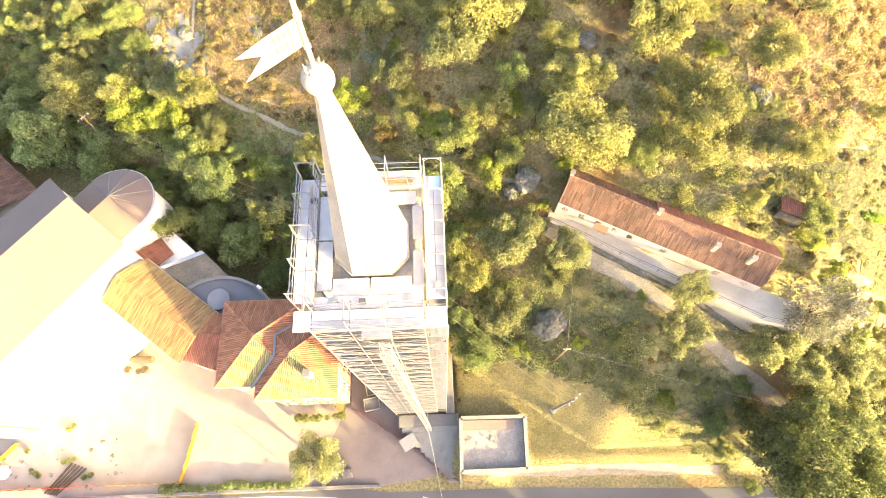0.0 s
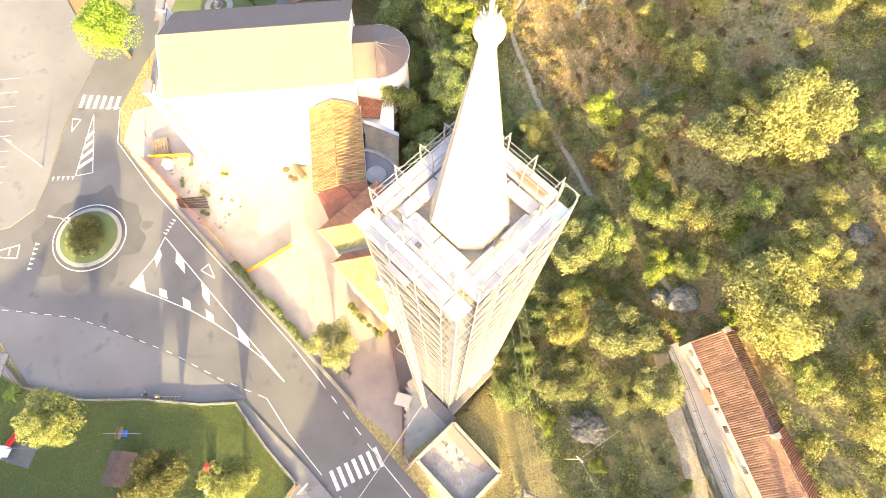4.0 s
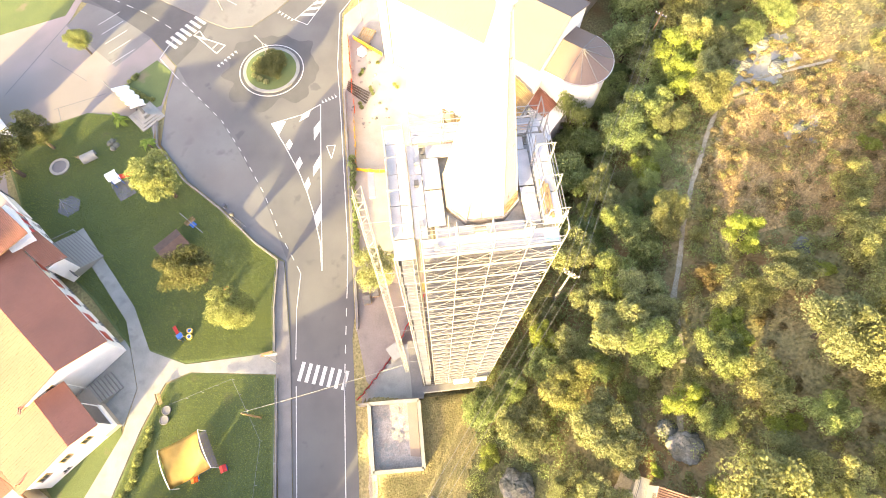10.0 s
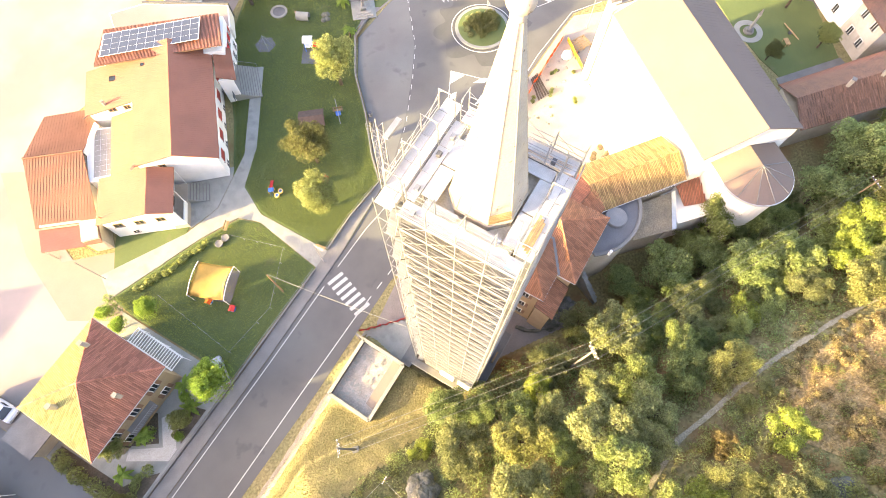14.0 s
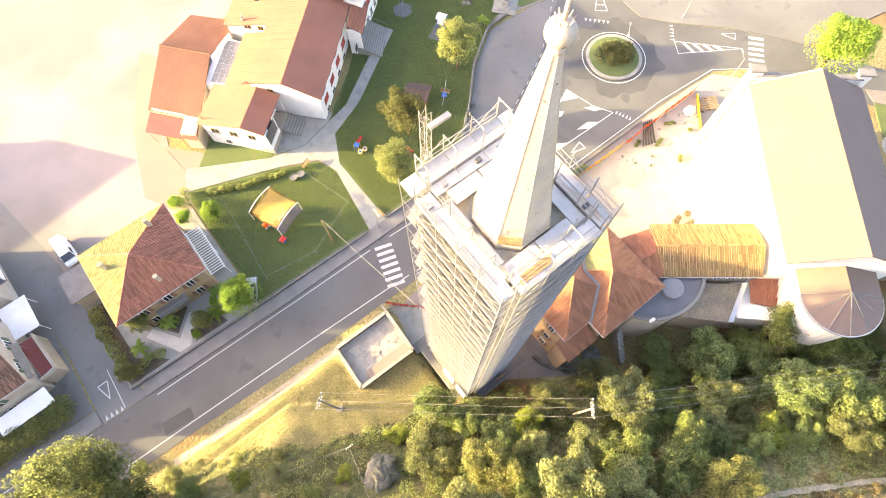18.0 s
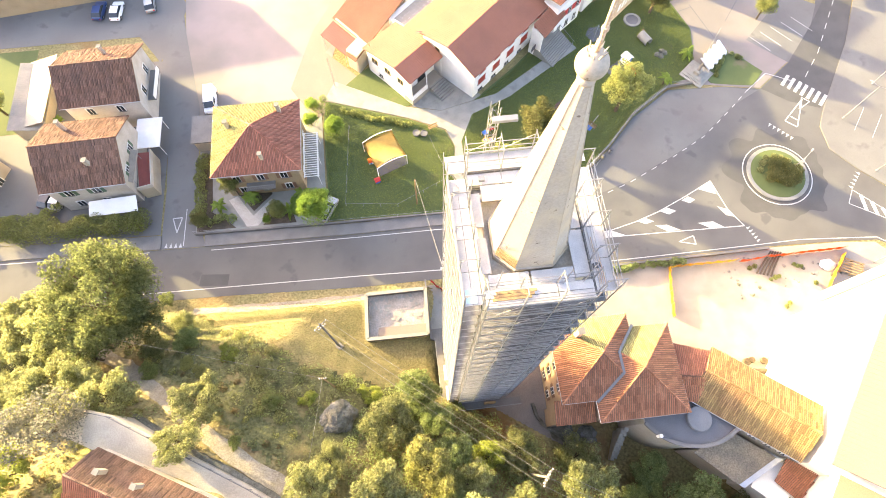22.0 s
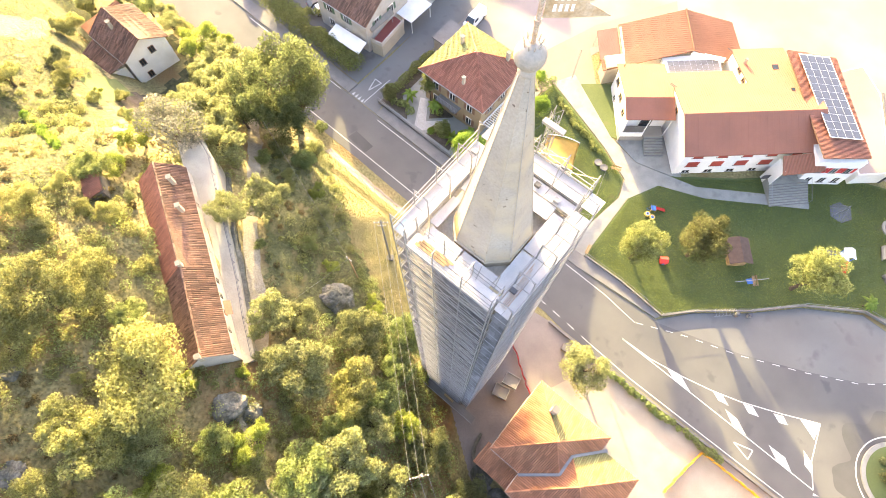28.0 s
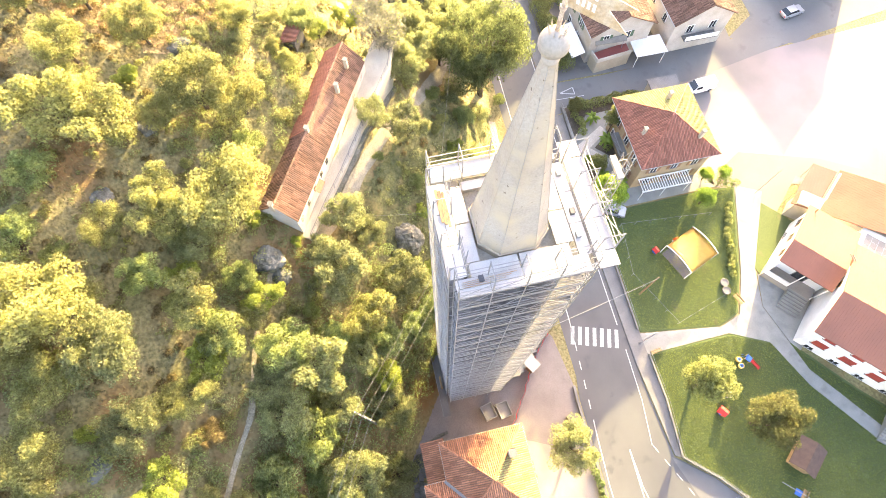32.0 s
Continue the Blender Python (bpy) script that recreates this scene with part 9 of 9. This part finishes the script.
clear = lambda x, y: all((x - a) ** 2 + (y - b) ** 2 > c * c for a, b, c in OPEN)
GROVE_FILL = []
fill = random.Random(21)
PLANTED = [(OLIVE, OLIVE_KIND), (YELLOW_WEST, YELLOW_KIND), (YELLOW_MID, YELLOW_KIND), (GREEN, GREEN_KIND), (LIME, LIME_KIND), (DARK, DARK_KIND), (RUST, RUST_KIND)]
known = [g for grove, _ in PLANTED for g in grove]
KEEP_OFF = ((39, -16, 10), (50, -10, 11), (-28, -11, 6), (-22, -15, 6), (-35, -7, 6), (16, -2, 9), (31, -8, 7), (26, -10, 6), (0, 0, 6.5), (-70, 4, 8), (38, -22, 7), (10, -9, 4.5), (-12, 8, 7), (-20, 8, 6),
            (-30, 11, 5), (-24, -7, 4), (-16, -4.4, 3), (-19, 2, 5), (-60, -15, 10), (60, -30, 9), (70, -30, 12), (62, -14, 10), (20, -29, 4), (4, -25, 2.5), (1, -39, 5), (-27, -36, 4))
def within(x, y, pts):
    odd = False
    for (ax, ay), (bx, by) in zip(pts, pts[1:] + pts[:1]):
        if (ay > y) != (by > y) and x < (bx - ax) * (y - ay) / (by - ay) + ax:
            odd = not odd
    return odd


# the close wood behind the church, down to the tower
WOOD = [(36, -21.8), (38.5, -26.5), (45, -29.5), (54, -33.5), (63, -38.5), (74, -50), (60, -60), (45, -56), (39.5, -50), (33.7, -42.2), (30, -37.8), (24, -31), (14, -28), (9.5, -24), (8.5, -17), (14, -14.6), (22, -17), (29, -19.6)]
near = lambda x, y, r, k: any((x - a) ** 2 + (y - b) ** 2 < (k * (c + r)) ** 2 for a, b, c in known + GROVE_FILL)
for i in range(2400):
    x, y, r = fill.uniform(8, 75), fill.uniform(-60, -14), fill.uniform(1.3, 2.7)
    if within(x, y, WOOD) and not near(x, y, r, 0.55) and (x - 4.6) ** 2 + (y + 12.9) ** 2 > 9:
        GROVE_FILL.append((x, y, r))
for i in range(2600):
    x, y = fill.uniform(-90, 85), fill.uniform(-80, 6)
    s = (-37 * (x + 14) - 54 * (y - 7)) / 65.5
    if s < 3.0 or s > 62 or any((x - a) ** 2 + (y - b) ** 2 < c * c for a, b, c in KEEP_OFF + OPEN) or within(x, y, MEADOW) or (within(x, y, SLOPE) and fill.random() < 0.5) or on_track(x, y, 1.0):
        continue
    r = fill.uniform(0.7, 1.6) if s < 40 else fill.uniform(1.0, 3.0)
    if not near(x, y, r, 0.95) and noise.noise((x * 0.07, y * 0.07, 2)) > -0.25:
        GROVE_FILL.append((x, y, r))
for grove, kinds in PLANTED:
    for x, y, r in grove:
        plant(fill.choice(kinds), x, y, r, rough(x, y) - 0.15 * r, tall=fill.uniform(0.95, 1.15) if r > 2 else 0.95, wide=fill.uniform(0.9, 1.1))
def fill_kinds(x, y):
    s = (-37 * (x + 14) - 54 * (y - 7)) / 65.5
    # lower wood gets darker leaves to stand in for its shaded side
    return DARK_KIND + GREEN_KIND + OLIVE_KIND if s < 17 and x > -14 else OLIVE_KIND + YELLOW_KIND * 2 + LIME_KIND if s > 26 else OLIVE_KIND + YELLOW_KIND + GREEN_KIND


GROVE_FILL.sort(key=lambda g: math.hypot(g[0], g[1]))
for x, y, r in GROVE_FILL[:170]:
    plant(fill.choice(fill_kinds(x, y)), x, y, r, rough(x, y) - 0.15 * r, tall=fill.uniform(0.85, 1.1), wide=fill.uniform(0.85, 1.15))
# the far wood, whose trees cannot be told apart
far_rng = np.random.default_rng(90)
FAR = {"leaf_dark": [], "leaf": [], "leaf_olive": [], "leaf_yellow": [], "leaf_lime": []}
for x, y, r in GROVE_FILL[170:]:
    k = fill.choice(fill_kinds(x, y))
    tone = "leaf_dark" if k in DARK_KIND else "leaf" if k in GREEN_KIND else "leaf_olive" if k in OLIVE_KIND else "leaf_yellow" if k in YELLOW_KIND else "leaf_lime"
    z = rough(x, y) - 0.15 * r
    FAR[tone] += [(x + a * r, y + b * r, z + c * r, d * r) for a, b, c, d in crown_lobes(far_rng, 8, 1.05)]
for tone, lobes in FAR.items():
    if lobes:
        tagged(new("far_wood", leaf_mesh("far_wood", lobes, len(lobes) * 70, 0.1, tone, far_rng)), "distant broadleaf wood on the hill", "wood", kind="stuff")
KINDS.append(tree_kind("plane_tree", "huge many-headed green tree beside the road", "leaf_plane", 44, 42000, 0.0175, 40, 1.0, core=0.56, spread=1.18, bulk=0.78))
PLANE_KIND = len(KINDS) - 1
FIRST.append(True)
for x, y, r, tall in ((32.8, -21.6, 3.1, 2.0), (29.4, -20.8, 2.6, 1.5), (36.6, -25.2, 2.8, 1.5), (25.4, -19.6, 2.6, 1.3)):
    plant(GREEN_KIND[1], x, y, r, rough(x, y) - 0.1, tall=tall)
# trees added round the plane tree to shade the ground below its crown
for x, y, r, tall in ((-49.5, 9.0, 3.6, 1.5), (-51.5, 13.0, 3.4, 1.6), (-46.2, 6.2, 2.6, 1.4), (-39.4, 7.0, 1.9, 1.1), (-37.6, 10.6, 1.5, 1.0), (-57.5, 13.4, 3.2, 1.5)):
    plant(OLIVE_KIND[1], x, y, r, rough(x, y) - 0.1, tall=tall)
for x, y, r, tall, kind in ((-89.0, 6.8, 2.2, 1.1, 3), (-84.2, 11.4, 2.8, 1.2, 0), (-80.8, 12.6, 2.6, 1.1, 1), (-77.4, 14.0, 1.9, 1.2, 3), (-74.4, 12.8, 2.1, 1.1, 2), (-71.0, 13.4, 2.2, 1.1, 4), (-62.4, 12.6, 2.6, 1.2, 3)):
    plant(kind, x, y, r, rough(x, y) - 0.1, tall=tall)
plant(PLANE_KIND, -43.4, 12.4, 7.1, rough(-43.4, 12.4) - 0.3, tall=1.5)
plant(GREY_KIND[0], -43.2, -2.6, 4.2, rough(-43.2, -2.6), tall=1.2)

# garden and street trees
GARDEN = [
    tree_kind("garden_tree", "round yellow-green lawn tree with dense foliage", "leaf_garden", 11, 11958, 0.030, 16, 1.35, core=0.74, spread=0.78),
    tree_kind("garden_tree", "broad brownish-green magnolia-like lawn tree", "leaf_bronze", 12, 11958, 0.032, 14, 1.3, core=0.74, spread=0.78),
    tree_kind("clipped_tree", "clipped egg-shaped bright green garden tree", "leaf_bright", 13, 15000, 0.03, 14, 1.15, core=0.86, spread=0.62),
]
def place(proto, x, y, r, z=0.03, tall=1.0, turn=0.0, first=False):
    m = Matrix.Translation((x, y, z)) @ Matrix.Rotation(turn, 4, 'Z') @ Matrix.Diagonal((r, r, r * tall, 1))
    if first:
        proto.matrix_basis = m
        return proto
    ob = copy_thing(proto, Matrix())
    ob.matrix_basis = m
    return ob


place(GARDEN[0], 28.9, 39.6, 4.2, first=True)
place(GARDEN[1], 14.8, 34.4, 4.2, first=True)
place(GARDEN[2], -19.7, 25.6, 3.3, tall=1.1, first=True)
place(GARDEN[0], 8.7, 28.6, 3.7, turn=1.0)
plant(OLIVE_KIND[1], 12.6, 10.0, 3.4, 0.03, tall=1.1)
place(GARDEN[1], 35.2, 63.2, 4.4, turn=1.0)
place(GARDEN[1], 39.8, 59.4, 3.5, turn=2.6)
place(GARDEN[2], -16.7, 40.2, 2.0, turn=1.0)
place(GARDEN[2], -20.3, 45.2, 1.4, turn=2.0)
place(GARDEN[2], -20.6, 42.4, 1.5, turn=3.0, tall=0.9)
place(GARDEN[0], -32.0, 30.9, 2.0, turn=0.5, tall=1.35)
place(GARDEN[0], -25.6, 26.6, 1.7, turn=2.2)
place(GARDEN[1], -37.0, 26.6, 1.6, turn=1.2, tall=0.8)
place(GARDEN[2], -27.6, 25.9, 0.8, turn=0.3)
place(GARDEN[2], -23.4, 28.4, 0.9, turn=1.3)
place(GARDEN[0], 58.3, 55.9, 2.4, turn=2.0)
place(GARDEN[0], 77.0, 60.4, 2.6, turn=4.0)
place(GARDEN[2], 75.9, 2.3, 5.8, turn=2.0, tall=0.95)
place(GARDEN[1], 82.9, -19.2, 3.4, turn=0.4)
place(GARDEN[0], 76.8, -26.6, 2.3, turn=1.4)
place(GARDEN[1], 69.8, -19.8, 1.8, turn=2.4)
place(GARDEN[0], -76.0, 46.0, 3.2, turn=0.9)
place(GARDEN[0], -70.0, 50.0, 2.6, turn=3.9)


def shrub_row(name, label, pts, half, height, mat, seed, step_m=0.8, z0=0.0):
    """A hedge or shrub border: lobes of leaves along a line."""
    rng = np.random.default_rng(seed)
    lobes = []
    for a, b in zip(pts, pts[1:]):
        L = math.hypot(b[0] - a[0], b[1] - a[1])
        for i in range(max(1, int(L / step_m))):
            f = i / max(1, int(L / step_m))
            x, y = a[0] + (b[0] - a[0]) * f, a[1] + (b[1] - a[1]) * f
            r = half * (0.75 + 0.5 * rng.random())
            lobes.append((x + 0.3 * half * rng.normal(), y + 0.3 * half * rng.normal(), (z0(x, y) if callable(z0) else z0) + height * (0.45 + 0.25 * rng.random()), r))
    t = thing(name, label, "hedge" if "hedge" in name else "shrubs")
    part("foliage", leaf_mesh("foliage", lobes, int(len(lobes) * 190 * max(1.0, 1.7 * half * half)), 0.12, mat, rng), None, t)
    bm = bmesh.new()
    for x, y, z, r in lobes[::3]:
        tube((x, y, z0(x, y) if callable(z0) else z0), (x, y, z), 0.05, 4, bm)
    part("stems", bm, "bark", t)


shrub_row("hedge", "tall leafy hedge before the pale houses", [(-67, 27.4), (-56, 27.4), (-44.8, 27.4)], 1.5, 2.8, "leaf_garden", 31)
shrub_row("hedge", "clipped hedge along the villa lane", [(-37.6, 26.4), (-37.4, 38.6)], 0.9, 1.5, "leaf_garden", 32)
shrub_row("shrub_border", "mixed shrubs in the villa front garden", [(-36.0, 26.4), (-34.4, 27.6), (-32.2, 26.2)], 0.7, 1.0, "leaf", 33)
shrub_row("shrub_border", "low green shrubs beside the villa gate", [(-27.6, 26.6), (-26.0, 28.0), (-23.4, 26.6)], 0.55, 0.8, "leaf_olive", 45)
shrub_row("shrub_border", "mixed shrubs between forked garden paths", [(-31.2, 30.6), (-29.8, 29.2), (-28.2, 30.4)], 0.7, 1.0, "leaf", 34)
shrub_row("shrub_border", "flowering border along the kindergarten path", [(-15.6, 44.4), (-9.0, 41.6), (-4.2, 40.6)], 0.5, 0.7, "leaf_garden", 35)
shrub_row("hedge", "low sparse hedge along the road parapet", [(15.2, 12.5), (24, 12.5), (33, 12.6)], 0.5, 0.9, "leaf_dark", 36)
shrub_row("shrub_border", "planted shrubs and flowers on the traffic island", [(49.4, 24.6), (50.6, 26.8), (52.4, 26.2), (53.4, 24.2), (51.6, 23.2), (50.4, 24.6), (52.0, 25.2)], 0.9, 1.3, "leaf_bronze", 37, 0.5, 0.35)
shrub_row("shrub_border", "pale green ground plants on the traffic island", [(48.6, 26.2), (50.2, 28.0), (52.6, 27.8), (54.2, 26.0), (54.0, 23.6)], 0.45, 0.5, "leaf_olive", 47, 0.9, 0.3)
shrub_row("shrub_border", "small flowering border by the monument", [(52.6, 47.6), (50.4, 49.0), (46.6, 44.0)], 0.4, 0.6, "leaf_garden", 38)
shrub_row("shrub_border", "shrubs against the kindergarten gate", [(-18.6, 46.6), (-19.6, 43.6)], 0.8, 1.4, "leaf_dark", 39)
shrub_row("hedge", "row of shrubs below the corner house", [(-66, 30.0), (-61, 29.6), (-58.6, 32.0)], 0.9, 1.6, "leaf_garden", 40)
shrub_row("vegetable_row", "rows of leafy vegetables on the slope", [(-63.2, -13.4), (-51.2, -13.2)], 0.5, 0.7, "leaf_bright", 41, 0.6, rough)
for i, line in enumerate(([(44.5, 8.4), (46.4, 9.0)], [(48.6, 10.4), (50.2, 9.8)], [(45.6, 4.4), (46.4, 5.2)], [(50.6, 7.4), (51.2, 8.0)], [(42.0, 10.6), (43.4, 11.0)])):
    shrub_row("weed_clump", "low green weeds on the dug-up square", line, 0.28, 0.35, "leaf_garden", 60 + i, 0.5)
shrub_row("shrub_border", "green shrubs at the parish house front", [(10.2, 4.4), (13.0, 4.6), (16.8, 4.4)], 0.5, 0.9, "leaf_garden", 42)


def palm(x, y, h, z0=0.03):
    g = thing("palm", "small fan palm with drooping green fronds", "palm", pose(x, y, z0), "garden palms")
    part("trunk", tube((0, 0, -0.1), (0, 0, h), 0.14, 8, r2=0.11), "bark", g)
    rng = random.Random(int(x * 7 + y * 3))
    for i in range(18):
        a, e = rng.random() * math.tau, rng.uniform(-0.2, 1.1)
        L = rng.uniform(1.0, 1.5)
        bm = bmesh.new()
        side = Vector((-math.sin(a), math.cos(a), 0))
        prev = None
        for k in range(5):
            f = k / 4
            c = Vector((math.cos(a) * L * f, math.sin(a) * L * f, h + math.sin(e) * L * f - 0.7 * f * f * L))
            w = 0.26 * math.sin(math.pi * min(1, 0.15 + f * 0.85)) + 0.01
            row = (bm.verts.new(c - side * w - Vector((0, 0, 0.06))), bm.verts.new(c), bm.verts.new(c + side * w - Vector((0, 0, 0.06))))
            if prev:
                bm.faces.new((prev[0], prev[1], row[1], row[0])), bm.faces.new((prev[1], prev[2], row[2], row[1]))
            prev = row
        part("frond", bm, "leaf_bright", g)


for x, y, h in ((-29.6, 29.2, 2.6), (-24.0, 27.0, 1.4), (-22.2, 29.4, 1.6), (38.0, 43.9, 1.8), (43.2, 49.0, 1.6), (-49.4, 28.0, 1.6), (-47.0, 27.4, 1.4), (-60.4, 46.4, 1.6), (-34.8, 29.0, 1.2)):
    palm(x, y, h)


HOUSE_BEDS = [(-71, -4), (-66.5, 1.6), (-58.6, 3.4), (-55, -2), (-57, -6), (-63, -7.5), (-69, -6.5)]


def undergrowth():
    """Low scrub all over the slope, too dense to count."""
    rng = np.random.default_rng(77)
    sets = {"leaf": [], "leaf_straw": [], "leaf_yellow": [], "leaf_dark": [], "leaf_rust": [], "leaf_olive": []}
    for a, b, c in OPEN:
        for i in range(int(c * c * 4)):
            x, y = a + rng.uniform(-c, c), b + rng.uniform(-c, c)
            r = rng.uniform(0.2, 0.6)
            if (x - a) ** 2 + (y - b) ** 2 < c * c and not on_track(x, y, 0.4) and noise.noise((x * 0.25, y * 0.25, 8)) > -0.15:
                sets["leaf_yellow" if i % 6 == 0 else "leaf_straw"].append((x, y, rough(x, y) + r * 0.3, r))
    while sum(len(v) for v in sets.values()) < 5400:
        x, y = rng.uniform(-75, 80), rng.uniform(-75, 9)
        s = (-37 * (x + 14) - 54 * (y - 7)) / 65.5
        if s < 2.0 or s > 58 or within(x, y, MEADOW) or any((x - a) ** 2 + (y - b) ** 2 < (c * 0.8) ** 2 for a, b, c in KEEP_OFF[:12]):
            continue
        if on_track(x, y, 0.5) or within(x, y, HOUSE_BEDS):
            continue
        wood = (s < 15 and x > -16) or within(x, y, WOOD)
        dry = noise.noise((x * 0.07, y * 0.07, 2)) < 0.05 or not clear(x, y)
        p = rng.random()
        if wood:
            k, r = ("leaf_dark" if p < 0.45 else "leaf" if p < 0.8 else "leaf_olive"), rng.uniform(0.6, 1.3)
        elif dry:
            if rng.random() < 0.45:
                continue
            k, r = ("leaf_rust" if p < 0.25 else "leaf_yellow" if p < 0.7 else "leaf_olive"), rng.uniform(0.25, 0.6)
        else:
            k, r = ("leaf_olive" if p < 0.4 else "leaf" if p < 0.7 else "leaf_yellow"), rng.uniform(0.4, 1.0)
        sets[k].append((x, y, rough(x, y) + r * 0.35, r))
    labels = {"leaf": "low green scrub scattered over the slope", "leaf_yellow": "yellowed scrub and tall grass on the slope", "leaf_dark": "dark low scrub under the trees",
              "leaf_rust": "rust-brown dry bracken on the slope", "leaf_olive": "olive-grey low scrub on the slope", "leaf_straw": "pale straw-coloured shrubs on the open slope"}
    for k, lobes in sets.items():
        ob = new("undergrowth", leaf_mesh("undergrowth", lobes, len(lobes) * 100, 0.1, k, rng))
        tagged(ob, labels[k], "undergrowth", kind="stuff")


undergrowth()


TERRACE = [(-42, -1.5), (-31, -5.8), (-21, -11.8), (-16, -15), (-17.2, -18), (-22, -15.5), (-32, -10), (-42, -6)]


def grass(name, label, spots, n, h, mat, seed, area=None):
    """Tufts of dry grass over a stretch of ground."""
    rng = np.random.default_rng(seed)
    vs, fs = [], []
    while len(fs) < n:
        x, y = rng.uniform(spots[0], spots[1]), rng.uniform(spots[2], spots[3])
        s = (-37 * (x + 14) - 54 * (y - 7)) / 65.5
        if (area and not within(x, y, area)) or y > 12.8 or within(x, y, TERRACE) or on_track(x, y, 0.0) or within(x, y, HOUSE_BEDS) or (x < -46 and y > -25 and name == "hill_grass") or (name == "hill_grass" and within(x, y, SLOPE)) or (s < 0.5 and land(x, y) < 0.9) or (-14.2 < x < -4.6 and 5.2 < y < 12.3) or any((x - a) ** 2 + (y - b) ** 2 < (c * 0.7) ** 2 for a, b, c in KEEP_OFF[:12]):
            continue
        z = rough(x, y)
        a, k = rng.random() * math.tau, h * rng.uniform(0.5, 1.3)
        dx, dy, lx, ly = 0.055 * math.cos(a), 0.055 * math.sin(a), rng.normal() * 0.4 * k, rng.normal() * 0.4 * k
        i = len(vs)
        vs += [(x - dx, y - dy, z), (x + dx, y + dy, z), (x + lx, y + ly, z + k)]
        fs.append((i, i + 1, i + 2))
    me = bpy.data.meshes.new(name)
    me.from_pydata(vs, [], fs)
    me.materials.append(M[mat])
    tagged(new(name, me), label, "grass", kind="stuff")


grass("meadow_grass", "golden dry grass tufts in the meadow", (-38, -4, -1, 12.8), 30000, 0.22, "straw", 5, MEADOW)
grass("slope_grass_tufts", "rough green grass tufts on the shaded slope", (-41, -5, -11, 12.8), 24000, 0.3, "slope_blade", 15, SLOPE)
grass("plot_grass", "short green grass on the vegetable plot", (-100, -46, -24, 8), 22000, 0.3, "slope_blade", 16, [(-100, 6), (-84, 6), (-72, -4), (-58, -6), (-46, -11), (-44, -19), (-58, -22), (-88, -24), (-100, -24)])
grass("hill_grass", "dry straw-coloured grass over the hillside", (-70, 70, -70, 2), 110000, 0.36, "straw", 6)
grass("golden_grass", "tall golden grass on the open slope", (5, 32, -58, -30), 34000, 0.36, "golden_blade", 8, [(12, -31.5), (19, -35.6), (26.6, -40), (28, -43), (27.6, -52), (20, -58), (8, -52), (6, -42), (8, -34)])
grass("golden_grass", "tall golden grass above the farmhouse", (-66, -36, -46, -18), 28000, 0.36, "golden_blade", 9, [(-64, -24), (-50, -20), (-43, -22), (-39, -27), (-42, -36), (-50, -44), (-64, -44)])


def lawn_blades():
    """Short mown blades standing on the two kindergarten lawns."""
    rng = np.random.default_rng(12)
    fields = ([(3.5, 24.9), (16.5, 24.4), (20, 28.2), (26, 33.3), (31.2, 38.8), (38.2, 43.6), (44, 45.2), (45.8, 55), (41.8, 67.6), (28, 61.7), (20.5, 56.2), (14, 50.1), (6.4, 44.2), (5.4, 41.2), (3.3, 36.7)],
              [(-18.2, 25.2), (0.1, 24.9), (1.6, 35.7), (0.5, 38.8), (-5, 41.6), (-18.1, 46.5), (-18.6, 42)])
    for pts, n in zip(fields, (130000, 42000)):
        x0, x1, y0, y1 = min(p[0] for p in pts), max(p[0] for p in pts), min(p[1] for p in pts), max(p[1] for p in pts)
        vs, fs = [], []
        while len(fs) < n:
            x, y = rng.uniform(x0, x1), rng.uniform(y0, y1)
            if not within(x, y, pts) or within(x, y, PATH_PLAN):
                continue
            a, k, i = rng.random() * math.tau, rng.uniform(0.05, 0.12), len(vs)
            dx, dy = 0.045 * math.cos(a), 0.045 * math.sin(a)
            vs += [(x - dx, y - dy, 0.05), (x + dx, y + dy, 0.05), (x + rng.normal() * 0.08, y + rng.normal() * 0.08, 0.05 + k)]
            fs.append((i, i + 1, i + 2))
        me = bpy.data.meshes.new("lawn_grass")
        me.from_pydata(vs, [], fs)
        me.materials.append(M["lawn_blade"])
        tagged(new("lawn_grass", me), "short mown grass blades of the kindergarten lawn", "grass", kind="stuff")


lawn_blades()


def rock(x, y, r, h, label, seed, z=None):
    bm = bmesh.new()
    bmesh.ops.create_icosphere(bm, subdivisions=4, radius=1.0)
    for v in bm.verts:
        k = 1 + 0.28 * noise.noise(v.co * 1.6 + Vector((seed, 0, 0))) + 0.14 * noise.noise(v.co * 4.5 + Vector((0, seed, 0))) + 0.07 * noise.noise(v.co * 11)
        v.co = Vector((v.co.x * r * k, v.co.y * r * 0.85 * k, v.co.z * h * k))
    ob = part("boulder", bm, "rock", None, "", pose(x, y, (rough(x, y) if z is None else z), 0, 0, seed * 40))
    tagged(ob, label, "boulder", "boulders")


rock(-16.7, -4.6, 2.1, 1.9, "large grey weathered limestone boulder on the slope", 1)
rock(-14.4, -20.6, 1.8, 1.2, "grey limestone outcrop beside the farmhouse", 2)
rock(-12.6, -19.6, 1.2, 0.9, "small grey limestone outcrop in dry grass", 3)
for i, (x, y, r) in enumerate(((33.4, -44.6, 2.0), (36.2, -48.0, 1.8), (31.0, -47.4, 1.6), (19.4, -44.6, 1.3), (-30, -30, 1.4), (-40, -26, 1.5), (4, -38, 1.3), (-22, -35, 1.3))):
    rock(x, y, r, r * 0.35, "bare pale limestone outcrop in the slope", 10 + i)
